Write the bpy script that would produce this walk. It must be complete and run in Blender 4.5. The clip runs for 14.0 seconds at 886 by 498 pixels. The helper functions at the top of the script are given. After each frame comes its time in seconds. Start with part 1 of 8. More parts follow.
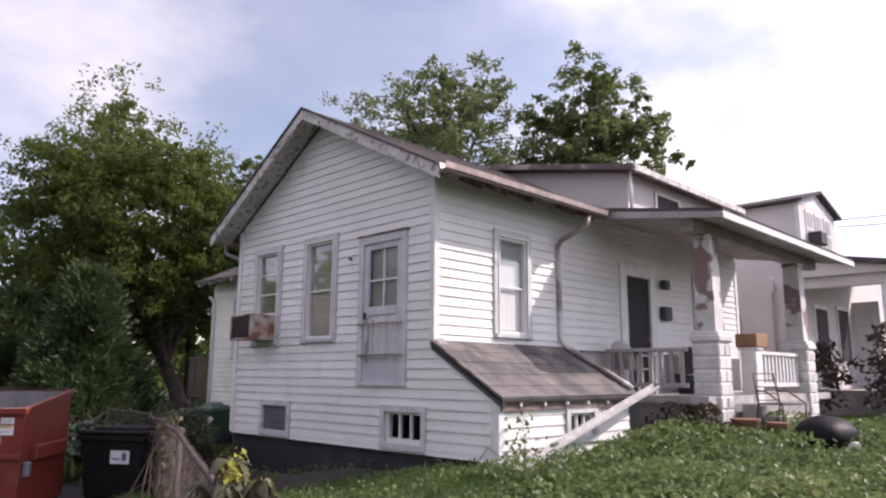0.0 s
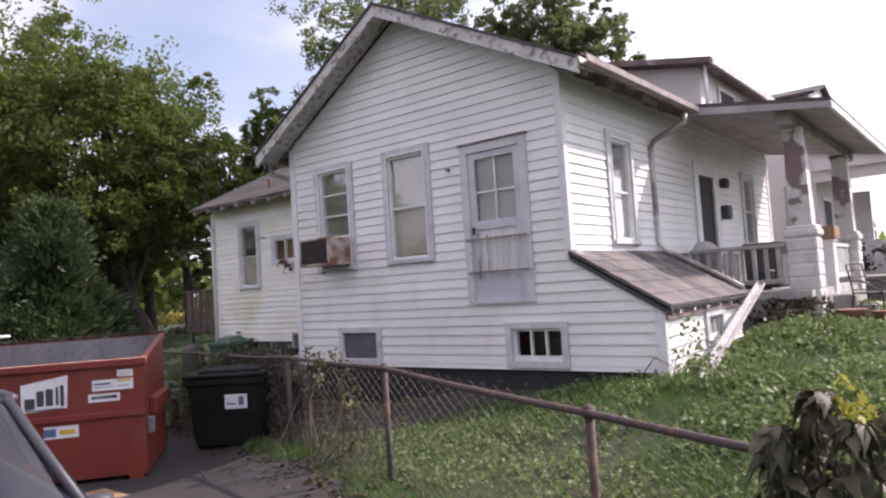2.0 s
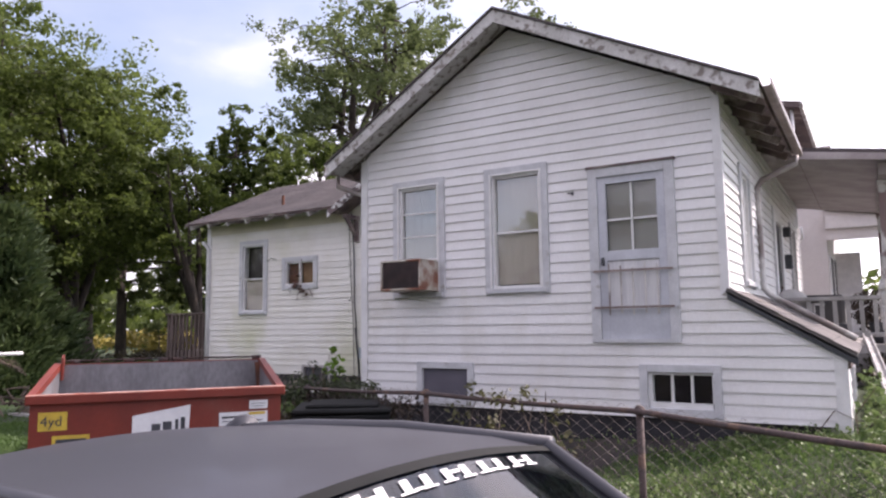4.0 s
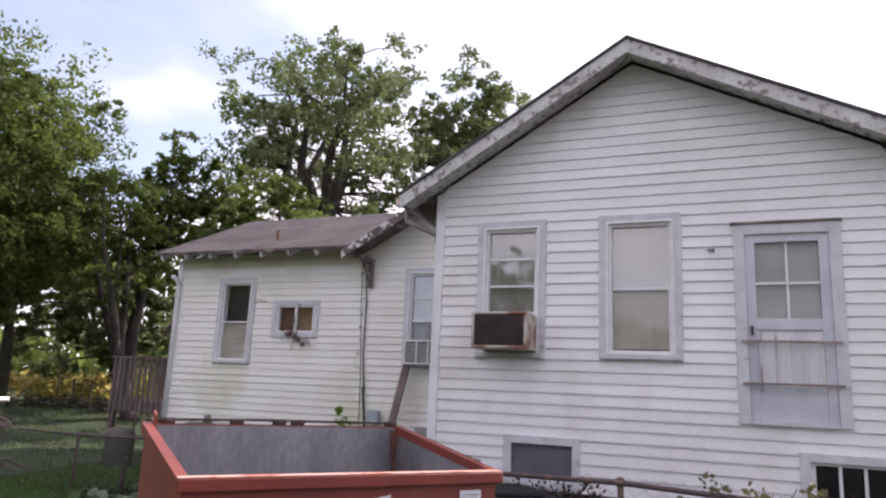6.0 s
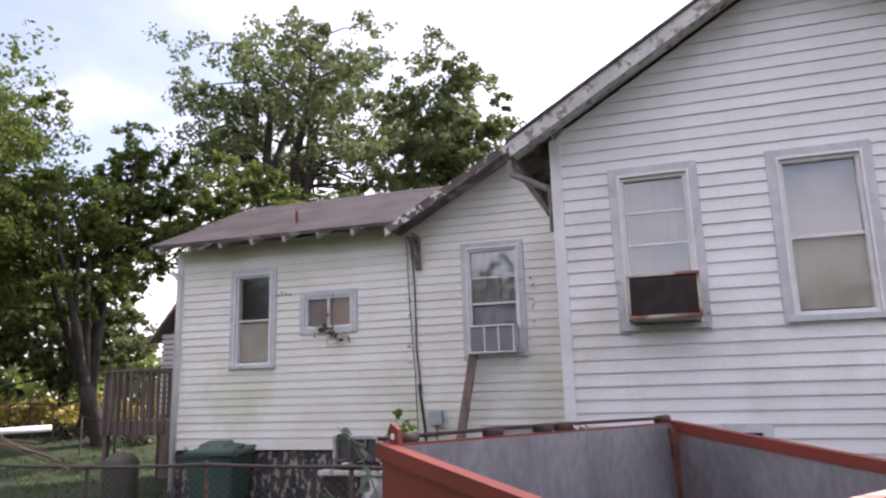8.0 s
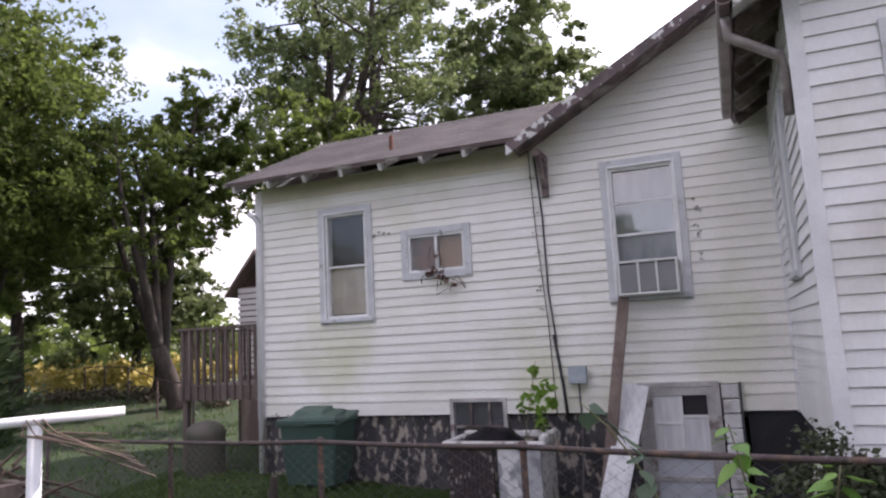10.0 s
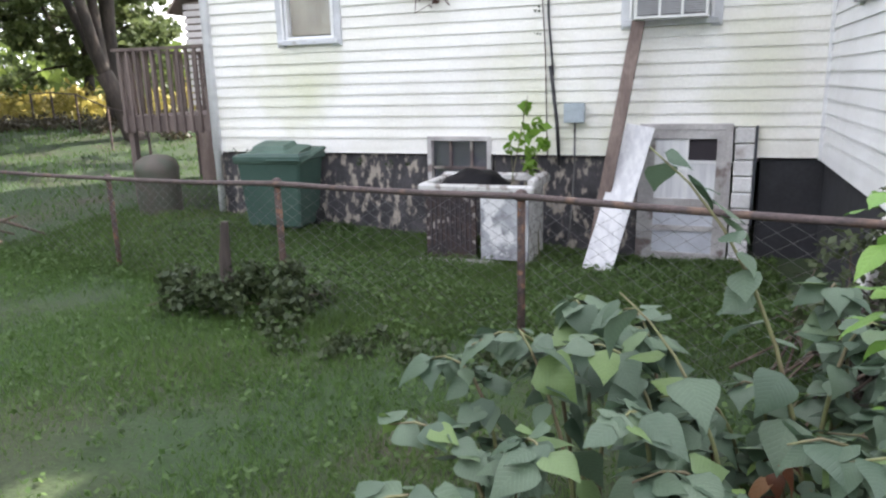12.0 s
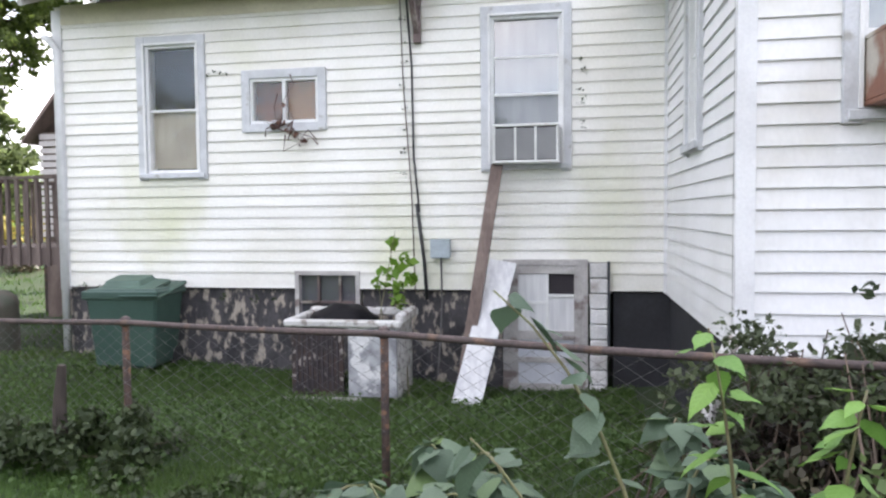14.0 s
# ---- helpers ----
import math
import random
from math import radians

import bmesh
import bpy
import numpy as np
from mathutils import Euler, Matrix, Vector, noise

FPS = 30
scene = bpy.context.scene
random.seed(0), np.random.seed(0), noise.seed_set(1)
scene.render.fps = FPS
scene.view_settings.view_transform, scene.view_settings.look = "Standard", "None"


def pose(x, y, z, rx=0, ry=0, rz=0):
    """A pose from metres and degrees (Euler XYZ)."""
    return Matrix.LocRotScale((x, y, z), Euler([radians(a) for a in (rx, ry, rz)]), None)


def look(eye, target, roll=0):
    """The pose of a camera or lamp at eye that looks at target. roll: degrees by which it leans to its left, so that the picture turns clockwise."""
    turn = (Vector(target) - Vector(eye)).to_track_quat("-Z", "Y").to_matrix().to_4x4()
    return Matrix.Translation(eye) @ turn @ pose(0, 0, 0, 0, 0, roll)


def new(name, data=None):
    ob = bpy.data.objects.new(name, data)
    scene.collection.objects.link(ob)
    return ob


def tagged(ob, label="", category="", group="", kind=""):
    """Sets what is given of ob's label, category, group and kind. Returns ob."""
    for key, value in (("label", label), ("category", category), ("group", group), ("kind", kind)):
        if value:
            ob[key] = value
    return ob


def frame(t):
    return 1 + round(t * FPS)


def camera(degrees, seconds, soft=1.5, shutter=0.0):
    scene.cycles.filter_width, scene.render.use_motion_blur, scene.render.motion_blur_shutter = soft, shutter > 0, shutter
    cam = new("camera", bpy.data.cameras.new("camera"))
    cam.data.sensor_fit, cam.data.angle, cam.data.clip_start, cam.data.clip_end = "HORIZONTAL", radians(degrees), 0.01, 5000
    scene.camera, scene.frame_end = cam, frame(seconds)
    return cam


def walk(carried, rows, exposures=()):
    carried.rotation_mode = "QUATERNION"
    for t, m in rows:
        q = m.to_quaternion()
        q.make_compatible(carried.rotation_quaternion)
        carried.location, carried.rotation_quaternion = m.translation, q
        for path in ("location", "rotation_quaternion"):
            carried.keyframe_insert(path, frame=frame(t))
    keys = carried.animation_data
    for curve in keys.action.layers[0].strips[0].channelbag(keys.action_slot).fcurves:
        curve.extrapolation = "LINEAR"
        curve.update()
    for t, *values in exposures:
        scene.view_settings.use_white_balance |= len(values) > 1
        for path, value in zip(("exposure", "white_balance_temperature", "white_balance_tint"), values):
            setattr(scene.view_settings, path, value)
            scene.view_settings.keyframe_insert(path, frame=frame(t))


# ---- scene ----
cam = camera(64.5, 14.0, soft=2.3)
PATH = [
    (0, (0.148, 0.251, 1.774), (-1.242, 1.643, 2.13), 0.4),
    (0.5, (-0.361, -0.057, 1.796), (-1.617, 1.477, 2.052), 0.3),
    (0.6, (-0.498, -0.1, 1.808), (-1.738, 1.455, 2.022), -0.7),
    (1, (-0.996, -0.46, 1.871), (-2.305, 1.045, 2.017), -2.5),
    (1.5, (-1.629, -0.724, 1.858), (-2.926, 0.792, 1.999), 0.3),
    (2, (-2.337, -0.984, 1.863), (-3.577, 0.581, 1.978), -3.7),
    (2.5, (-2.956, -1.294, 1.894), (-4.143, 0.31, 2.025), -1.4),
    (3, (-3.668, -1.477, 1.871), (-4.81, 0.151, 2.083), -1.5),
    (3.5, (-4.343, -1.608, 1.849), (-5.44, 0.058, 1.991), 0.7),
    (3.6, (-4.513, -1.609, 1.871), (-5.596, 0.066, 2.01), 1.9),
    (4, (-5.054, -1.668, 1.841), (-6.089, 0.029, 2.063), -0.7),
    (4.2, (-5.348, -1.669, 1.869), (-6.363, 0.034, 2.128), -0.4),
    (6.3, (-8.409, -1.495, 1.816), (-9.099, 0.332, 2.248), 1.1),
    (6.5, (-8.65, -1.416, 1.788), (-9.318, 0.413, 2.247), -1.0),
    (7, (-9.349, -1.196, 1.735), (-9.964, 0.657, 2.169), -0.8),
    (7.2, (-9.595, -1.089, 1.736), (-10.183, 0.775, 2.16), -1.8),
    (9.3, (-11.776, 0.384, 1.787), (-12.37, 2.262, 2.134), -1.3),
    (9.5, (-11.921, 0.559, 1.765), (-12.558, 2.425, 2.103), -3.7),
    (10, (-12.165, 0.983, 1.788), (-12.905, 2.821, 2.06), -3.0),
    (10.5, (-12.325, 1.447, 1.8), (-13.007, 3.315, 2.014), -5.4),
    (11, (-12.581, 1.807, 1.726), (-13.169, 3.718, 1.709), -2.3),
    (11.5, (-12.691, 1.966, 1.681), (-13.255, 3.863, 1.396), -5.6),
    (12, (-12.661, 2.005, 1.709), (-13.342, 3.828, 1.245), -1.5),
    (12.5, (-12.666, 2.04, 1.692), (-13.509, 3.82, 1.347), -3.3),
    (13, (-12.659, 2.057, 1.709), (-13.49, 3.846, 1.38), -3.1),
    (13.5, (-12.663, 2.064, 1.719), (-13.387, 3.915, 1.496), -3.1),
    (14, (-12.594, 2.066, 1.738), (-12.945, 4.032, 1.636), -0.6),
]
EXPOSURES = ((0, 0.1, 6650, 28), (1, 0.2, 6650, 28), (2.5, 0.45, 6650, 28), (4.2, 0.5, 6650, 28), (6.5, 0.6, 6650, 27), (9.5, 0.65, 6550, 27), (10.5, 0.65, 6550, 25), (11, 0.8, 6550, 21), (11.5, 1.1, 6550, 17), (12, 1.7, 6550, 15), (12.5, 2.15, 6550, 15), (13.5, 2.2, 6550, 15), (14, 1.65, 6550, 16))
walk(cam, [(t, look(eye, target, roll)) for t, eye, target, roll in PATH], EXPOSURES)

# ---- world, sun ----
SUN = Vector((0.54, 0.69, 0.74)).normalized()
sun = new("sun", bpy.data.lights.new("sun", "SUN"))
sun.data.energy, sun.data.angle, sun.data.color = 5.0, radians(0.55), (1.0, 0.95, 0.86)
sun.matrix_world = look(SUN * 60, (0, 0, 0))
world = bpy.data.worlds.new("sky")
scene.world = world
world.use_nodes = True
wn, wl = world.node_tree.nodes, world.node_tree.links
wn.clear()
sky = wn.new("ShaderNodeTexSky")
sky.sky_type, sky.sun_disc = "NISHITA", False
sky.sun_elevation = math.asin(SUN.z)
sky.sun_rotation = math.atan2(SUN.x, SUN.y)
sky.air_density, sky.dust_density = 1.0, 1.5
bg_sky = wn.new("ShaderNodeBackground")
bg_sky.inputs[1].default_value = 0.15
wtone = wn.new("ShaderNodeVectorMath")
wtone.operation = "MULTIPLY"
wtone.inputs[1].default_value = (0.78, 0.97, 1.0)
wl.new(sky.outputs[0], wtone.inputs[0])
wl.new(wtone.outputs[0], bg_sky.inputs[0])
bg_cloud = wn.new("ShaderNodeBackground")
bg_cloud.inputs[0].default_value = (0.95, 0.96, 1.0, 1)
wco = wn.new("ShaderNodeTexCoord")
wmap = wn.new("ShaderNodeMapping")
wmap.inputs["Scale"].default_value = (1.0, 1.0, 2.2)
wmap.inputs["Location"].default_value = (0.33, 0.1, 0.2)
wno = wn.new("ShaderNodeTexNoise")
wno.inputs["Scale"].default_value, wno.inputs["Detail"].default_value = 1.9, 7
wra = wn.new("ShaderNodeValToRGB")
wra.color_ramp.elements[0].position, wra.color_ramp.elements[1].position = 0.38, 0.62
wra.color_ramp.elements[0].color = (0.28, 0.28, 0.28, 1)
wlow = wra.color_ramp.elements.new(0.2)
wlow.color = (0.14, 0.14, 0.14, 1)
wmx = wn.new("ShaderNodeMixShader")
wout = wn.new("ShaderNodeOutputWorld")
wl.new(wco.outputs["Generated"], wmap.inputs[0])
wl.new(wmap.outputs[0], wno.inputs["Vector"])
# clouds glow towards the sun
wsun = wn.new("ShaderNodeVectorMath")
wsun.operation = "DOT_PRODUCT"
wsun.inputs[1].default_value = SUN
wglow = wn.new("ShaderNodeMapRange")
wglow.inputs["From Min"].default_value, wglow.inputs["From Max"].default_value = 0.1, 1.0
wglow.inputs["To Min"].default_value, wglow.inputs["To Max"].default_value = 1.1, 1.95
wl.new(wco.outputs["Generated"], wsun.inputs[0])
wl.new(wsun.outputs["Value"], wglow.inputs["Value"])
wl.new(wglow.outputs[0], bg_cloud.inputs[1])
# a gap in the clouds over the trees
wdot = wn.new("ShaderNodeVectorMath")
wdot.operation = "DOT_PRODUCT"
wdot.inputs[1].default_value = (-0.715, 0.555, 0.425)
wgap = wn.new("ShaderNodeMapRange")
wgap.inputs["From Min"].default_value, wgap.inputs["From Max"].default_value = 0.955, 1.0
wgap.inputs["To Max"].default_value = 0.24
wsub = wn.new("ShaderNodeMath")
wsub.operation = "SUBTRACT"
wl.new(wco.outputs["Generated"], wdot.inputs[0])
wl.new(wdot.outputs["Value"], wgap.inputs["Value"])
wl.new(wno.outputs["Fac"], wsub.inputs[0])
wl.new(wgap.outputs[0], wsub.inputs[1])
wl.new(wsub.outputs[0], wra.inputs[0])
wl.new(wra.outputs[0], wmx.inputs[0])
wl.new(bg_sky.outputs[0], wmx.inputs[1])
wl.new(bg_cloud.outputs[0], wmx.inputs[2])
wl.new(wmx.outputs[0], wout.inputs[0])


# ---- materials ----
def surf(name, a, b=None, rough=0.6, metal=0.0, scale=2.0, edge=(0.4, 0.6), grain=60.0, grain_amt=0.12, bump=0.15, bump_scale=None,
         rand=0.0, stain=None, stain_scale=1.0, stain_edge=(0.55, 0.65), stretch=(1, 1, 1), coat=0.0, trans=0.0):
    """A surface of two tones mixed by a broad noise, with fine grain, relief and, at will, stains and a tone of its own per piece."""
    m = bpy.data.materials.new(name)
    m.use_nodes = True
    n, l = m.node_tree.nodes, m.node_tree.links
    p = n["Principled BSDF"]
    co = n.new("ShaderNodeTexCoord")
    geo = n.new("ShaderNodeNewGeometry")
    mp = n.new("ShaderNodeMapping")
    mp.inputs["Scale"].default_value = stretch
    l.new(geo.outputs["Position"], mp.inputs[0])

    def tex(s, detail=5.0):
        t = n.new("ShaderNodeTexNoise")
        t.inputs["Scale"].default_value, t.inputs["Detail"].default_value = s, detail
        l.new(mp.outputs[0], t.inputs["Vector"])
        return t.outputs["Fac"]

    def ramp(src, lo, hi):
        r = n.new("ShaderNodeMapRange")
        r.inputs["From Min"].default_value, r.inputs["From Max"].default_value = lo, hi
        l.new(src, r.inputs["Value"])
        return r.outputs["Result"]

    def mix(fac, c1, c2, blend="MIX"):
        x = n.new("ShaderNodeMix")
        x.data_type, x.blend_type = "RGBA", blend
        for sock, v in ((x.inputs[0], fac), (x.inputs[6], c1), (x.inputs[7], c2)):
            if hasattr(v, "default_value") or hasattr(v, "is_linked"):
                l.new(v, sock)
            else:
                sock.default_value = v if isinstance(v, float) else (*v, 1)
        return x.outputs[2]

    b = b or tuple(c * 0.8 for c in a)
    col = mix(ramp(tex(scale), *edge), a, b)
    if stain:
        col = mix(ramp(tex(stain_scale, 8.0), *stain_edge), col, stain)
    g = tex(grain, 3.0)
    dark = n.new("ShaderNodeMapRange")
    dark.inputs["From Min"].default_value, dark.inputs["From Max"].default_value = 0.25, 0.75
    dark.inputs["To Min"].default_value, dark.inputs["To Max"].default_value = 1 - grain_amt, 1 + grain_amt * 0.6
    l.new(g, dark.inputs["Value"])
    sc = n.new("ShaderNodeVectorMath")
    sc.operation = "SCALE"
    l.new(col, sc.inputs[0])
    l.new(dark.outputs[0], sc.inputs["Scale"])
    out = sc.outputs[0]
    if rand:
        oi = n.new("ShaderNodeObjectInfo")
        r = n.new("ShaderNodeMapRange")
        r.inputs["To Min"].default_value, r.inputs["To Max"].default_value = 1 - rand, 1 + rand * 0.5
        l.new(oi.outputs["Random"], r.inputs["Value"])
        s2 = n.new("ShaderNodeVectorMath")
        s2.operation = "SCALE"
        l.new(out, s2.inputs[0])
        l.new(r.outputs[0], s2.inputs["Scale"])
        out = s2.outputs[0]
    l.new(out, p.inputs["Base Color"])
    p.inputs["Roughness"].default_value, p.inputs["Metallic"].default_value = rough, metal
    p.inputs["Coat Weight"].default_value = coat
    if trans:
        p.inputs["Transmission Weight"].default_value = trans
    if bump:
        bp = n.new("ShaderNodeBump")
        bp.inputs["Strength"].default_value, bp.inputs["Distance"].default_value = bump, 0.01
        l.new(tex(bump_scale or grain, 4.0), bp.inputs["Height"])
        l.new(bp.outputs[0], p.inputs["Normal"])
    return m


def foliage(name, a, b, c=None, rough=0.5, glow=0.35):
    """Leaves: a tone for each leaf between a and b, a few of tone c, and light coming through."""
    m = bpy.data.materials.new(name)
    m.use_nodes = True
    n, l = m.node_tree.nodes, m.node_tree.links
    p = n["Principled BSDF"]
    geo = n.new("ShaderNodeNewGeometry")
    no = n.new("ShaderNodeTexNoise")
    no.inputs["Scale"].default_value = 0.45
    l.new(geo.outputs["Position"], no.inputs["Vector"])
    add = n.new("ShaderNodeMath")
    add.operation = "MULTIPLY_ADD"
    add.inputs[1].default_value = 0.55
    l.new(geo.outputs["Random Per Island"], add.inputs[0])
    mr = n.new("ShaderNodeMapRange")
    mr.inputs["From Min"].default_value, mr.inputs["From Max"].default_value = 0.3, 0.7
    mr.inputs["To Max"].default_value = 0.45
    l.new(no.outputs["Fac"], mr.inputs["Value"])
    l.new(mr.outputs[0], add.inputs[2])
    ra = n.new("ShaderNodeValToRGB")
    ra.color_ramp.elements[0].color, ra.color_ramp.elements[1].color = (*a, 1), (*b, 1)
    if c:
        e = ra.color_ramp.elements.new(0.93)
        e.color = (*b, 1)
        ra.color_ramp.elements[2].color = (*c, 1)
    l.new(add.outputs[0], ra.inputs[0])
    l.new(ra.outputs[0], p.inputs["Base Color"])
    p.inputs["Roughness"].default_value = rough
    p.inputs["Specular IOR Level"].default_value = 0.3
    tr = n.new("ShaderNodeBsdfTranslucent")
    l.new(ra.outputs[0], tr.inputs["Color"])
    mx = n.new("ShaderNodeMixShader")
    mx.inputs[0].default_value = glow
    l.new(p.outputs[0], mx.inputs[1])
    l.new(tr.outputs[0], mx.inputs[2])
    l.new(mx.outputs[0], n["Material Output"].inputs[0])
    return m


M = {}
M["siding"] = surf("white_siding", (0.80, 0.795, 0.80), (0.74, 0.735, 0.73), rough=0.5, scale=1.3, grain=35, grain_amt=0.05, bump=0.06, rand=0.05,
                   stain=(0.62, 0.60, 0.55), stain_scale=1.1, stain_edge=(0.60, 0.80), stretch=(1, 1, 0.6))
M["siding_old"] = surf("weathered_white_siding", (0.82, 0.805, 0.765), (0.76, 0.74, 0.68), rough=0.55, scale=1.2, grain=35, grain_amt=0.06, bump=0.06,
                       rand=0.05, stain=(0.60, 0.61, 0.42), stain_scale=0.6, stain_edge=(0.54, 0.80), stretch=(1, 1, 0.8))
M["core"] = surf("wall_core", (0.30, 0.29, 0.28), rough=0.9)
M["trim"] = surf("white_trim", (0.78, 0.78, 0.79), (0.68, 0.68, 0.69), rough=0.5, scale=4, grain=50, grain_amt=0.06, bump=0.08)
M["casing"] = surf("grey_white_casing", (0.60, 0.61, 0.635), (0.52, 0.53, 0.55), rough=0.6, scale=5, grain=60, grain_amt=0.1, bump=0.15,
                   stain=(0.36, 0.35, 0.33), stain_scale=6, stain_edge=(0.62, 0.72))
M["sash"] = surf("white_sash", (0.78, 0.78, 0.78), (0.70, 0.70, 0.69), rough=0.45, scale=6, grain=60, grain_amt=0.05, bump=0.05)
M["peel"] = surf("peeling_white_paint", (0.62, 0.61, 0.60), (0.50, 0.49, 0.47), rough=0.75, scale=3, grain=40, grain_amt=0.15, bump=0.35, bump_scale=25,
                 stain=(0.24, 0.21, 0.19), stain_scale=11, stain_edge=(0.53, 0.64))
M["peel_dark"] = surf("bare_wood_with_paint_scraps", (0.16, 0.12, 0.12), (0.10, 0.08, 0.08), rough=0.85, scale=4, grain=50, grain_amt=0.2, bump=0.35,
                      bump_scale=30, stain=(0.62, 0.61, 0.60), stain_scale=9, stain_edge=(0.545, 0.58))
M["postpaint"] = surf("flaking_post_paint", (0.66, 0.65, 0.64), (0.56, 0.55, 0.54), rough=0.75, scale=3, grain=45, grain_amt=0.12, bump=0.3, bump_scale=20,
                      stain=(0.24, 0.17, 0.17), stain_scale=2.2, stain_edge=(0.50, 0.53))
M["soffit"] = surf("brown_soffit_wood", (0.20, 0.15, 0.14), (0.12, 0.09, 0.09), rough=0.85, scale=3, grain=40, grain_amt=0.25, bump=0.2,
                   stain=(0.38, 0.34, 0.31), stain_scale=2.5, stain_edge=(0.56, 0.66))
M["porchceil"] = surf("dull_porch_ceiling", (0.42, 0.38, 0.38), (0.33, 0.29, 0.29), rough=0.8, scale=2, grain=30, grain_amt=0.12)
M["shingle"] = surf("asphalt_shingle", (0.098, 0.082, 0.084), (0.068, 0.058, 0.061), rough=0.95, scale=1.6, grain=120, grain_amt=0.35, bump=0.5, rand=0.18,
                    bump_scale=140)
M["shingle_lean"] = surf("worn_rolled_roofing", (0.17, 0.155, 0.15), (0.085, 0.08, 0.082), rough=0.95, scale=2.2, grain=90, grain_amt=0.3, bump=0.4,
                         stain=(0.30, 0.27, 0.22), stain_scale=2.6, stain_edge=(0.58, 0.72))
M["metal_gutter"] = surf("dull_gutter", (0.30, 0.24, 0.22), (0.20, 0.155, 0.14), rough=0.45, metal=0.3, scale=4, grain=30, bump=0.1)
M["downspout"] = surf("weathered_downspout", (0.42, 0.39, 0.38), (0.24, 0.20, 0.19), rough=0.5, metal=0.2, scale=3, grain=30, bump=0.1,
                      stain=(0.62, 0.6, 0.58), stain_scale=2.5, stain_edge=(0.5, 0.6))
M["stone"] = surf("dark_painted_foundation", (0.075, 0.07, 0.075), (0.04, 0.038, 0.042), rough=0.85, scale=4, grain=30, grain_amt=0.3, bump=0.6,
                  bump_scale=9, stain=(0.38, 0.33, 0.28), stain_scale=11.0, stain_edge=(0.53, 0.62), stretch=(1, 1, 0.55))
M["tar"] = surf("tarred_foundation", (0.030, 0.030, 0.036), (0.022, 0.022, 0.026), rough=0.8, scale=3, grain=30, grain_amt=0.25, bump=0.5, bump_scale=9)
M["block"] = surf("painted_rusticated_block", (0.72, 0.71, 0.71), (0.60, 0.585, 0.58), rough=0.85, scale=5, grain=40, grain_amt=0.15, bump=0.7, bump_scale=22,
                  rand=0.08, stain=(0.36, 0.32, 0.30), stain_scale=3, stain_edge=(0.62, 0.74))
M["concrete"] = surf("aged_concrete", (0.36, 0.34, 0.33), (0.26, 0.245, 0.24), rough=0.9, scale=3, grain=60, grain_amt=0.2, bump=0.4)
M["door"] = surf("grey_blue_storm_door", (0.56, 0.58, 0.63), (0.47, 0.49, 0.54), rough=0.5, scale=3, grain=30, grain_amt=0.07, bump=0.08)
M["darkdoor"] = surf("dark_door", (0.018, 0.012, 0.017), rough=0.7)
M["rust"] = surf("rusted_iron", (0.20, 0.085, 0.055), (0.10, 0.05, 0.04), rough=0.85, metal=0.2, scale=8, grain=50, grain_amt=0.3, bump=0.4)
M["greygutter"] = surf("dull_white_gutter", (0.52, 0.51, 0.51), (0.40, 0.39, 0.385), rough=0.6, scale=5, grain=40, grain_amt=0.12, bump=0.15)
M["darkrust"] = surf("dark_rusty_hinge", (0.06, 0.03, 0.025), (0.035, 0.025, 0.024), rough=0.85, scale=9, grain=50, grain_amt=0.3, bump=0.4)
M["rustpipe"] = surf("rust_brown_fence_pipe", (0.115, 0.085, 0.08), (0.07, 0.055, 0.055), rough=0.8, metal=0.25, scale=7, grain=60, grain_amt=0.3, bump=0.3,
                     stain=(0.16, 0.105, 0.08), stain_scale=7, stain_edge=(0.55, 0.66))
M["rustpost"] = surf("scaly_rusted_post", (0.105, 0.068, 0.055), (0.06, 0.045, 0.042), rough=0.9, metal=0.1, scale=14, grain=70, grain_amt=0.35, bump=0.6, bump_scale=40,
                      stain=(0.20, 0.11, 0.07), stain_scale=16, stain_edge=(0.54, 0.62))
M["galv"] = surf("dull_galvanised_wire", (0.22, 0.215, 0.215), (0.13, 0.12, 0.12), rough=0.55, metal=0.6, scale=3, grain=30, bump=0)
M["rustwire"] = surf("dull_brown_wire", (0.20, 0.17, 0.16), (0.13, 0.10, 0.095), rough=0.7, metal=0.3, scale=2, grain=30, bump=0)
M["acbeige"] = surf("rusty_beige_enamel", (0.50, 0.46, 0.40), (0.38, 0.30, 0.24), rough=0.5, scale=4, grain=30, grain_amt=0.1, bump=0.1,
                    stain=(0.24, 0.10, 0.06), stain_scale=4, stain_edge=(0.44, 0.58))
M["acwhite"] = surf("white_enamel", (0.74, 0.74, 0.73), (0.66, 0.66, 0.64), rough=0.4, scale=4, grain=30, grain_amt=0.05, bump=0.04,
                    stain=(0.36, 0.22, 0.15), stain_scale=5, stain_edge=(0.68, 0.76))
M["acgrille"] = surf("grey_grille", (0.34, 0.34, 0.35), (0.27, 0.27, 0.28), rough=0.5)
M["grille_dark"] = surf("dark_grille", (0.045, 0.035, 0.04), (0.03, 0.025, 0.03), rough=0.6)
M["wood"] = surf("weathered_wood", (0.25, 0.19, 0.165), (0.17, 0.125, 0.11), rough=0.85, scale=5, grain=50, grain_amt=0.25, bump=0.3, stretch=(1, 1, 0.2), rand=0.15)
M["deckwood"] = surf("brown_deck_wood", (0.19, 0.145, 0.13), (0.12, 0.09, 0.082), rough=0.85, scale=5, grain=40, grain_amt=0.25, bump=0.3, stretch=(1, 1, 0.2), rand=0.15)
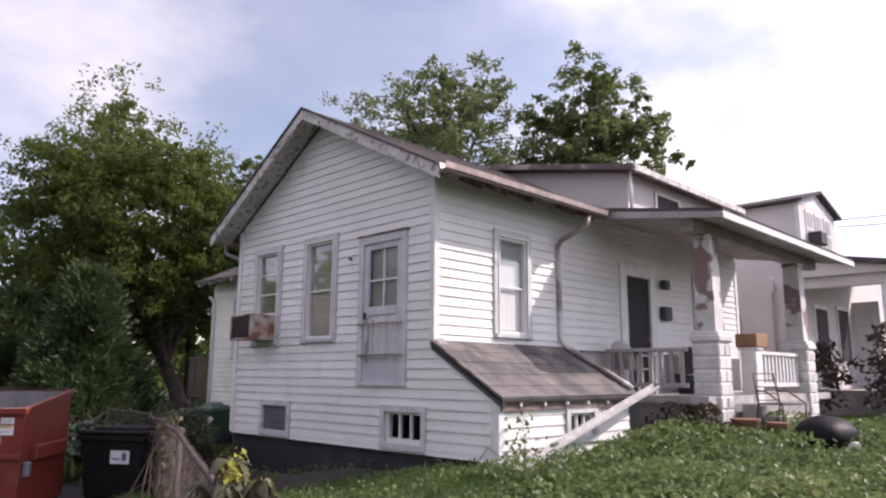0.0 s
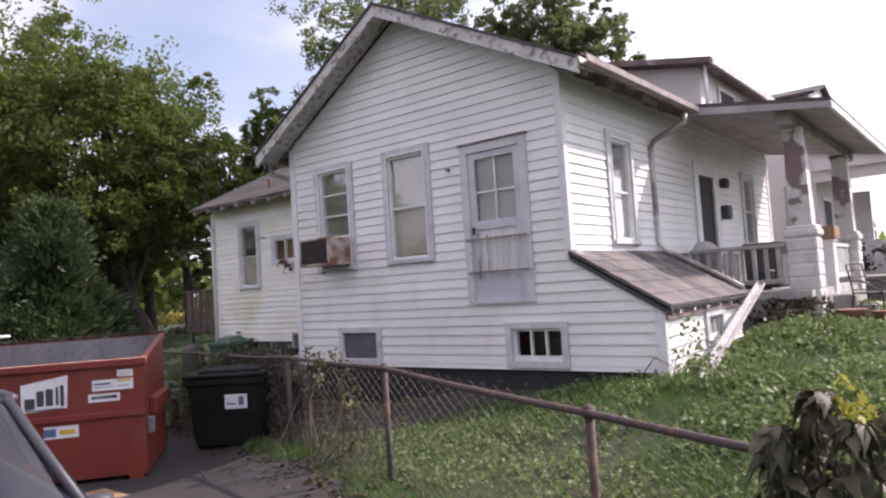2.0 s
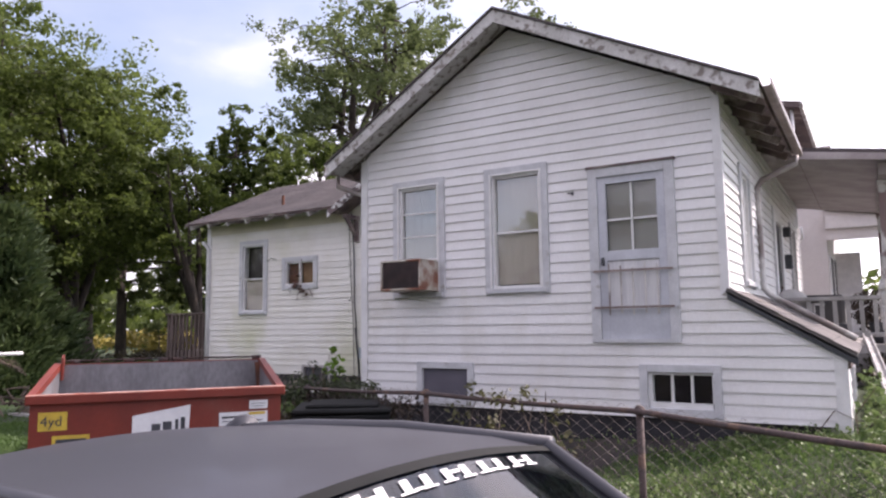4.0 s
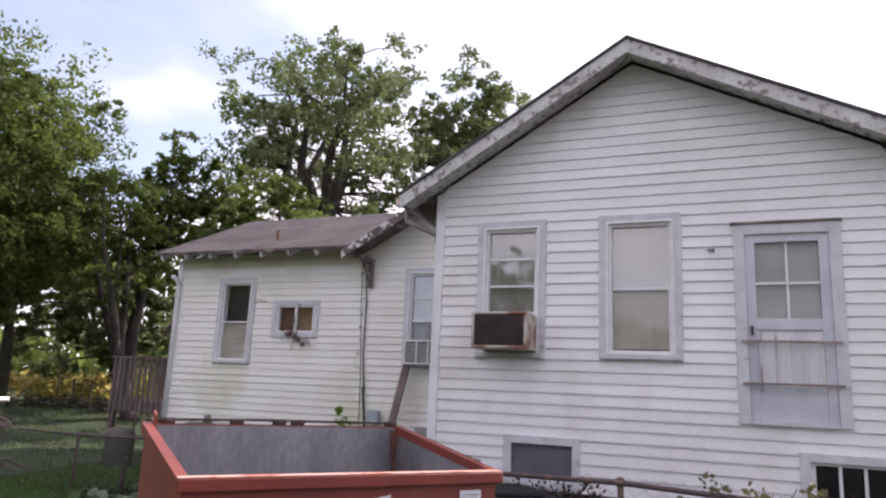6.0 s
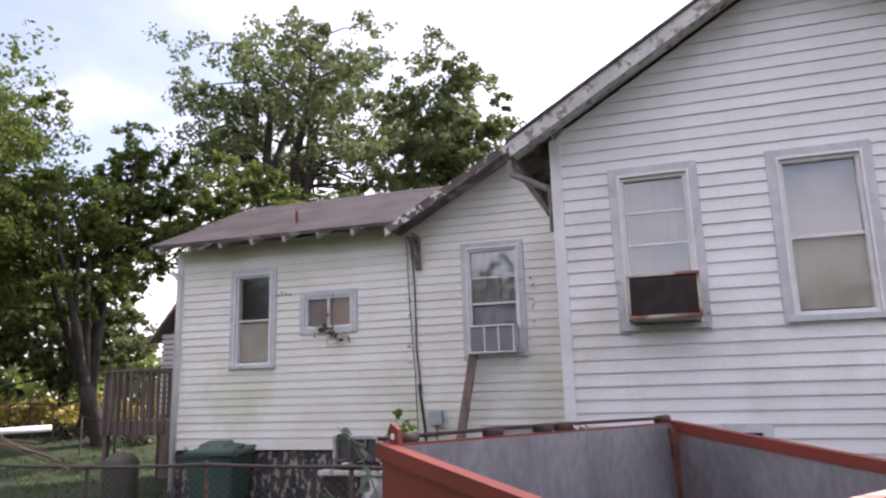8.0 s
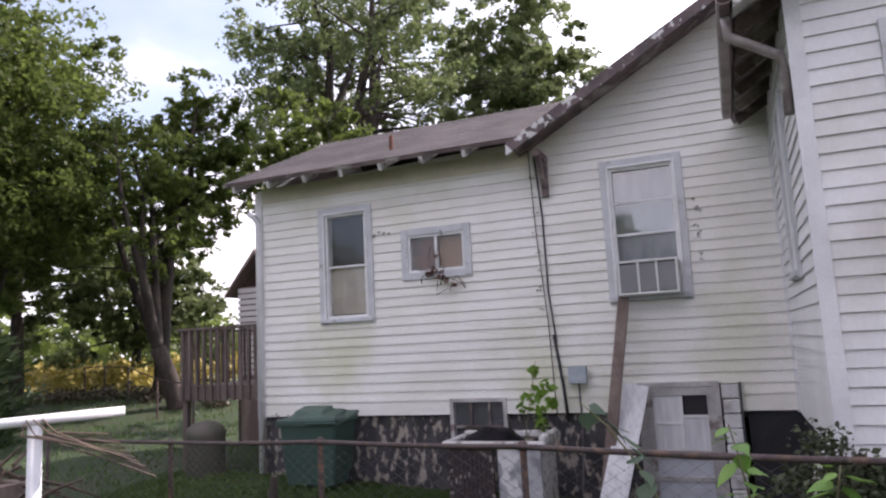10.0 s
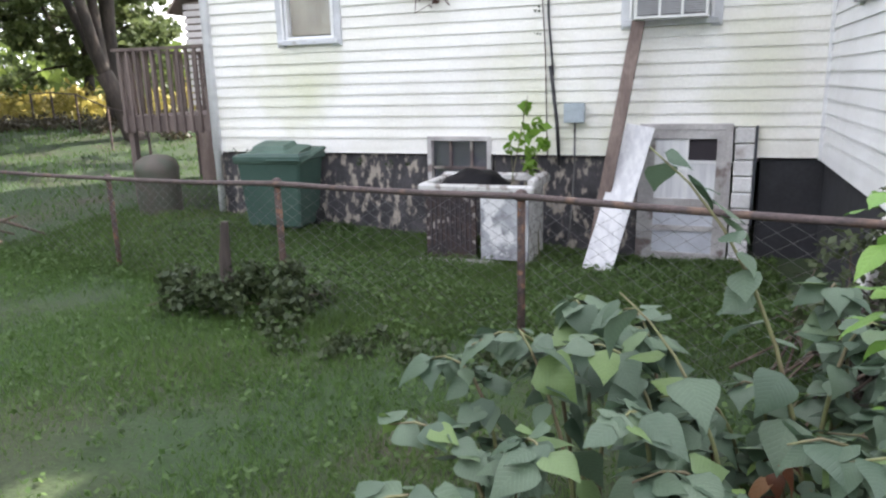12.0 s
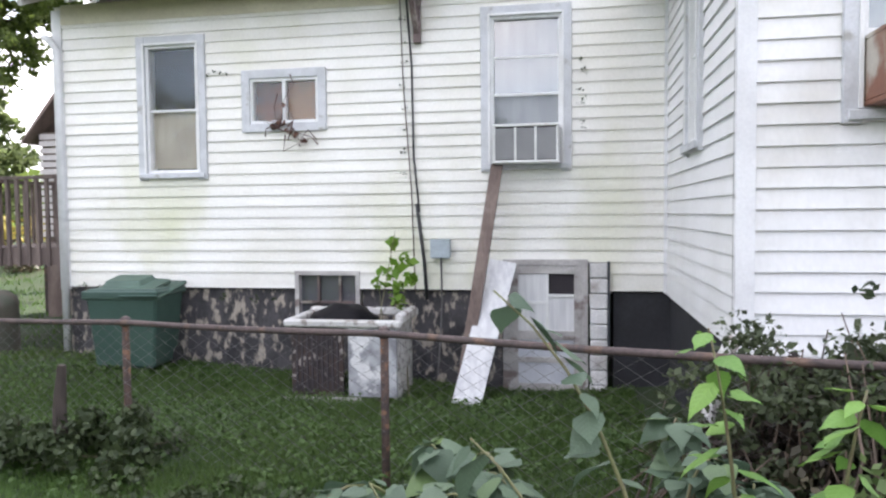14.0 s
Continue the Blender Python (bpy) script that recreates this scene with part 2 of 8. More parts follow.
M["greywood"] = surf("grey_peeling_wood", (0.50, 0.48, 0.47), (0.38, 0.36, 0.35), rough=0.8, scale=4, grain=40, grain_amt=0.15, bump=0.25,
                     stain=(0.2, 0.16, 0.15), stain_scale=5, stain_edge=(0.58, 0.66), rand=0.1)
M["shade"] = surf("beige_window_shade", (0.54, 0.485, 0.415), (0.44, 0.385, 0.33), rough=0.9, scale=2, grain=20, grain_amt=0.05, bump=0.02)
M["shade_dim"] = surf("dull_beige_shade", (0.40, 0.385, 0.36), (0.33, 0.31, 0.285), rough=0.9, scale=3, grain=20, grain_amt=0.08, bump=0.02)
M["shade_grey"] = surf("grey_net_curtain", (0.36, 0.36, 0.385), (0.27, 0.27, 0.295), rough=0.9, scale=3, grain=20, grain_amt=0.1, bump=0.04, stretch=(5, 5, 0.5))
M["acrust"] = surf("rust_brown_grille", (0.078, 0.052, 0.052), (0.05, 0.036, 0.038), rough=0.7, scale=6, grain=40, bump=0.1)
M["curtain"] = surf("grey_white_curtain", (0.72, 0.72, 0.73), (0.60, 0.60, 0.62), rough=0.9, scale=3, grain=20, grain_amt=0.08, bump=0.05, stretch=(6, 6, 0.4))
# gloom of the unlit rooms, painted as a near-black colour
M["dark"] = surf("painted_dark_interior", (0.035, 0.028, 0.035), rough=0.8, bump=0)
M["screen"] = surf("dark_window_screen", (0.13, 0.12, 0.15), (0.10, 0.095, 0.12), rough=0.6, grain=200, grain_amt=0.1, bump=0)
M["paper"] = surf("white_sticker", (0.74, 0.75, 0.76), (0.66, 0.67, 0.69), rough=0.6, scale=10, grain=40, grain_amt=0.06, bump=0)
M["yellow"] = surf("yellow_sticker", (0.62, 0.44, 0.05), (0.52, 0.36, 0.05), rough=0.6, scale=8, grain=40, bump=0)
M["ink"] = surf("dark_ink", (0.05, 0.055, 0.065), rough=0.6, bump=0)
M["blueink"] = surf("blue_ink", (0.10, 0.16, 0.30), rough=0.6, bump=0)
M["red"] = surf("red_dumpster_paint", (0.20, 0.033, 0.020), (0.165, 0.028, 0.018), rough=0.45, scale=2.5, grain=40, grain_amt=0.1, bump=0.1,
                stain=(0.19, 0.05, 0.035), stain_scale=3, stain_edge=(0.58, 0.72))
M["redworn"] = surf("worn_pink_rim_paint", (0.60, 0.34, 0.28), (0.42, 0.13, 0.09), rough=0.6, scale=7, edge=(0.5, 0.62), grain=40, bump=0.15)
M["steel"] = surf("scuffed_grey_steel", (0.26, 0.255, 0.27), (0.17, 0.165, 0.18), rough=0.55, metal=0.35, scale=2, grain=30, grain_amt=0.2, bump=0.15,
                  stain=(0.16, 0.075, 0.06), stain_scale=1.4, stain_edge=(0.58, 0.7), stretch=(1, 1, 0.5))
M["black"] = surf("black_plastic", (0.011, 0.012, 0.012), (0.015, 0.016, 0.016), rough=0.7, scale=3, grain=40, bump=0.05)
M["green"] = surf("faded_green_plastic", (0.030, 0.068, 0.054), (0.040, 0.08, 0.064), rough=0.55, scale=3, grain=40, grain_amt=0.1, bump=0.06)
M["greenlid"] = surf("faded_green_lid", (0.075, 0.13, 0.10), (0.06, 0.105, 0.08), rough=0.6, scale=3, grain=40, bump=0.08)
M["carpaint"] = surf("dark_grey_blue_car_paint", (0.050, 0.051, 0.062), (0.044, 0.045, 0.055), rough=0.5, metal=0.2, scale=1.5, grain=300, grain_amt=0.06, bump=0, coat=0.12)
M["rubber"] = surf("tyre_rubber", (0.022, 0.022, 0.023), rough=0.85, grain=60, bump=0.1)
M["rim"] = surf("alloy_rim", (0.45, 0.45, 0.47), rough=0.3, metal=0.8, bump=0)
M["lamp"] = surf("headlamp_plastic", (0.55, 0.56, 0.58), rough=0.15, coat=0.5, bump=0)
M["taillamp"] = surf("red_lamp_plastic", (0.30, 0.015, 0.012), rough=0.2, coat=0.5, bump=0)
M["seatcloth"] = surf("grey_seat_cloth", (0.09, 0.088, 0.09), rough=0.9, grain=80, bump=0.1)
M["vinylwhite"] = surf("white_vinyl_lettering", (0.80, 0.80, 0.80), rough=0.5, bump=0)
M["bark"] = surf("tree_bark", (0.065, 0.050, 0.042), (0.035, 0.028, 0.024), rough=0.95, scale=4, grain=18, grain_amt=0.35, bump=0.8, bump_scale=12, stretch=(1, 1, 0.3))
M["twig"] = surf("dry_twig", (0.13, 0.095, 0.07), (0.08, 0.06, 0.048), rough=0.9, scale=8, grain=40, bump=0.2)
M["stem"] = surf("green_stem", (0.16, 0.17, 0.07), (0.13, 0.10, 0.06), rough=0.6, scale=8, bump=0.05)
M["asphalt"] = surf("worn_asphalt", (0.032, 0.027, 0.027), (0.021, 0.018, 0.019), rough=0.92, scale=0.9, grain=110, grain_amt=0.35, bump=0.5, bump_scale=120,
                    stain=(0.052, 0.044, 0.043), stain_scale=0.7, stain_edge=(0.55, 0.7))
M["soil"] = surf("grass_soil", (0.022, 0.046, 0.012), (0.034, 0.044, 0.017), rough=0.95, scale=0.8, edge=(0.42, 0.66), grain=45, grain_amt=0.45, bump=0.7, bump_scale=40,
                 stain=(0.055, 0.042, 0.032), stain_scale=0.9, stain_edge=(0.62, 0.76))
M["grass"] = foliage("grass_blades", (0.040, 0.082, 0.017), (0.100, 0.155, 0.043), (0.23, 0.21, 0.10), glow=0.42)
M["mown"] = foliage("mown_lawn_blades", (0.050, 0.112, 0.022), (0.118, 0.190, 0.052), (0.22, 0.23, 0.10), glow=0.42)
# bare soil with the house's shade painted into its near-black tones
M["earth"] = surf("shade_darkened_earth", (0.038, 0.030, 0.026), (0.024, 0.020, 0.018), rough=0.95, scale=2.0, grain=40, grain_amt=0.4, bump=0.7, bump_scale=30,
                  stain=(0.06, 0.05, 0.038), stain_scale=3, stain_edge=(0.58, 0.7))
M["weed"] = foliage("ground_weeds", (0.085, 0.140, 0.045), (0.185, 0.245, 0.095), (0.26, 0.26, 0.12), glow=0.4)
M["clover"] = foliage("clover_leaves", (0.042, 0.085, 0.022), (0.110, 0.175, 0.054), (0.18, 0.21, 0.08), glow=0.4)
M["brush"] = foliage("dull_brush_leaves", (0.035, 0.045, 0.024), (0.11, 0.14, 0.065), (0.17, 0.14, 0.08), glow=0.3)
M["leafA"] = foliage("dark_tree_leaves", (0.050, 0.074, 0.021), (0.155, 0.205, 0.048), (0.24, 0.275, 0.065), glow=0.6)
M["leafB"] = foliage("tree_leaves", (0.072, 0.100, 0.044), (0.190, 0.235, 0.092), (0.25, 0.27, 0.10), glow=0.6)
M["needle"] = foliage("juniper_sprays", (0.026, 0.048, 0.022), (0.092, 0.128, 0.046), None, glow=0.3)
M["leafbright"] = foliage("bright_young_leaves", (0.12, 0.25, 0.03), (0.22, 0.36, 0.06), None, glow=0.45)
M["leafdry"] = foliage("dry_vine_leaves", (0.030, 0.028, 0.018), (0.10, 0.082, 0.048), (0.16, 0.125, 0.07), glow=0.25)
M["ivy"] = foliage("dark_ivy_leaves", (0.020, 0.035, 0.014), (0.065, 0.085, 0.035), (0.11, 0.10, 0.06), glow=0.2)
M["hedge"] = foliage("dark_red_brown_hedge", (0.030, 0.022, 0.020), (0.075, 0.055, 0.045), None, glow=0.2)
M["drygold"] = foliage("sunny_dry_field", (0.25, 0.21, 0.05), (0.42, 0.34, 0.09), None, glow=0.3)
M["petal"] = foliage("yellow_flowers", (0.28, 0.29, 0.05), (0.42, 0.40, 0.08), None, glow=0.3)
M["nbside"] = surf("pale_neighbour_wall", (0.66, 0.62, 0.61), (0.60, 0.56, 0.55), rough=0.7, scale=1, grain=20, grain_amt=0.06, bump=0.05)
M["wire"] = surf("black_cable", (0.03, 0.03, 0.032), rough=0.6, bump=0)
M["trashbag"] = surf("black_rubbish_bag", (0.010, 0.009, 0.011), rough=0.5, grain=20, bump=0.6, bump_scale=14)
M["black"].node_tree.nodes["Principled BSDF"].inputs["Specular IOR Level"].default_value = 0.15
M["trashbag"].node_tree.nodes["Principled BSDF"].inputs["Specular IOR Level"].default_value = 0.12
M["redtwig"] = surf("red_brown_twig", (0.12, 0.06, 0.05), (0.08, 0.045, 0.04), rough=0.85, scale=8, bump=0.1)
M["deadbrown"] = foliage("dead_brown_vines", (0.018, 0.013, 0.011), (0.062, 0.046, 0.036), (0.10, 0.08, 0.05), glow=0.15)
M["redvine"] = foliage("dry_red_brown_vine", (0.075, 0.035, 0.026), (0.17, 0.085, 0.06), (0.22, 0.13, 0.09), glow=0.2)
M["olive"] = foliage("drooping_olive_leaves", (0.052, 0.050, 0.024), (0.125, 0.125, 0.055), (0.20, 0.19, 0.09), glow=0.3)
M["plastic"] = surf("dull_white_plastic", (0.62, 0.61, 0.60), (0.52, 0.51, 0.50), rough=0.5, scale=5, grain=40, grain_amt=0.08, bump=0.05)
M["box"] = surf("cardboard", (0.32, 0.19, 0.11), (0.26, 0.15, 0.09), rough=0.85, scale=5, grain=50, bump=0.1)


def glass(name, tint=(0.9, 0.93, 0.95), ior=0.05):
    m = bpy.data.materials.new(name)
    m.use_nodes = True
    n, l = m.node_tree.nodes, m.node_tree.links
    gl = n.new("ShaderNodeBsdfGlossy")
    gl.inputs["Roughness"].default_value = 0.03
    tr = n.new("ShaderNodeBsdfTransparent")
    tr.inputs["Color"].default_value = (*tint, 1)
    lw = n.new("ShaderNodeLayerWeight")
    pw = n.new("ShaderNodeMath")
    pw.operation = "POWER"
    pw.inputs[1].default_value = 4.0
    l.new(lw.outputs["Facing"], pw.inputs[0])
    fr = n.new("ShaderNodeMath")
    fr.operation = "MULTIPLY_ADD"
    fr.inputs[1].default_value, fr.inputs[2].default_value = 0.85, ior
    l.new(pw.outputs[0], fr.inputs[0])
    no = n.new("ShaderNodeTexNoise")
    no.inputs["Scale"].default_value = 1.5
    bp = n.new("ShaderNodeBump")
    bp.inputs["Strength"].default_value, bp.inputs["Distance"].default_value = 0.08, 0.02
    l.new(no.outputs["Fac"], bp.inputs["Height"])
    l.new(bp.outputs[0], gl.inputs["Normal"])
    mx = n.new("ShaderNodeMixShader")
    l.new(fr.outputs[0], mx.inputs[0])
    l.new(tr.outputs[0], mx.inputs[1])
    l.new(gl.outputs[0], mx.inputs[2])
    l.new(mx.outputs[0], n["Material Output"].inputs[0])
    return m


M["glass"] = glass("window_glass", (0.94, 0.95, 0.95), 0.035)
# upper panes: base gloss raised so the sky's reflection greys them
M["skyglass"] = glass("sky_mirroring_upper_glass", (0.90, 0.91, 0.91), 0.14)
M["carglass"] = glass("tinted_car_glass", (0.30, 0.37, 0.48), 0.09)


# ---- mesh helpers ----
def part(name, bm, material, parent=None, label="", smooth=False):
    me = bpy.data.meshes.new(name)
    bm.to_mesh(me)
    bm.free()
    me.materials.append(material)
    if smooth:
        for f in me.polygons:
            f.use_smooth = True
    ob = new(name, me)
    if parent is not None:
        ob.parent = parent
    if label:
        ob["label"] = label
    return ob


def thing(name, m, label, category, group="", kind=""):
    ob = new(name)
    ob.empty_display_size = 0.2
    ob.matrix_world = m
    return tagged(ob, label, category, group, kind)


def box(bm, x0, x1, y0, y1, z0, z1, bev=0.0, m=None):
    vs = [bm.verts.new((x, y, z)) for x in (x0, x1) for y in (y0, y1) for z in (z0, z1)]
    fs = [bm.faces.new([vs[i] for i in q]) for q in ((0, 1, 3, 2), (4, 6, 7, 5), (0, 4, 5, 1), (2, 3, 7, 6), (0, 2, 6, 4), (1, 5, 7, 3))]
    if bev:
        es = list({e for f in fs for e in f.edges})
        r = bmesh.ops.bevel(bm, geom=es, offset=bev, segments=1, affect="EDGES")
        vs = list({v for f in r["faces"] for v in f.verts} | {v for v in vs if v.is_valid})
    if m is not None:
        bmesh.ops.transform(bm, matrix=m, verts=[v for v in vs if v.is_valid])
    return vs


def boxes(*rows, bev=0.0):
    bm = bmesh.new()
    for r in rows:
        box(bm, *r, bev=bev)
    return bm


def prism(bm, poly, fn, a, b):
    """A closed prism: the outline poly, pushed from a to b; fn(u, v, w) gives the place."""
    va = [bm.verts.new(fn(u, v, a)) for u, v in poly]
    vb = [bm.verts.new(fn(u, v, b)) for u, v in poly]
    bm.faces.new(va)
    bm.faces.new(vb[::-1])
    k = len(poly)
    for i in range(k):
        bm.faces.new((va[i], vb[i], vb[(i + 1) % k], va[(i + 1) % k]))


def tube(bm, pts, radii, seg=8, cap=True):
    pts = [Vector(p) for p in pts]
    if not isinstance(radii, (list, tuple)):
        radii = [radii] * len(pts)
    rings = []
    up = Vector((0.13, 0.29, 1)).normalized()
    for i, p in enumerate(pts):
        d = (pts[min(i + 1, len(pts) - 1)] - pts[max(i - 1, 0)]).normalized()
        if abs(d.dot(up)) > 0.95:
            up = Vector((1, 0.1, 0.05)).normalized()
        s = d.cross(up).normalized()
        t = s.cross(d).normalized()
        up = t
        rings.append([bm.verts.new(p + radii[i] * (math.cos(a) * s + math.sin(a) * t)) for a in [2 * math.pi * k / seg for k in range(seg)]])
    for r0, r1 in zip(rings, rings[1:]):
        for k in range(seg):
            bm.faces.new((r0[k], r0[(k + 1) % seg], r1[(k + 1) % seg], r1[k]))
    if cap:
        bm.faces.new(rings[0][::-1])
        bm.faces.new(rings[-1])


def lathe(bm, profile, seg=20, cx=0.0, cy=0.0):
    rings = [[bm.verts.new((cx + r * math.cos(2 * math.pi * k / seg), cy + r * math.sin(2 * math.pi * k / seg), z)) for k in range(seg)] for r, z in profile]
    for r0, r1 in zip(rings, rings[1:]):
        for k in range(seg):
            bm.faces.new((r0[k], r0[(k + 1) % seg], r1[(k + 1) % seg], r1[k]))
    bm.faces.new(rings[0][::-1])
    bm.faces.new(rings[-1])


def raw(name, verts, faces, material, parent=None, smooth=False):
    """A mesh from numpy arrays: verts (n, 3), faces (m, 3 or 4)."""
    me = bpy.data.meshes.new(name)
    k = faces.shape[1]
    me.vertices.add(len(verts))
    me.vertices.foreach_set("co", verts.astype(np.float32).ravel())
    me.loops.add(faces.size)
    me.loops.foreach_set("vertex_index", faces.astype(np.int32).ravel())
    me.polygons.add(len(faces))
    me.polygons.foreach_set("loop_start", np.arange(0, faces.size, k, dtype=np.int32))
    me.polygons.foreach_set("loop_total", np.full(len(faces), k, dtype=np.int32))
    me.update(calc_edges=True)
    me.validate()
    me.materials.append(material)
    ob = new(name, me)
    if parent is not None:
        ob.parent = parent
    return ob


# ---- ground ----
SPOTS = ((0.1, 0.2, 0.17), (3.0, 2.0, 0.3), (-5.35, 6.6, 0.70), (-5.1, 9.7, 0.93), (-4.17, 2.5, 0.23), (-6.5, 3.36, 0.30), (-8.9, 4.2, 0.26),
         (-9.5, 2.7, 0.11), (-10.2, 4.0, 0.12), (-11.3, 2.3, 0.08), (-13.7, 6.3, 0.06), (-15.7, 6.5, 0.03), (-18.2, 7.5, -0.06), (-13.0, 9.8, -0.29),
         (-12.0, 8.6, -0.2), (-18.8, 9.8, 0.0), (-15.0, 9.4, -0.18), (-12.6, 2.0, 0.09), (-12.8, 3.6, 0.09), (-5.0, -1.6, 0.15), (-2.3, -1.0, 0.16),
         (-8.7, -1.4, 0.10), (-11.5, 6.4, 0.22), (-7.5, 6.5, 0.50), (-3.5, 11.0, 0.97), (-4.2, 15.5, 0.97), (-2.5, 7.0, 0.75), (0.5, 9.0, 0.85),
         (-4.0, 19.0, 0.90), (-6.3, -0.1, 0.12), (-21.0, 8.0, -0.05), (-20.5, 12.5, 0.0), (-27.0, 12.0, 0.1), (-15.0, 3.5, 0.07), (2.0, 5.0, 0.6),
         (-30.0, 20.0, 0.6), (6.0, 14.0, 0.9), (-4.0, -8.0, 0.1), (-14.0, -4.0, 0.05))
_sp = np.array(SPOTS)


def land(x, y):
    x, y = np.asarray(x, float), np.asarray(y, float)
    d2 = (x[..., None] - _sp[:, 0]) ** 2 + (y[..., None] - _sp[:, 1]) ** 2
    w = 1.0 / (d2 + 0.6) ** 1.7
    z = (w * _sp[:, 2]).sum(-1) / w.sum(-1)
    return z + 0.02 * np.sin(1.7 * x + 0.6 * y) * np.sin(1.1 * y - 0.4 * x)


def gz(x, y):
    return float(land(x, y))


FENCE = [(-1.9, 1.62), (-4.17, 2.49), (-6.52, 3.36), (-8.88, 4.22), (-11.25, 5.12), (-13.69, 6.12), (-15.68, 6.50), (-18.15, 7.30), (-20.9, 7.95)]


def fence_y(x):
    xs = np.array([p[0] for p in FENCE])[::-1]
    ys = np.array([p[1] for p in FENCE])[::-1]
    return np.interp(x, xs, ys) + np.where(np.asarray(x) > -1.9, -0.383 * (np.asarray(x) + 1.9), 0)


def sheet(name, xs, ys, material, keep=None, lift=0.0):
    X, Y = np.meshgrid(xs, ys, indexing="ij")
    Z = land(X, Y) + lift
    nx, ny = len(xs), len(ys)
    v = np.stack([X, Y, Z], -1).reshape(-1, 3)
    i = np.arange(nx * ny).reshape(nx, ny)
    f = np.stack([i[:-1, :-1], i[1:, :-1], i[1:, 1:], i[:-1, 1:]], -1).reshape(-1, 4)
    if keep is not None:
        c = v[f].mean(1)
        f = f[keep(c[:, 0], c[:, 1])]
    ob = raw(name, v, f, material)
    for p in ob.data.polygons:
        p.use_smooth = True
    return ob


def spread(lo, hi, step, far):
    inner = np.arange(lo, hi + step / 2, step)
    out = [step]
    while sum(out) < far:
        out.append(out[-1] * 1.35)
    c = np.cumsum(out)
    return np.concatenate([(lo - c)[::-1], inner, hi + c])


tagged(sheet("ground", spread(-26, 6, 0.3, 1500), spread(-6, 26, 0.3, 1500), M["soil"]), "uneven grassy ground with bare patches", "ground", kind="structure")


def on_drive(x, y):
    return (x > -11.9 + 0.15 * np.sin(3 * y)) & (y < fence_y(x) - 0.42 + 0.10 * np.sin(2.3 * x) + 0.05 * np.sin(7.1 * x)) & (x < 12)


tagged(sheet("road", np.arange(-12.2, 12, 0.12), np.arange(-14, 6.2, 0.12), M["asphalt"], on_drive, 0.012), "worn dark asphalt driveway with cracks", "driveway", kind="structure")




# outline of the house's cast shadow on the ground, sun slope 1.28
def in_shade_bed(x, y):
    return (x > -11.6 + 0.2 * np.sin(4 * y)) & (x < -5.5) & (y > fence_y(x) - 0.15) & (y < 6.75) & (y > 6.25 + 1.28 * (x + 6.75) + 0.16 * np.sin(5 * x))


tagged(sheet("bare_earth", np.arange(-11.8, -5.3, 0.1), np.arange(3.0, 6.9, 0.1), M["earth"], in_shade_bed, 0.008), "bare earth beside the foundation, with the house's shadow painted in", "ground", kind="structure")

# ---- the house: walls with lapped siding ----
LAP = 0.13


def bands(za, zb, xlim, holes):
    """Trapezoids (x0, x1, x0', x1', z, z') that fill za..zb between the limits, leaving the holes out."""
    cuts = sorted({za, zb} | {z for h in holes for z in (h[2], h[3]) if za < z < zb})
    for a, b in zip(cuts, cuts[1:]):
        l0, r0 = xlim(a)
        l1, r1 = xlim(b)
        spans, x = [], None
        gaps = sorted((h[0], h[1]) for h in holes if h[2] < (a + b) / 2 < h[3])
        left = (l0, l1)
        for g0, g1 in gaps:
            spans.append((left[0], g0, left[1], g0))
            left = (g1, g1)
        spans.append((left[0], r0, left[1], r1))
        for s in spans:
            if s[1] - s[0] > 0.01 or s[3] - s[2] > 0.01:
                yield (s[0], max(s[1], s[0]), s[2], max(s[3], s[2]), a, b)


def slab(bm, t, ya, yb, ya2=None, yb2=None):
    x0, x1, u0, u1, a, b = t
    ya2 = ya if ya2 is None else ya2
    yb2 = yb if yb2 is None else yb2
    v = [bm.verts.new(c) for c in ((x0, ya, a), (x1, ya, a), (x1, yb, a), (x0, yb, a), (u0, ya2, b), (u1, ya2, b), (u1, yb2, b), (u0, yb2, b))]
    for q in ((0, 1, 5, 4), (1, 2, 6, 5), (2, 3, 7, 6), (3, 0, 4, 7), (3, 2, 1, 0), (4, 5, 6, 7)):
        bm.faces.new([v[i] for i in q])


def sided_wall(name, m, z0, z1, xlim, holes, material, label, phase=0.0, lap=LAP, thick=0.16):
    bm = bmesh.new()
    cuts = np.linspace(z0, z1, max(2, int((z1 - z0) / 0.35)))
    for a, b in zip(cuts, cuts[1:]):
        for t in bands(float(a), float(b), xlim, holes):
            slab(bm, t, 0.0, thick)
    wall = part(name, bm, M["core"])
    wall.matrix_world = m
    tagged(wall, label, "wall", kind="structure")
    edges = [z0] + [phase + lap * k for k in range(-40, 60) if z0 + 0.02 < phase + lap * k < z1 - 0.02] + [z1]
    rng = random.Random(name)
    for z, top in zip(edges, edges[1:]):
        bm = bmesh.new()
        dz = rng.uniform(-0.003, 0.003)
        out = rng.uniform(0.019, 0.024)
        for t in bands(z, top, xlim, holes):
            f0, f1 = (t[4] - z) / lap, (t[5] - z) / lap
            slab(bm, (*t[:4], t[4] + (dz if f0 == 0 else 0), t[5]), -out + (out - 0.003) * f0, -0.001, -out + (out - 0.003) * f1, -0.001)
        part("siding_board", bm, material, wall)
    return wall


GAB, REAR, FRONT, SIDE = pose(0, 6.69, 0), pose(0, 9.985, 0), pose(-6.44, 0, 0, 0, 0, 90), pose(-11.53, 0, 0, 0, 0, -90)
RX, RZ, SL, SR = -9.07, 6.01, 0.605, 0.508      # front roof: ridge and slopes
MX, MZ, ML, MR = -10.8, 6.42, 0.555, 0.395      # main roof


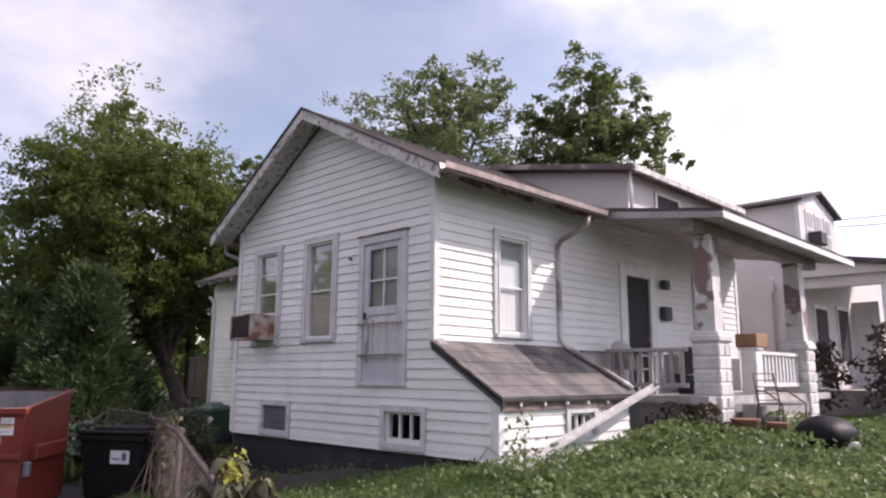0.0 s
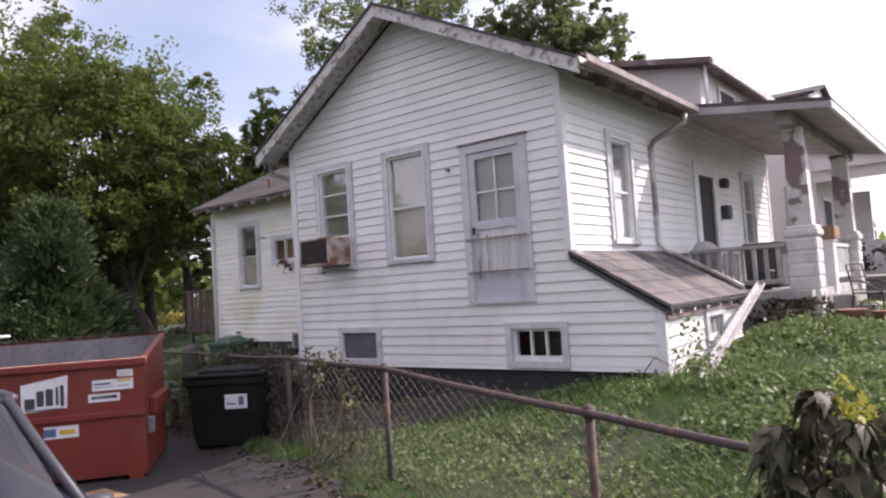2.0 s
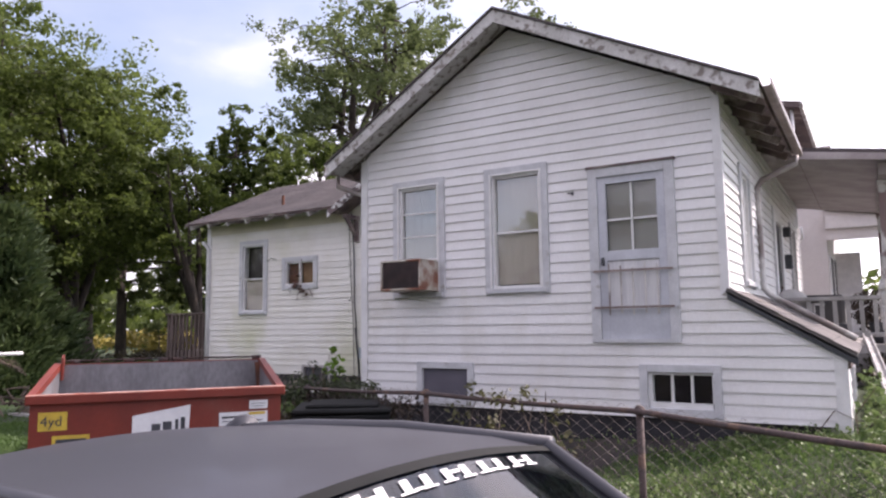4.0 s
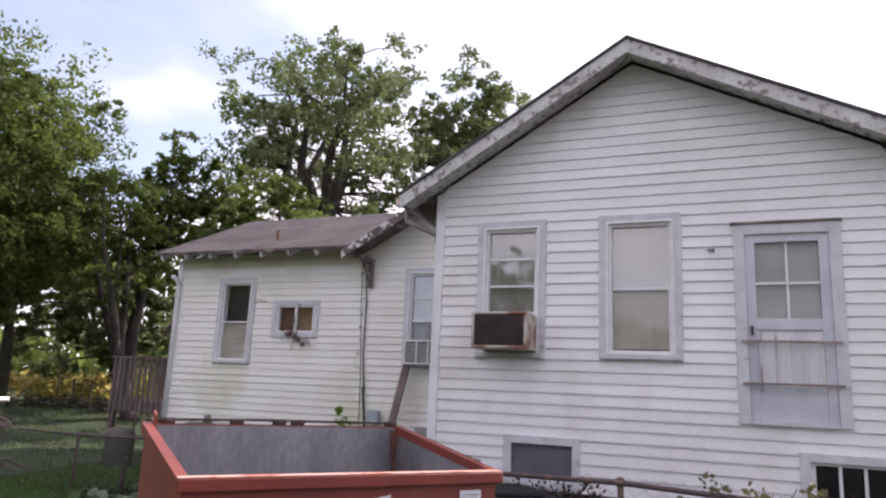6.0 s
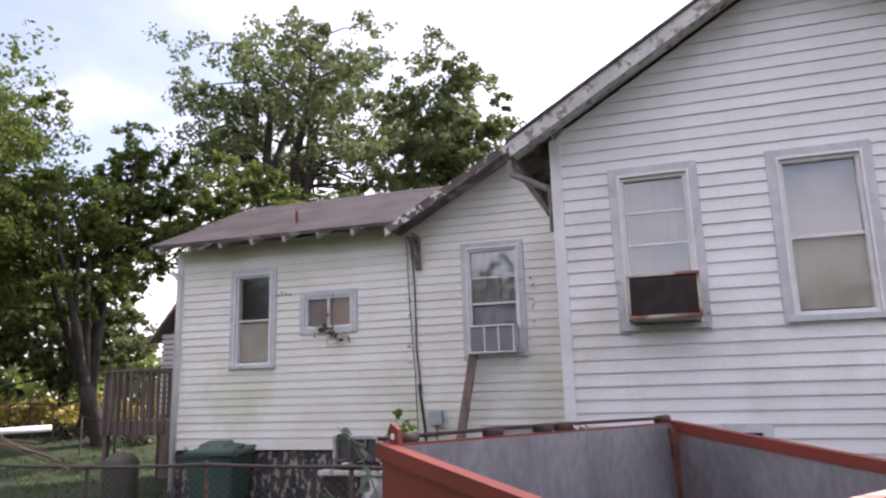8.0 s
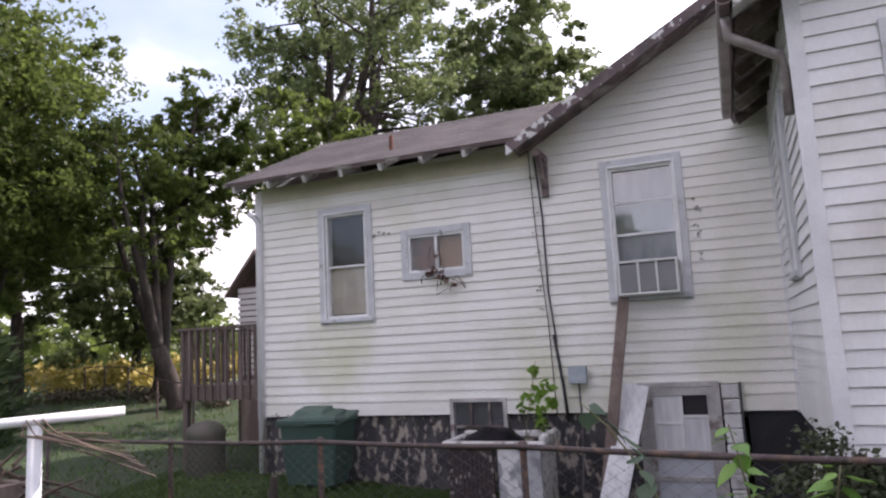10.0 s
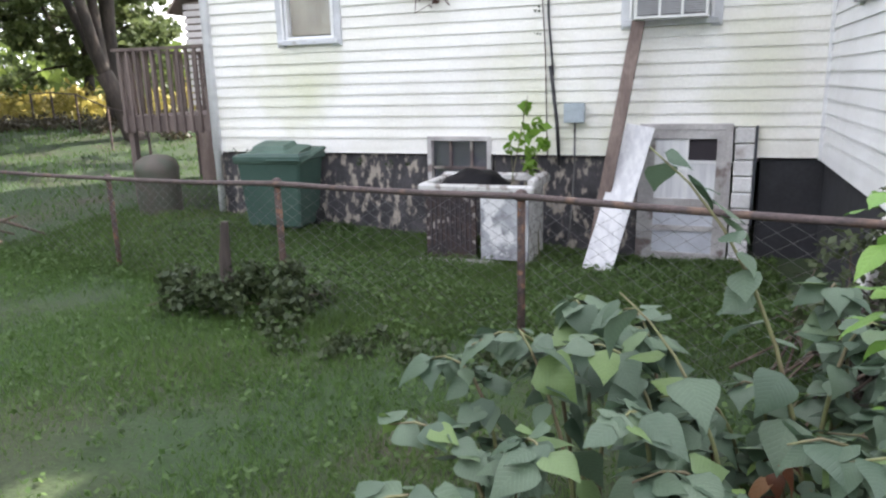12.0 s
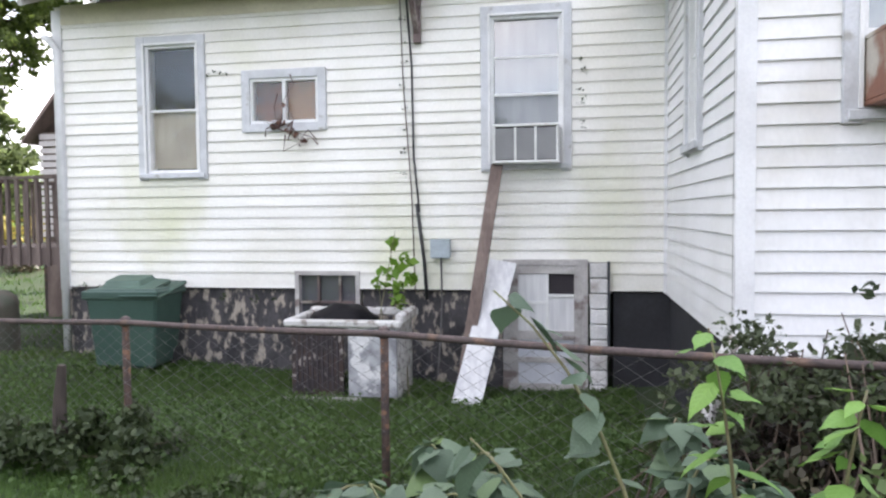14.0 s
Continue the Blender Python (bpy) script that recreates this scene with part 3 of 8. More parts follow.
def roof_z(x):
    return RZ - (SL * (RX - x) if x < RX else SR * (x - RX))


def inv(z, right):
    top = RZ - 0.13
    return RX + (top - z) / SR if right else RX - (top - z) / SL


def gable_lim(z):
    left = max(-11.55, inv(z, False))
    right = min(-6.44, inv(z, True))
    if z < 2.2:
        right = min(-5.34, -6.44 + (2.2 - z) / 0.589)
    return left, max(left, right)


H_W1, H_W2, H_D = (-10.98, -10.105, 2.245, 3.96), (-9.465, -8.545, 2.255, 3.965), (-8.0, -6.95, 1.635, 3.78)
H_B1, H_B2 = (-10.58, -9.68, 0.80, 1.37), (-7.45, -6.54, 0.80, 1.385)
shrink = lambda h, d=0.03: (h[0] + d, h[1] - d, h[2] + d, h[3] - d)
sided_wall("wall_south", GAB, 0.775, 5.87, gable_lim, [shrink(h) for h in (H_W1, H_W2, H_D)] + [(H_B1[0] + 0.03, H_B1[1] - 0.03, 0.79, H_B1[3] - 0.03), (H_B2[0] + 0.03, H_B2[1] - 0.03, 0.79, H_B2[3] - 0.03)],
           M["siding"], "gable wall clad in white lapped siding", 2.258, 0.129)
R1, R2, R3 = (-17.78, -16.88, 2.175, 3.912), (-16.415, -15.365, 2.72, 3.45), (-13.555, -12.555, 2.195, 4.02)
RB, RD = (-15.80, -15.00, 0.50, 1.07), (-13.32, -12.14, -0.32, 1.20)


def rear_lim(z):
    left = -18.9 if z < 4.40 else -14.42 + (z - 4.40) / 0.555
    return left, -11.53


sided_wall("wall_west", REAR, 0.86, 5.72, rear_lim, [shrink(h) for h in (R1, R2, R3)] + [(RB[0] + .02, RB[1] - .02, 0.83, RB[3] - .02), (RD[0] + .02, RD[1] - .02, 0.83, RD[3] - .02)],
           M["siding_old"], "weathered white siding wall with green algae stains", 1.447, 0.1315)
FW, FD, FW2 = (7.86, 8.73, 2.30, 3.91), (11.29, 12.57, 1.50, 3.82), (14.15, 15.1, 2.3, 3.9)
sided_wall("wall_front", FRONT, 2.2, 4.55, lambda z: (6.69, 16.4), [shrink(h) for h in (FW, FD, FW2)], M["siding"], "front wall clad in white lapped siding", 2.449, 0.1275)
SW = (-8.72, -7.95, 2.22, 3.95)
sided_wall("wall_side", SIDE, 0.84, 4.5, lambda z: (-9.985, -6.69), [shrink(SW)], M["siding"], "narrow return wall clad in white siding", 1.447, 0.1315)
sided_wall("wall_lean", pose(-5.35, 0, 0, 0, 0, 90), 0.66, 1.50, lambda z: (6.69, 9.6), [(8.03, 8.73, 0.93, 1.38)], M["siding"], "low sunlit siding wall of the cellar entry")


def plain(name, rows, material, label, category="wall"):
    return tagged(part(name, boxes(*rows), material), label, category, kind="structure")


# foundations and hidden sides that close the house
plain("wall_base_1", [(-11.5, -5.4, 6.73, 6.95, -0.3, 0.80)], M["tar"], "dark tarred foundation under the gable wall")
plain("wall_base_2", [(-11.50, -11.3, 6.95, 10.1, -0.6, 0.84), (-12.1, -11.5, 10.02, 10.2, -0.6, 0.84)], M["tar"], "dark tarred foundation in the shaded corner")
plain("wall_base_3", [(-18.86, -15.82, 10.03, 10.2, -0.6, 0.84), (-14.98, -13.34, 10.03, 10.2, -0.6, 0.84), (-15.82, -14.98, 10.03, 10.2, -0.6, 0.49)], M["stone"], "mottled foundation with flaking paint")
plain("wall_back_1", [(-18.9, -18.74, 10.15, 15.6, -0.6, 4.4), (-18.9, -6.5, 15.6, 15.76, -0.6, 4.4), (-6.6, -6.5, 10.2, 15.6, 0.3, 2.2), (-5.5, -5.38, 6.9, 9.5, 0.2, 0.66)], M["nbside"], "plain rear walls of the house")
plain("floor", [(-18.7, -6.6, 10.2, 15.6, 1.2, 1.3), (-11.3, -6.6, 6.9, 10.2, 1.42, 1.5)], M["wood"], "boarded floor inside the house", "floor")
plain("ceiling", [(-18.7, -6.6, 10.2, 15.6, 4.3, 4.36), (-11.35, -6.62, 6.87, 10.2, 4.3, 4.36)], M["dark"], "plain ceiling inside the house", "ceiling")
plain("partition", [(-11.3, -6.7, 8.4, 8.5, 1.5, 4.3), (-18.7, -11.6, 11.8, 11.9, 1.3, 4.3), (-8.2, -8.1, 8.5, 15.5, 1.5, 4.3)], M["dark"], "dark inner partition wall")
# unseen dark sheets added so the small panes look into darkness
plain("wall_cellar_lining", [(-8.2, -6.0, 7.2, 7.28, 0.3, 1.5), (-6.08, -6.0, 6.9, 9.5, 0.3, 1.5), (-16.9, -15.0, 10.5, 10.56, 2.5, 3.6), (-11.3, -6.9, 8.3, 8.4, -0.5, 1.4), (-15.9, -14.9, 10.7, 10.8, -0.5, 1.2)], M["dark"], "dark sheets added behind the small windows as unlit rooms")
# corner boards
for nm, m, x0, x1, za, zb in (("trim_1", GAB, -11.575, -11.46, 0.80, 4.36), ("trim_2", GAB, -6.50, -6.41, 2.17, 4.46), ("trim_3", GAB, -5.44, -5.325, 0.72, 1.52),
                              ("trim_4", FRONT, 6.665, 6.75, 2.2, 4.40), ("trim_5", REAR, -18.93, -18.80, 0.82, 4.30), ("trim_6", pose(-5.35, 0, 0, 0, 0, 90), 6.665, 6.76, 0.70, 1.48),
                              ("trim_7", SIDE, -6.78, -6.665, 0.84, 4.36), ("trim_8", REAR, -11.575, -11.53, 0.84, 4.9), ("trim_9", FRONT, 16.3, 16.42, 1.5, 4.4)):
    o = part(nm, boxes((x0, x1, -0.032, -0.002, za, zb)), M["trim"])
    o.matrix_world = m
    tagged(o, "white painted corner board", "trim", kind="structure")


# ---- roofs ----
def slope(name, corners, thick, material, label, parent=None):
    """A roof slab on four corners in order, with its thickness below."""
    bm = bmesh.new()
    c = [Vector(p) for p in corners]
    n = (c[1] - c[0]).cross(c[3] - c[0]).normalized()
    n = n if n.z > 0 else -n
    top = [bm.verts.new(p) for p in c]
    low = [bm.verts.new(p - n * thick) for p in c]
    bm.faces.new(top)
    bm.faces.new(low[::-1])
    for i in range(4):
        bm.faces.new((top[i], low[i], low[(i + 1) % 4], top[(i + 1) % 4]))
    bmesh.ops.recalc_face_normals(bm, faces=bm.faces)
    o = part(name, bm, material, parent)
    if parent is None:
        tagged(o, label, "roof", kind="structure")
    return o


def courses(roof, e0, e1, r0, r1, step=0.16, lift=0.004):
    """Shingle courses laid on a slope from its eave e0-e1 up to its ridge r0-r1."""
    e0, e1, r0, r1 = (Vector(p) for p in (e0, e1, r0, r1))
    n = (e1 - e0).cross(r0 - e0).normalized()
    n = n if n.z > 0 else -n
    k = max(2, int((r0 - e0).length / step))
    for i in range(k):
        bm = bmesh.new()
        a, b = i / k, min(1.0, (i + 1.25) / k)
        pts = [e0.lerp(r0, a), e1.lerp(r1, a), e1.lerp(r1, b), e0.lerp(r0, b)]
        lo = [bm.verts.new(p + n * 0.002) for p in pts]
        hi = [bm.verts.new(p + n * (lift + (0.008 if j < 2 else 0.002))) for j, p in enumerate(pts)]
        bm.faces.new(hi)
        for j in range(4):
            bm.faces.new((lo[j], lo[(j + 1) % 4], hi[(j + 1) % 4], hi[j]))
        bmesh.ops.recalc_face_normals(bm, faces=bm.faces)
        part("shingle_course", bm, M["shingle"], roof)


YF, YB = 6.28, 11.2
xl, xr = -11.93, -5.93
rl, rr, rt0, rt1 = (xl, YF, roof_z(xl)), (xr, YF, roof_z(xr)), (RX, YF, RZ), (RX, YB, RZ)
roof_l = slope("roof_1", ((xl, YF, roof_z(xl)), (RX, YF, RZ), (RX, YB, RZ), (xl, 9.9, roof_z(xl))), 0.05, M["soffit"], "dark shingled roof slope over the gable wing")
roof_r = slope("roof_2", ((RX, YF, RZ), (xr, YF, roof_z(xr)), (xr, 10.2, roof_z(xr)), (RX, YB, RZ)), 0.05, M["soffit"], "brown shingled roof slope along the front eave")
courses(roof_r, (xr, YF, roof_z(xr)), (xr, 10.2, roof_z(xr)), (RX, YF, RZ), (RX, YB, RZ))
courses(roof_l, (xl, YF, roof_z(xl)), (xl, 9.9, roof_z(xl)), (RX, YF, RZ), (RX, YB, RZ))
zm = lambda x: MZ - (ML * (MX - x) if x < MX else MR * (x - MX))
slope("roof_3", ((-14.62, 9.42, zm(-14.62)), (MX, 9.42, MZ), (MX, 16.4, MZ), (-14.62, 16.4, zm(-14.62))), 0.06, M["soffit"], "main roof slope with peeling rake board")
roof_m2 = slope("roof_4", ((MX, 9.9, MZ), (-5.9, 9.98, zm(-5.9)), (-5.9, 16.6, zm(-5.9)), (MX, 16.4, MZ)), 0.06, M["soffit"], "main roof slope toward the street")
courses(roof_m2, (-5.9, 9.98, zm(-5.9)), (-5.9, 16.6, zm(-5.9)), (MX, 9.98, MZ), (MX, 16.6, MZ))
roof_w = slope("roof_5", ((-19.12, 9.42, 4.37), (-14.4, 9.42, 4.37), (-14.4, 12.5, 5.80), (-19.12, 12.5, 5.80)), 0.05, M["soffit"], "dark brown roof of the rear wing")
courses(roof_w, (-19.12, 9.42, 4.37), (-14.4, 9.42, 4.37), (-19.12, 12.5, 5.80), (-14.4, 12.5, 5.80), step=0.15)
slope("roof_6", ((-19.12, 12.5, 5.80), (-14.0, 12.5, 5.80), (-14.0, 15.9, 4.3), (-19.12, 15.9, 4.3)), 0.06, M["shingle"], "back slope of the rear wing roof")
gw = bmesh.new()
prism(gw, ((10.1, 4.3), (15.6, 4.3), (12.5, 5.68)), lambda u, v, w: (w, u, v), -18.9, -18.75)
tagged(part("wall_wing_end", gw, M["siding_old"]), "white gable end of the rear wing", "wall", kind="structure")
gw = bmesh.new()
prism(gw, ((-14.3, 4.2), (-6.5, 4.2), (MX, 6.3)), lambda u, v, w: (u, w, v), 16.2, 16.35)
tagged(part("wall_far_end", gw, M["siding"]), "far gable end of the house", "wall", kind="structure")


def rake(name, a, b, y, deep, material, label, thick=0.035):
    """A rake board from a to b (x, z) in the plane y, hanging down."""
    bm = bmesh.new()
    prism(bm, ((a[0], a[1]), (b[0], b[1]), (b[0], b[1] - deep), (a[0], a[1] - deep)), lambda u, v, w: (u, w, v), y - thick, y)
    bmesh.ops.recalc_face_normals(bm, faces=bm.faces)
    tagged(part(name, bm, material), label, "trim", kind="structure")


rake("trim_rake_1", (xl, roof_z(xl) - 0.012), (RX, RZ - 0.012), YF, 0.17, M["peel"], "rake board with flaking white paint")
rake("trim_rake_2", (RX, RZ - 0.012), (xr, roof_z(xr) - 0.012), YF, 0.17, M["peel"], "rake board with flaking white paint")
rake("trim_rake_3", (-14.62, zm(-14.62) - 0.01), (-11.6, zm(-11.6) - 0.01), 9.42, 0.15, M["peel_dark"], "dark rake board with scraps of paint")
rake("trim_edge_1", (xl, roof_z(xl) + 0.024), (RX, RZ + 0.024), YF - 0.002, 0.032, M["shingle"], "dark shingle edge along the rake", 0.06)
rake("trim_edge_2", (RX, RZ + 0.024), (xr, roof_z(xr) + 0.024), YF - 0.002, 0.032, M["shingle"], "dark shingle edge along the rake", 0.06)
# soffit boards of the front gable overhang
for nm, a, b in (("trim_soffit_1", xl, RX), ("trim_soffit_2", RX, xr)):
    bm = bmesh.new()
    za, zb = roof_z(a) - 0.075, roof_z(b) - 0.075
    prism(bm, ((a, za), (b, zb), (b, zb - 0.02), (a, za - 0.02)), lambda u, v, w: (u, w, v), YF + 0.01, 6.66)
    bmesh.ops.recalc_face_normals(bm, faces=bm.faces)
    tagged(part(nm, bm, M["peel"]), "dirty painted soffit under the rake", "trim", kind="structure")
# rafter tails of the rear wing and of the left eave
for x in np.linspace(-18.95, -14.6, 8):
    bm = boxes((-0.025, 0.025, 0, 0.62, -0.10, 0.0))
    o = part("rafter_tail", bm, M["peel"], None)
    o.matrix_world = pose(float(x), 9.44, 4.325, 24.9, 0, 0)
    tagged(o, "exposed rafter tail with flaking white paint", "rafter", "rafter tails under the rear eave")
for y in np.linspace(6.9, 9.6, 6):
    bm = boxes((0, 0.5, -0.025, 0.025, -0.10, 0.0))
    o = part("rafter_tail", bm, M["soffit"], None)
    o.matrix_world = pose(xl + 0.02, float(y), roof_z(xl) - 0.05, 0, -31.2, 0)
    tagged(o, "dark rafter tail under the eave", "rafter", "rafter tails under the side eave")
for y in np.linspace(6.6, 9.9, 7):
    bm = boxes((0, 0.52, -0.025, 0.025, -0.10, 0.0))
    o = part("rafter_tail", bm, M["soffit"], None)
    o.matrix_world = pose(-6.44, float(y), roof_z(-6.44) - 0.07, 0, 26.9, 0)
    tagged(o, "dark rafter tail under the front eave", "rafter", "rafter tails under the front eave")
# frieze below the rear eave
plain("trim_frieze", [(-18.8, -14.5, 9.955, 9.975, 4.12, 4.36)], surf("yellowed_frieze", (0.66, 0.62, 0.48), (0.58, 0.54, 0.42), rough=0.6, scale=2, bump=0.05), "yellowed frieze board under the eave", "trim")
# bracket under the rake end
bm = bmesh.new()
box(bm, -14.32, -14.22, 9.52, 9.97, 4.12, 4.2)
box(bm, -14.31, -14.23, 9.89, 9.97, 3.66, 4.12)
prism(bm, ((9.56, 4.12), (9.66, 4.12), (9.90, 3.86), (9.90, 3.74)), lambda u, v, w: (w, u, v), -14.30, -14.24)
bmesh.ops.recalc_face_normals(bm, faces=bm.faces)
br = part("eave_bracket", bm, M["soffit"])
tagged(br, "weathered wooden bracket under the rake", "bracket")
vp = bmesh.new()
tube(vp, ((-16.6, 10.15, 4.66), (-16.6, 10.15, 4.93)), 0.035)
tagged(part("roof_vent_pipe", vp, M["rust"]), "short rusty vent pipe on the roof", "vent pipe")
# gutters and downspouts
def gutter(name, a, b, label):
    bm = bmesh.new()
    a, b = Vector(a), Vector(b)
    d = (b - a).normalized()
    s = d.cross(Vector((0, 0, 1)))
    prof = [(-0.06, 0.0), (-0.06, -0.08), (-0.04, -0.1), (0.03, -0.1), (0.055, -0.05), (0.065, 0.0), (0.055, 0.0), (0.045, -0.045), (0.025, -0.09), (-0.035, -0.09), (-0.05, -0.07), (-0.05, 0)]
    va = [bm.verts.new(a + s * u + Vector((0, 0, v))) for u, v in prof]
    vb = [bm.verts.new(b + s * u + Vector((0, 0, v))) for u, v in prof]
    for i in range(len(prof)):
        j = (i + 1) % len(prof)
        bm.faces.new((va[i], vb[i], vb[j], va[j]))
    bm.faces.new(va[::-1])
    bm.faces.new(vb)
    return tagged(part(name, bm, M["metal_gutter"]), label, "gutter")


gutter("gutter", (-5.87, 10.0, roof_z(xr) + 0.02), (-5.87, 6.26, roof_z(xr) + 0.02), "dull metal gutter along the front eave")
gutter("gutter", (-11.98, 6.35, roof_z(xl) + 0.0), (-11.98, 9.4, roof_z(xl) + 0.0), "dull metal gutter along the side eave")


def pipe(name, pts, r, material, label, category="downspout", seg=8):
    bm = bmesh.new()
    tube(bm, pts, r, seg)
    return tagged(part(name, bm, material, smooth=True), label, category)


pipe("downspout", [(-5.87, 9.5, 4.25), (-5.87, 9.5, 4.14), (-6.33, 9.42, 3.93), (-6.40, 9.42, 3.82), (-6.40, 9.44, 2.36), (-6.30, 9.46, 2.24), (-5.28, 9.62, 1.62)], 0.045, M["downspout"], "patchy white and rust downspout on the front wall")
pipe("downspout", [(-11.98, 6.6, 4.18), (-11.98, 6.6, 4.02), (-11.62, 6.78, 3.86), (-11.60, 6.82, 3.75), (-11.60, 6.82, 3.4)], 0.04, M["downspout"], "short grey downspout at the wall corner")
pipe("downspout", [(-18.98, 9.86, 3.97), (-18.90, 9.88, 3.92), (-18.84, 9.92, 3.80), (-18.84, 9.92, 0.05)], 0.045, M["trim"], "white downspout at the rear corner")


# ---- windows ----
def window(name, m, h, label, shade="shade", split=0.5, bars=0, case=0.11, dark_low=False, depth=0.07, lower_only=False, inner=True, upper_dark=False, sill=True, cas="casing"):
    x0, x1, z0, z1 = h
    w = thing(name, m @ pose(x0, 0, z0), label, "window", kind="structure")
    W, Hh = x1 - x0, z1 - z0
    c = case
    part("casing", boxes((0, c, -0.045, 0.0, 0, Hh), bev=0.004), M[cas], w)
    part("casing", boxes((W - c, W, -0.045, 0.0, 0, Hh), bev=0.004), M[cas], w)
    part("casing", boxes((c, W - c, -0.043, 0.0, Hh - c, Hh), bev=0.004), M[cas], w)
    part("inner_trim", boxes((c - 0.028, c, -0.058, -0.0455, c * 0.8, Hh - c + 0.028), (W - c, W - c + 0.028, -0.058, -0.0455, c * 0.8, Hh - c + 0.028), (c, W - c, -0.058, -0.0435, Hh - c, Hh - c + 0.028), bev=0.003), M["sash"], w)
    if sill:
        part("window_sill", boxes((c * 0.2, W - c * 0.2, -0.075, 0.0, 0.02, c * 0.75), bev=0.006), M[cas], w)
    a, b, lo, hi = c, W - c, c * 0.8, Hh - c
    f = 0.035
    part("window_frame", boxes((a - 0.005, a + f, -0.018, 0.12, lo, hi), (b - f, b + 0.005, -0.018, 0.12, lo, hi), (a + f, b - f, -0.018, 0.12, hi - f, hi + 0.004), (a + f, b - f, -0.022, 0.12, lo - 0.01, lo + f), bev=0.003), M["sash"], w)
    a, b, lo, hi = a + f, b - f, lo + f, hi - f
    mid = lo + (hi - lo) * split
    s = 0.028
    rows = [(a, b, 0.010, 0.045, mid - s / 2, mid + s / 2)]
    part("meeting_rail", boxes(*rows, bev=0.003), M["sash"], w)
    for k in range(bars):
        zz = mid + (hi - mid) * (k + 1) / (bars + 1)
        part("muntin", boxes((a, b, 0.014, 0.036, zz - 0.011, zz + 0.011)), M["sash"], w)
    for zz0, zz1, yy, gm in ((mid, hi, 0.03, "glass" if upper_dark else "skyglass"), (lo, mid, 0.04, "glass")):
        g = part("pane", boxes((a, b, yy, yy + 0.004, zz0, zz1)), M[gm], w)
        g.visible_shadow = False
    # added dark sheet close behind the glass in place of room gloom
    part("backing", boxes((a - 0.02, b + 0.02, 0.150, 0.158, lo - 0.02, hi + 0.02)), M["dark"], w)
    if shade:
        bm = bmesh.new()
        n = 16
        zt, zb = (hi, lo + 0.02) if not upper_dark else (mid, lo + 0.02)
        vs = [[bm.verts.new((a + (b - a) * i / n, depth + 0.006 * math.sin(i * 1.9 + j), zt + (zb - zt) * j / 3)) for j in range(4)] for i in range(n + 1)]
        for i in range(n):
            for j in range(3):
                bm.faces.new((vs[i][j], vs[i + 1][j], vs[i + 1][j + 1], vs[i][j + 1]))
        part("window_shade", bm, M[shade], w, "drawn pale shade behind the glass", smooth=True)
    return w


window("window_1", GAB, H_W1, "double-hung window with grey casing and window air conditioner", "shade_dim", 0.30, bars=2)
window("window_2", GAB, H_W2, "double-hung window with beige shade drawn down", "shade", 0.49)
window("window_3", REAR, R1, "narrow double-hung window with half-drawn shade", "shade", 0.49, upper_dark=True, cas="casing")
window("window_4", REAR, R3, "double-hung window with grey curtain and air conditioner", "shade_grey", 0.47, bars=1, cas="casing")
window("window_5", FRONT, FW, "sunlit front window with pale blind", "curtain", 0.48)
window("window_6", FRONT, FW2, "porch window in deep shade", None, 0.5)
window("window_7", SIDE, SW, "narrow window in the return wall", "curtain", 0.5)
w8 = thing("window_8", REAR @ pose(R2[0], 0, R2[2]), "small sliding bathroom window with brown dry vine", "window", kind="structure")
W, Hh = R2[1] - R2[0], R2[3] - R2[2]
for r in ((0, 0.1, 0, Hh), (W - 0.1, W, 0, Hh)):
    part("casing", boxes((r[0], r[1], -0.045, 0, r[2], r[3]), bev=0.004), M["casing"], w8)
for z_ in (0, Hh - 0.1):
    part("casing", boxes((0.1, W - 0.1, -0.043, 0, z_, z_ + 0.1), bev=0.004), M["casing"], w8)
part("window_frame", boxes((0.1, 0.135, -0.02, 0.1, 0.1, Hh - 0.1), (W - 0.135, W - 0.1, -0.02, 0.1, 0.1, Hh - 0.1), (0.135, W - 0.135, -0.02, 0.1, 0.1, 0.135), (0.135, W - 0.135, -0.02, 0.1, Hh - 0.135, Hh - 0.1), (W / 2 - 0.02, W / 2 + 0.02, -0.02, 0.05, 0.135, Hh - 0.135)), M["sash"], w8)
for a, b in ((0.135, W / 2 - 0.02), (W / 2 + 0.02, W - 0.135)):
    part("pane", boxes((a, b, 0.02, 0.024, 0.135, Hh - 0.135)), M["glass"], w8).visible_shadow = False
part("window_shade", boxes((W / 2 + 0.02, W - 0.135, 0.07, 0.075, 0.135, Hh - 0.135)), M["box"], w8, "brown board behind one pane")
part("window_shade", boxes((0.135, W / 2 - 0.02, 0.07, 0.075, 0.135, Hh - 0.135)), M["rust"], w8, "dark red-brown curtain behind one pane")


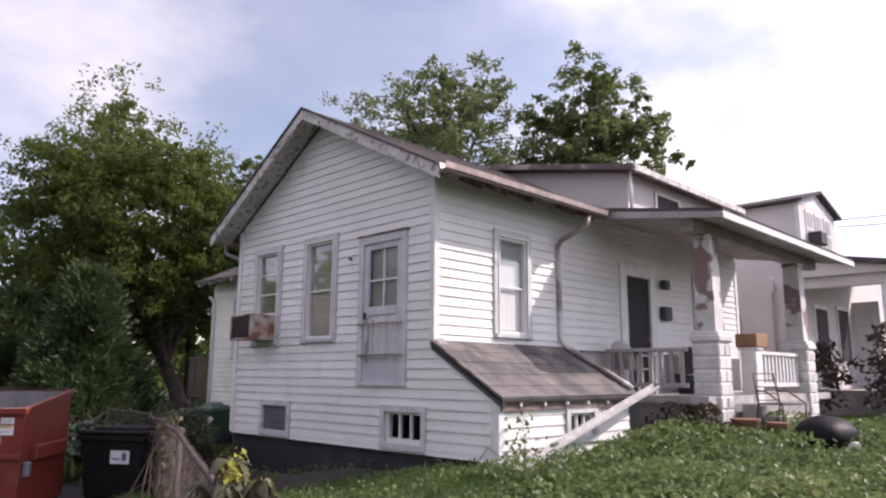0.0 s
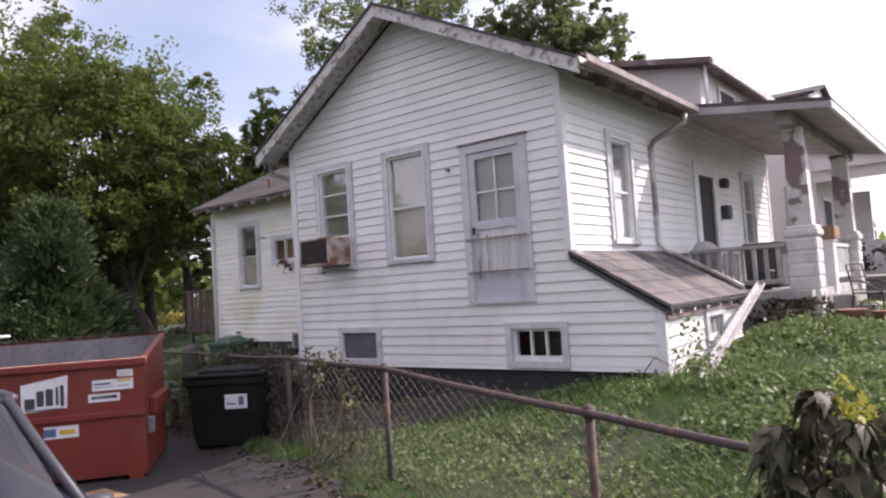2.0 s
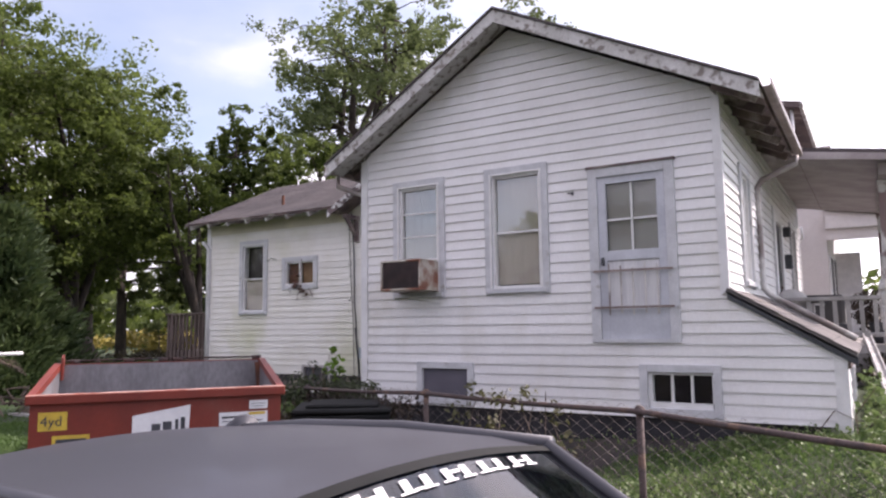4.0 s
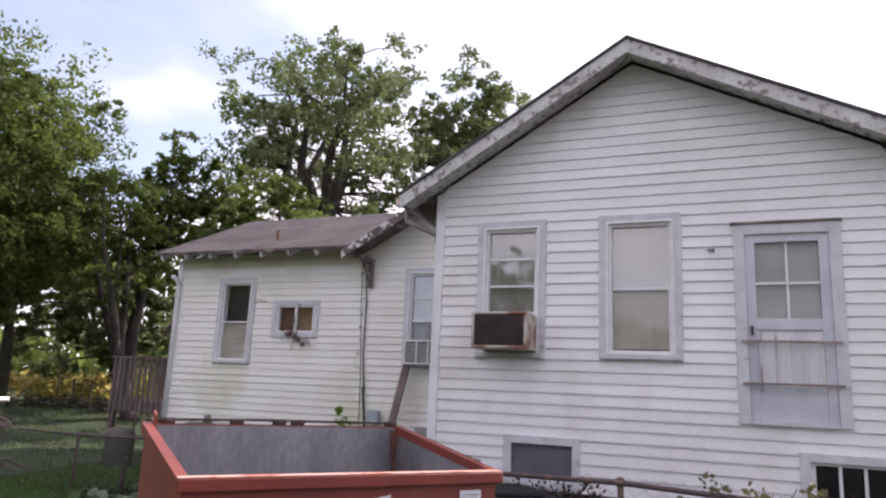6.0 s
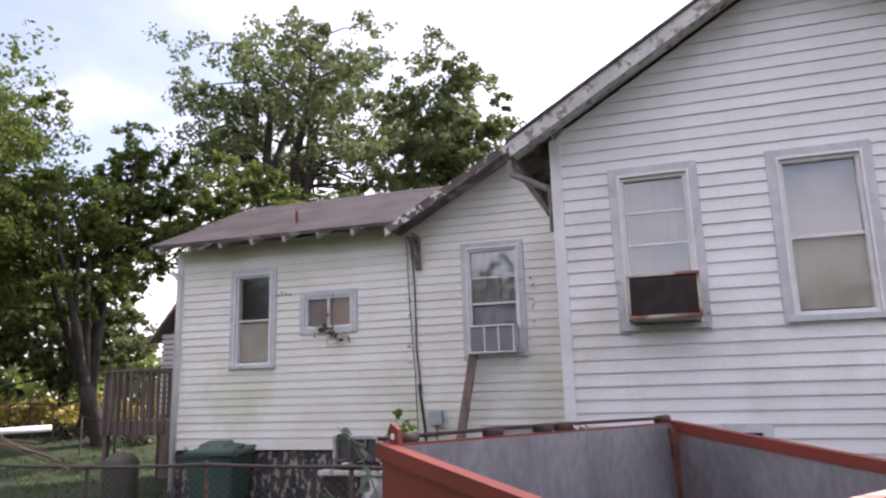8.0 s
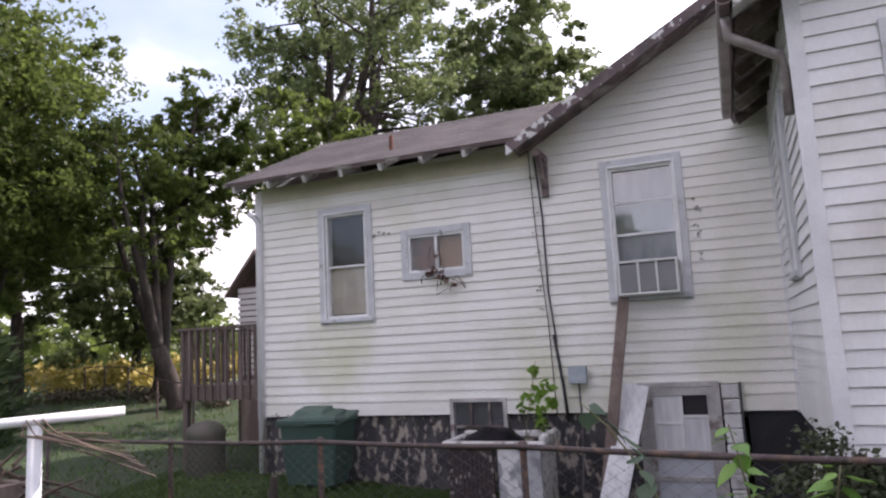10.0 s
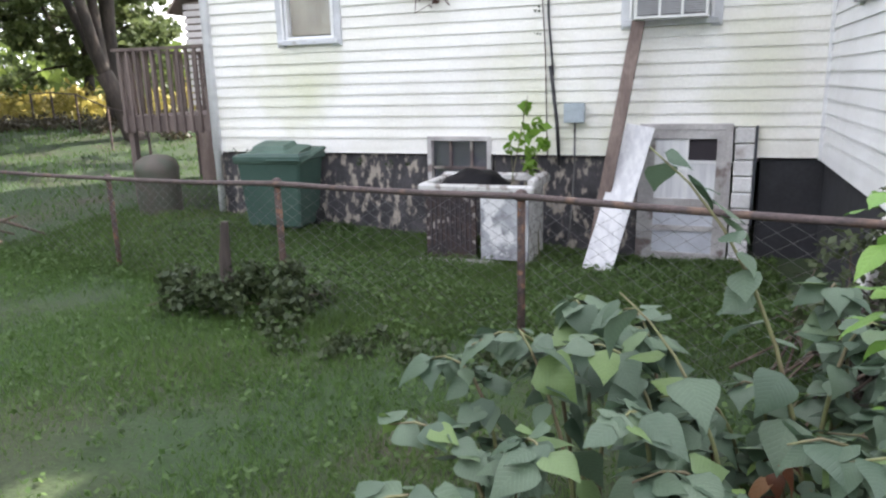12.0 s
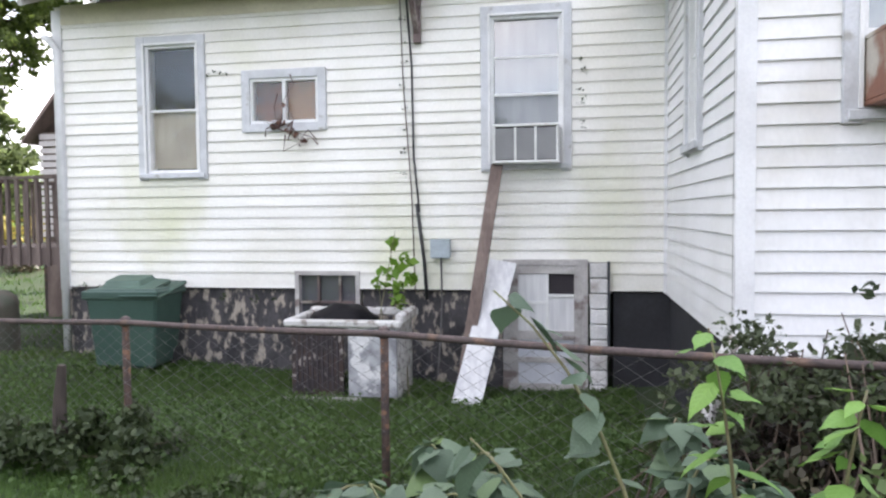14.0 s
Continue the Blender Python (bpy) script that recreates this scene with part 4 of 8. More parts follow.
def cellar_window(name, m, h, label, kind_):
    x0, x1, z0, z1 = h
    w = thing(name, m @ pose(x0, 0, z0), label, "window", kind="structure")
    W, Hh = x1 - x0, z1 - z0
    c = 0.09
    for r in ((0, c, 0, Hh), (W - c, W, 0, Hh), (c, W - c, Hh - c, Hh), (c, W - c, 0, c)):
        part("casing", boxes((r[0], r[1], -0.05, 0.0, r[2], r[3]), bev=0.004), M["casing"], w)
    if kind_ == "panes":
        k = 3
        xs = np.linspace(c + 0.05, W - c - 0.02, k + 1)
        part("window_frame", boxes((c, c + 0.05, 0, 0.08, c, Hh - c), (c + 0.05, W - c, 0, 0.08, c, c + 0.06), (W - c - 0.02, W - c, 0, 0.08, c, Hh - c), (c + 0.05, W - c, 0, 0.08, Hh - c - 0.03, Hh - c)), M["sash"], w)
        for x in xs[1:-1]:
            part("muntin", boxes((x - 0.014, x + 0.014, 0.005, 0.05, c + 0.06, Hh - c - 0.03)), M["sash"], w)
        for a, b in zip(xs, xs[1:]):
            part("pane", boxes((a, b, 0.04, 0.044, c + 0.06, Hh - c - 0.03)), M["glass"], w).visible_shadow = False
    else:
        part("screen", boxes((c, W - c, 0.0, 0.01, c, Hh - c)), M["screen"], w)
    return w


cellar_window("window_9", GAB, H_B1, "low cellar window covered by a dark screen", "screen")
cellar_window("window_10", GAB, H_B2, "low cellar window with three dark panes", "panes")
cellar_window("window_11", pose(-5.35, 0, 0, 0, 0, 90), (8.01, 8.75, 0.92, 1.39), "small broken cellar window in the low wall", "panes")
w12 = thing("window_12", REAR @ pose(RB[0], 0, RB[2]), "dark cellar window with a plain wood frame", "window", kind="structure")
W, Hh = RB[1] - RB[0], RB[3] - RB[2]
part("window_frame", boxes((0, 0.05, -0.03, 0.1, 0, Hh), (W - 0.05, W, -0.03, 0.1, 0, Hh), (0.05, W - 0.05, -0.03, 0.1, Hh - 0.05, Hh)), M["greywood"], w12)
part("muntin", boxes((W * 0.33, W * 0.33 + 0.03, 0.02, 0.05, 0, Hh - 0.05), (W * 0.66, W * 0.66 + 0.03, 0.02, 0.05, 0, Hh - 0.05), (0.05, W - 0.05, 0.02, 0.05, 0.18, 0.21)), M["soffit"], w12)
part("pane", boxes((0.05, W - 0.05, 0.06, 0.064, 0, Hh - 0.05)), M["glass"], w12)
part("screen", boxes((0.05, W - 0.05, 0.075, 0.08, 0, Hh - 0.05)), M["screen"], w12, "dull grey screen behind the panes")

# the storm door high in the gable wall
d1 = thing("door_1", GAB @ pose(H_D[0], 0, H_D[2]), "grey-white storm door with iron bars, high above the ground", "door", kind="structure")
W, Hh = H_D[1] - H_D[0], H_D[3] - H_D[2]
c = 0.115
for r in ((0, c, 0, Hh), (W - c, W, 0, Hh), (c, W - c, Hh - c, Hh)):
    part("casing", boxes((r[0], r[1], -0.05, 0.0, r[2], r[3]), bev=0.004), M["casing"], d1)
part("threshold", boxes((c, W - c, -0.06, 0.0, 0.0, 0.04)), M["casing"], d1)
part("drip_cap", boxes((-0.02, W + 0.02, -0.07, 0.0, Hh, Hh + 0.025)), M["soffit"], d1)
st, zm1 = 0.10, 1.06
part("door_leaf", boxes((c, c + st, -0.02, 0.03, 0.04, Hh - c), (W - c - st, W - c, -0.02, 0.03, 0.04, Hh - c), (c + st, W - c - st, -0.02, 0.03, Hh - c - 0.09, Hh - c),
                        (c + st, W - c - st, -0.02, 0.03, zm1 - 0.07, zm1 + 0.05), (c + st, W - c - st, -0.02, 0.03, 0.04, 0.40), bev=0.004), M["door"], d1, "grey-blue door leaf")
a, b = c + st, W - c - st
part("muntin", boxes(((a + b) / 2 - 0.012, (a + b) / 2 + 0.012, 0.0, 0.03, zm1 + 0.05, Hh - c - 0.09), (a, b, 0.0, 0.03, 1.48, 1.504)), M["sash"], d1)
for x0, x1 in ((a, (a + b) / 2 - 0.012), ((a + b) / 2 + 0.012, b)):
    for z0_, z1_ in ((zm1 + 0.05, 1.48), (1.504, Hh - c - 0.09)):
        part("pane", boxes((x0, x1, 0.012, 0.016, z0_, z1_)), M["glass"], d1).visible_shadow = False
part("window_shade", boxes((a, b, 0.05, 0.055, zm1, Hh - c - 0.09)), M["shade_dim"], d1, "dull curtain behind the panes")
part("door_panel", boxes((a, b, 0.005, 0.02, 0.40, zm1 - 0.07)), M["curtain"], d1, "clouded lower panel")
for z_ in (0.42, 0.86):
    part("bar", boxes((0.05, W - 0.05, -0.085, -0.065, z_ - 0.013, z_ + 0.013)), M["metal_gutter"], d1, "dull rusty flat iron bar")
for k in range(5):
    x = a + 0.02 + (b - a - 0.04) * k / 4
    part("bar", boxes((x - 0.009, x + 0.009, -0.064, -0.048, 0.33 + 0.02 * (k % 2), 0.95 - 0.03 * (k % 3))), M["downspout"], d1)
part("door_handle", boxes((c + 0.03, c + 0.06, -0.05, -0.02, 0.93, 1.03)), M["ink"], d1, "dark door latch")
hk = part("wall_hook", boxes((-8.27, -8.20, -0.05, -0.024, 3.505, 3.515), (-8.21, -8.195, -0.06, -0.024, 3.48, 3.52)), M["ink"])
hk.matrix_world = GAB
tagged(hk, "small dark iron hook on the siding", "hook")

# front door on the porch
d2 = thing("door_2", FRONT @ pose(FD[0], 0, FD[2]), "dark front door in a white frame on the porch", "door", kind="structure")
W, Hh = FD[1] - FD[0], FD[3] - FD[2]
c = 0.22
for r in ((0, c, 0, Hh), (W - c, W, 0, Hh), (c, W - c, Hh - c, Hh)):
    part("casing", boxes((r[0], r[1], -0.05, 0.0, r[2], r[3]), bev=0.004), M["trim"], d2)
part("door_leaf", boxes((c, W - c, 0.0, 0.04, 0, Hh - c)), M["darkdoor"], d2)
part("door_handle", boxes((W - c - 0.1, W - c - 0.05, -0.03, 0.0, 0.95, 1.0)), M["metal_gutter"], d2)
for nm, zz, s, lab, cat in (("wall_lantern", 3.45, 0.09, "dark wall lantern beside the front door", "lamp"), ("mailbox", 2.85, 0.13, "dark metal mailbox beside the front door", "mailbox")):
    o = part(nm, boxes((12.85 - s, 12.85 + s, -0.16, -0.02, zz, zz + s * 2), bev=0.02), M["ink"])
    o.matrix_world = FRONT
    tagged(o, lab, cat)


# ---- air conditioners ----
def air_conditioner(name, m, w, h, d, shell, front, label, panels=0):
    ac = thing(name, m, label, "air conditioner")
    part("case", boxes((0, w, -d, 0.0, 0, 0.03), (0, w, -d, 0.0, h - 0.03, h), (0, 0.03, -d, 0, 0.03, h - 0.03), (w - 0.03, w, -d, 0, 0.03, h - 0.03), bev=0.006), M[shell], ac)
    part("back_plate", boxes((0.03, w - 0.03, -d + 0.03, -d + 0.04, 0.03, h - 0.03)), M["acrust" if front == "acrust" else "grille_dark"], ac)
    k = int((h - 0.08) / 0.022)
    for i in range(k):
        z = 0.045 + i * 0.022
        part("grille_slat", boxes((0.032, w - 0.032, -d + 0.006, -d + 0.016, z, z + 0.010 + (0.006 if panels else 0))), M[front], ac)
    for i in range(panels):
        x = 0.03 + (w - 0.06) * (i + 1) / (panels + 1)
        part("grille_bar", boxes((x - 0.012, x + 0.012, -d, -d + 0.02, 0.03, h - 0.03)), M[shell], ac)
    return ac


air_conditioner("air_conditioner", GAB @ pose(-10.86, -0.02, 2.345), 0.66, 0.42, 0.50, "acbeige", "acrust", "rusty beige window air conditioner with dark grille")
air_conditioner("air_conditioner", REAR @ pose(-13.40, -0.02, 2.27), 0.71, 0.42, 0.28, "acwhite", "acgrille", "white window air conditioner with three grille panels", panels=2)

# ---- cellar entry: lean-to roof ----
lean = slope("roof_lean", ((-6.43, 6.63, 2.235), (-5.22, 6.63, 1.52), (-5.22, 9.72, 1.50), (-6.43, 9.72, 2.235)), 0.05, M["shingle_lean"], "sloping patched roof of the cellar entry")
for i in range(5):
    t0, t1 = i / 5, (i + 1.1) / 5
    f = lambda t: (-6.43 + 1.21 * t, 2.235 - 0.715 * t)
    bm = bmesh.new()
    (xa, za), (xb, zb) = f(t0), f(min(1.0, t1))
    prism(bm, ((xa, za + 0.003), (xb, zb + 0.012), (xb, zb + 0.02), (xa, za + 0.008)), lambda u, v, w: (u, w, v), 6.62, 9.73)
    bmesh.ops.recalc_face_normals(bm, faces=bm.faces)
    part("roofing_strip", bm, M["shingle_lean"], lean)
bm = bmesh.new()
prism(bm, ((-6.43, 2.20), (-5.22, 1.49), (-5.22, 1.40), (-6.43, 2.12)), lambda u, v, w: (u, w, v), 6.63, 6.66)
bmesh.ops.recalc_face_normals(bm, faces=bm.faces)
tagged(part("trim_lean", bm, M["ink"]), "dark edge board of the sloping roof", "trim", kind="structure")
# added dark board: the eave's shadow gap behind the rafter ends
plain("trim_lean_2", [(-5.345, -5.29, 6.70, 9.6, 1.37, 1.475)], M["soffit"], "dark board added as the shadow under the low eave", "trim")
for y in np.linspace(7.0, 9.4, 6):
    o = part("rafter_tail", boxes((-5.36, -5.26, float(y), float(y) + 0.035, 1.42, 1.47)), M["trim"])
    tagged(o, "small white rafter end under the sloping roof", "rafter", "rafter ends of the cellar entry")
plain("wall_lean_end", [(-6.4, -5.36, 9.50, 9.6, 0.5, 1.46)], M["core"], "end wall of the cellar entry")

# ---- porch ----
plain("floor_porch", [(-6.42, -4.58, 10.6, 16.2, 1.38, 1.50)], M["greywood"], "grey boarded porch floor", "floor")
plain("wall_porch_base", [(-6.4, -4.95, 10.62, 10.78, 0.6, 1.38), (-4.70, -4.55, 11.4, 14.8, 1.15, 1.38)], M["concrete"], "grey stained base wall of the porch")
pr = slope("roof_porch", ((-6.2, 10.28, 4.58), (-4.05, 10.28, 4.24), (-4.05, 16.7, 4.24), (-6.2, 16.7, 4.58)), 0.05, M["shingle"], "low shingled porch roof")
courses(pr, (-4.05, 10.28, 4.24), (-4.05, 16.7, 4.24), (-6.2, 10.28, 4.58), (-6.2, 16.7, 4.58), step=0.18)
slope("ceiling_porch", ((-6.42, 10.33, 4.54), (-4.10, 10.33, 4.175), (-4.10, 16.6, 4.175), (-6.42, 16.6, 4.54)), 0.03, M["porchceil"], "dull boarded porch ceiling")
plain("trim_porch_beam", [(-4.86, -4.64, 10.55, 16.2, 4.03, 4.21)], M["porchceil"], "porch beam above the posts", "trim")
plain("trim_porch_fascia", [(-4.09, -4.04, 10.27, 16.72, 4.10, 4.20)], M["trim"], "bright white porch fascia", "trim")
bm = bmesh.new()
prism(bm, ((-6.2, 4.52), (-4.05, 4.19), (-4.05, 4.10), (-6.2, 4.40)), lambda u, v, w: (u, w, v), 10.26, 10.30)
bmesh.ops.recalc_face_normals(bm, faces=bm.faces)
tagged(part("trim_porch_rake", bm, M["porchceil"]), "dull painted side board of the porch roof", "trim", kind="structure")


def porch_pier(y):
    p = thing("porch_pier", pose(-4.73, y, 0.7), "painted rough concrete-block pier with a tapered wooden post", "pier", "piers of the porch")
    z = 0.0
    k = 0
    while z < 1.62:
        h = 0.2
        if k % 2:
            rows = ((-0.22, 0.0), (0.004, 0.22))
        else:
            rows = ((-0.22, 0.22),)
        for a, b in rows:
            part("block", boxes((-0.22, 0.22, a, b, z + 0.004, z + h - 0.004), bev=0.022), M["block"], p)
        z += h
        k += 1
    part("core", boxes((-0.205, 0.205, -0.205, 0.205, 0, 1.62)), M["block"], p)
    part("cap", boxes((-0.245, 0.245, -0.245, 0.245, 1.63, 1.73), bev=0.015), M["block"], p)
    bm = bmesh.new()
    vs = box(bm, -0.165, 0.165, -0.165, 0.165, 1.73, 3.25)
    for v in vs:
        if v.co.z > 2:
            v.co.x *= 0.82
            v.co.y *= 0.82
    part("post", bm, M["postpaint"], p, "tapered wooden post with flaking paint")
    part("post_head", boxes((-0.155, 0.155, -0.155, 0.155, 3.25, 3.33), bev=0.01), M["postpaint"], p)
    return p


porch_pier(11.12)
porch_pier(15.05)


def railing(name, m, length, label, mat):
    r = thing(name, m, label, "railing")
    part("top_rail", boxes((0, length, -0.05, 0.05, 0.68, 0.74), bev=0.006), mat, r)
    part("bottom_rail", boxes((0, length, -0.035, 0.035, 0.12, 0.19), bev=0.006), mat, r)
    k = int(length / 0.17)
    for i in range(k):
        x = (i + 0.5) * length / k
        part("baluster", boxes((x - 0.03, x + 0.03, -0.02, 0.02, 0.19, 0.68)), mat, r)
    return r


railing("porch_railing", pose(-6.36, 10.72, 1.5), 1.42, "grey peeling wooden railing at the porch side", M["greywood"])
railing("porch_railing", pose(-4.70, 12.75, 1.5, 0, 0, 90), 2.05, "white wooden railing along the porch front", M["trim"])
nw = thing("porch_newel", pose(-4.68, 12.55, 1.2), "white boxed newel post beside the steps", "post")
part("shaft", boxes((-0.13, 0.13, -0.13, 0.13, 0, 1.05), bev=0.008), M["trim"], nw)
part("cap", boxes((-0.16, 0.16, -0.16, 0.16, 1.05, 1.09), bev=0.008), M["trim"], nw)
tagged(part("wooden_box", boxes((-4.86, -4.50, 12.36, 12.86, 2.295, 2.52), bev=0.01), M["box"]), "small brown wooden box on the newel post", "box")
for i in range(3):
    o = part("step", boxes((-4.45 + 0.28 * i - 0.02, -4.17 + 0.28 * i, 11.5, 12.7, 0.75, 1.38 - 0.17 * i), bev=0.02), M["concrete"])
    tagged(o, "stained concrete porch step", "step", "porch steps")
# dormer
bm = bmesh.new()
prism(bm, ((-9.9, 4.7), (-6.15, 4.6), (-6.15, 5.41), (-9.9, 6.17)), lambda u, v, w: (u, w, v), 11.25, 11.4)
box(bm, -6.3, -6.15, 11.4, 15.3, 4.6, 5.41)
bmesh.ops.recalc_face_normals(bm, faces=bm.faces)
tagged(part("wall_dormer", bm, M["nbside"]), "grey-white dormer walls above the porch", "wall", kind="structure")
slope("roof_dormer", ((-10.6, 10.95, 6.42), (-5.85, 10.95, 5.46), (-5.85, 15.7, 5.46), (-10.6, 15.7, 6.42)), 0.10, M["soffit"], "low sloping dormer roof with a worn edge")
plain("trim_dormer", [(-5.87, -5.82, 10.95, 15.7, 5.34, 5.45)], M["peel"], "worn white dormer fascia", "trim")
pipe("dormer_post", [(-6.0, 11.1, 4.62), (-6.0, 11.1, 5.38)], 0.03, M["trim"], "thin white post under the dormer eave", "post")
dw = thing("window_13", pose(-6.14, 12.2, 4.75, 0, 0, 90), "small dormer window in shade", "window", kind="structure")
part("window_frame", boxes((0, 0.06, -0.03, 0, 0, 0.5), (0.94, 1.0, -0.03, 0, 0, 0.5), (0.06, 0.94, -0.03, 0, 0.44, 0.5), (0.06, 0.94, -0.03, 0, 0, 0.06)), M["trim"], dw)
# opaque pane painted with the darkness of the room behind
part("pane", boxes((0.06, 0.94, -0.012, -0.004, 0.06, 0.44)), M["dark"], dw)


pipe("fallen_pipe", [(-11.62, 6.33, 1.02), (-11.70, 6.28, 0.93), (-11.86, 6.15, 0.42), (-11.90, 6.12, 0.22)], 0.045, M["peel"], "broken white downspout piece leaning at the house corner")
# ---- rear yard: cellar door, boards, tub, carts ----
cd = thing("door_3", REAR @ pose(-13.24, -0.02, -0.31), "grey-white cellar door with small panes, worn at the foot", "door", kind="structure")
part("door_leaf", boxes((0.0, 0.09, -0.02, 0.03, 0, 1.46), (0.71, 0.80, -0.02, 0.03, 0, 1.46), (0.09, 0.71, -0.02, 0.03, 1.36, 1.46), (0.09, 0.71, -0.02, 0.03, 0.62, 0.72), (0.09, 0.71, -0.02, 0.03, 0.0, 0.12), (0.09, 0.71, -0.02, 0.03, 0.36, 0.42), bev=0.004), M["greywood"], cd)
part("door_panel", boxes((0.09, 0.71, 0.0, 0.015, 0.12, 0.36), (0.09, 0.71, 0.0, 0.015, 0.42, 0.62)), M["door"], cd)
part("muntin", boxes((0.40, 0.43, -0.01, 0.02, 0.72, 1.36), (0.09, 0.40, -0.01, 0.02, 1.02, 1.05), (0.43, 0.71, -0.01, 0.02, 1.10, 1.13)), M["sash"], cd)
part("door_panel", boxes((0.09, 0.40, 0.004, 0.012, 0.72, 1.36), (0.43, 0.71, 0.004, 0.012, 0.72, 1.10)), M["curtain"], cd, "clouded panes")
# opaque dark pane: cellar gloom put into its colour
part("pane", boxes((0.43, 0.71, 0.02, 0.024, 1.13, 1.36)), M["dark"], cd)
part("door_frame", boxes((-0.08, 0.0, -0.03, 0.1, 0, 1.52), (0.80, 0.86, -0.03, 0.1, 0, 1.52), (0.0, 0.80, -0.03, 0.1, 1.46, 1.52)), M["greywood"], cd)
bp = thing("block_pier", REAR @ pose(-12.36, -0.06, -0.35), "stacked white-painted blocks beside the cellar door", "pier")
for k in range(9):
    part("block", boxes((0.0 + 0.006 * (k % 2), 0.19, -0.02, 0.1, 0.17 * k, 0.17 * k + 0.16), bev=0.012), M["block"], bp)
part("edge_strip", boxes((0.195, 0.215, -0.01, 0.1, 0.5, 1.54)), M["ink"], bp)


def lean_board(name, a, b, w, t, material, label, category="board"):
    """A board from its foot a to its head b, w wide along x."""
    a, b = Vector(a), Vector(b)
    d = (b - a)
    z = d.normalized()
    x = Vector((1, 0, 0))
    x = (x - z * x.dot(z)).normalized()
    y = z.cross(x)
    m = Matrix((x, y, z)).transposed().to_4x4()
    m.translation = a
    o = part(name, boxes((-w / 2, w / 2, -t / 2, t / 2, 0, d.length), bev=0.004), material)
    o.matrix_world = m
    return tagged(o, label, category)


lean_board("leaning_sheet", (-13.62, 9.02, -0.22), (-13.30, 9.80, 1.20), 0.30, 0.02, M["curtain"], "white smooth sheet leaning by the cellar door", "sheet")
lean_board("wooden_prop", (-13.72, 9.30, -0.25), (-13.36, 9.78, 2.26), 0.13, 0.05, M["wood"], "brown weathered plank propping up the air conditioner", "plank")
mb = thing("meter_box", REAR @ pose(-14.12, -0.03, 1.24), "small grey electric box on the siding", "electric box")
part("case", boxes((0, 0.21, -0.10, 0, 0, 0.20), bev=0.012), surf("grey_box_enamel", (0.36, 0.42, 0.47), (0.32, 0.37, 0.42), rough=0.45, scale=6, bump=0.04), mb)
part("lid", boxes((-0.008, 0.218, -0.125, -0.102, -0.01, 0.205), bev=0.006), surf("grey_lid_enamel", (0.40, 0.46, 0.50), rough=0.45, scale=6, bump=0.04), mb)
bm = bmesh.new()
tube(bm, ((0.1, -0.03, 0.0), (0.105, -0.03, -0.5), (0.09, -0.05, -0.9), (0.06, -0.1, -1.35)), 0.012, 6)
part("conduit", bm, M["galv"], mb)
for nm, pts, r, mat, lab in (("wall_cable", [(-14.40, 9.93, 4.3), (-14.34, 9.945, 3.4), (-14.33, 9.945, 2.4), (-14.27, 9.945, 1.75)], 0.012, "wire", "thin dark cable running down the siding"),
                             ("wall_cable", [(-14.30, 9.94, 1.85), (-14.22, 9.94, 1.2), (-14.19, 9.94, 0.75)], 0.020, "wire", "thick black cable sleeve near the foundation"),
                             ("wall_cable", [(-14.47, 9.93, 4.3), (-14.44, 9.945, 3.2), (-14.36, 9.945, 2.0), (-14.33, 9.945, 0.85)], 0.007, "twig", "dry vine stem climbing the siding")):
    pipe(nm, pts, r, M[mat], lab, "cable", 6)
tb = thing("wash_tub", pose(-14.85, 9.22, -0.15), "old enamelled tub cabinet with a grey-white rim and rusted sides", "tub")
part("rim", boxes((-0.62, 0.62, -0.42, -0.34, 0.74, 0.82), (-0.62, 0.62, 0.34, 0.42, 0.76, 0.85), (-0.62, -0.54, -0.34, 0.34, 0.74, 0.82), (0.54, 0.62, -0.34, 0.34, 0.76, 0.88), bev=0.02), M["peel"], tb, "dull white enamel rim")
part("basin", boxes((-0.54, 0.54, -0.34, 0.34, 0.66, 0.72)), M["grille_dark"], tb)
# near-black tone paints the shadow of a recess this flush panel lacks
part("front_panel", boxes((-0.55, 0.0, -0.37, -0.33, 0.0, 0.74)), surf("rusted_shadow_panel", (0.032, 0.026, 0.028), (0.058, 0.038, 0.034), rough=0.8, scale=6, grain=40, bump=0.3, stain=(0.3, 0.27, 0.25), stain_scale=9, stain_edge=(0.62, 0.66)), tb, "rusted front panel with its recess shadow painted dark")
part("front_panel", boxes((0.06, 0.56, -0.38, -0.33, 0.04, 0.74)), surf("flaked_enamel_panel", (0.42, 0.43, 0.45), (0.22, 0.22, 0.24), rough=0.6, scale=5, edge=(0.45, 0.6), grain=40, grain_amt=0.15, bump=0.2, stain=(0.66, 0.66, 0.66), stain_scale=4, stain_edge=(0.55, 0.6)), tb, "grey-white panel with flaking enamel")
for k in range(9):
    part("louvre", boxes((-0.50 + 0.054 * k, -0.478 + 0.054 * k, -0.382, -0.372, 0.10, 0.66)), M["grille_dark"], tb)
part("side_panel", boxes((-0.56, -0.52, -0.33, 0.34, 0.0, 0.74)), M["concrete"], tb)
part("side_panel", boxes((0.52, 0.56, -0.33, 0.34, 0.0, 0.74)), M["peel"], tb)
part("foot_board", boxes((-0.62, 0.2, -0.50, -0.38, 0.0, 0.03)), M["greywood"], tb)


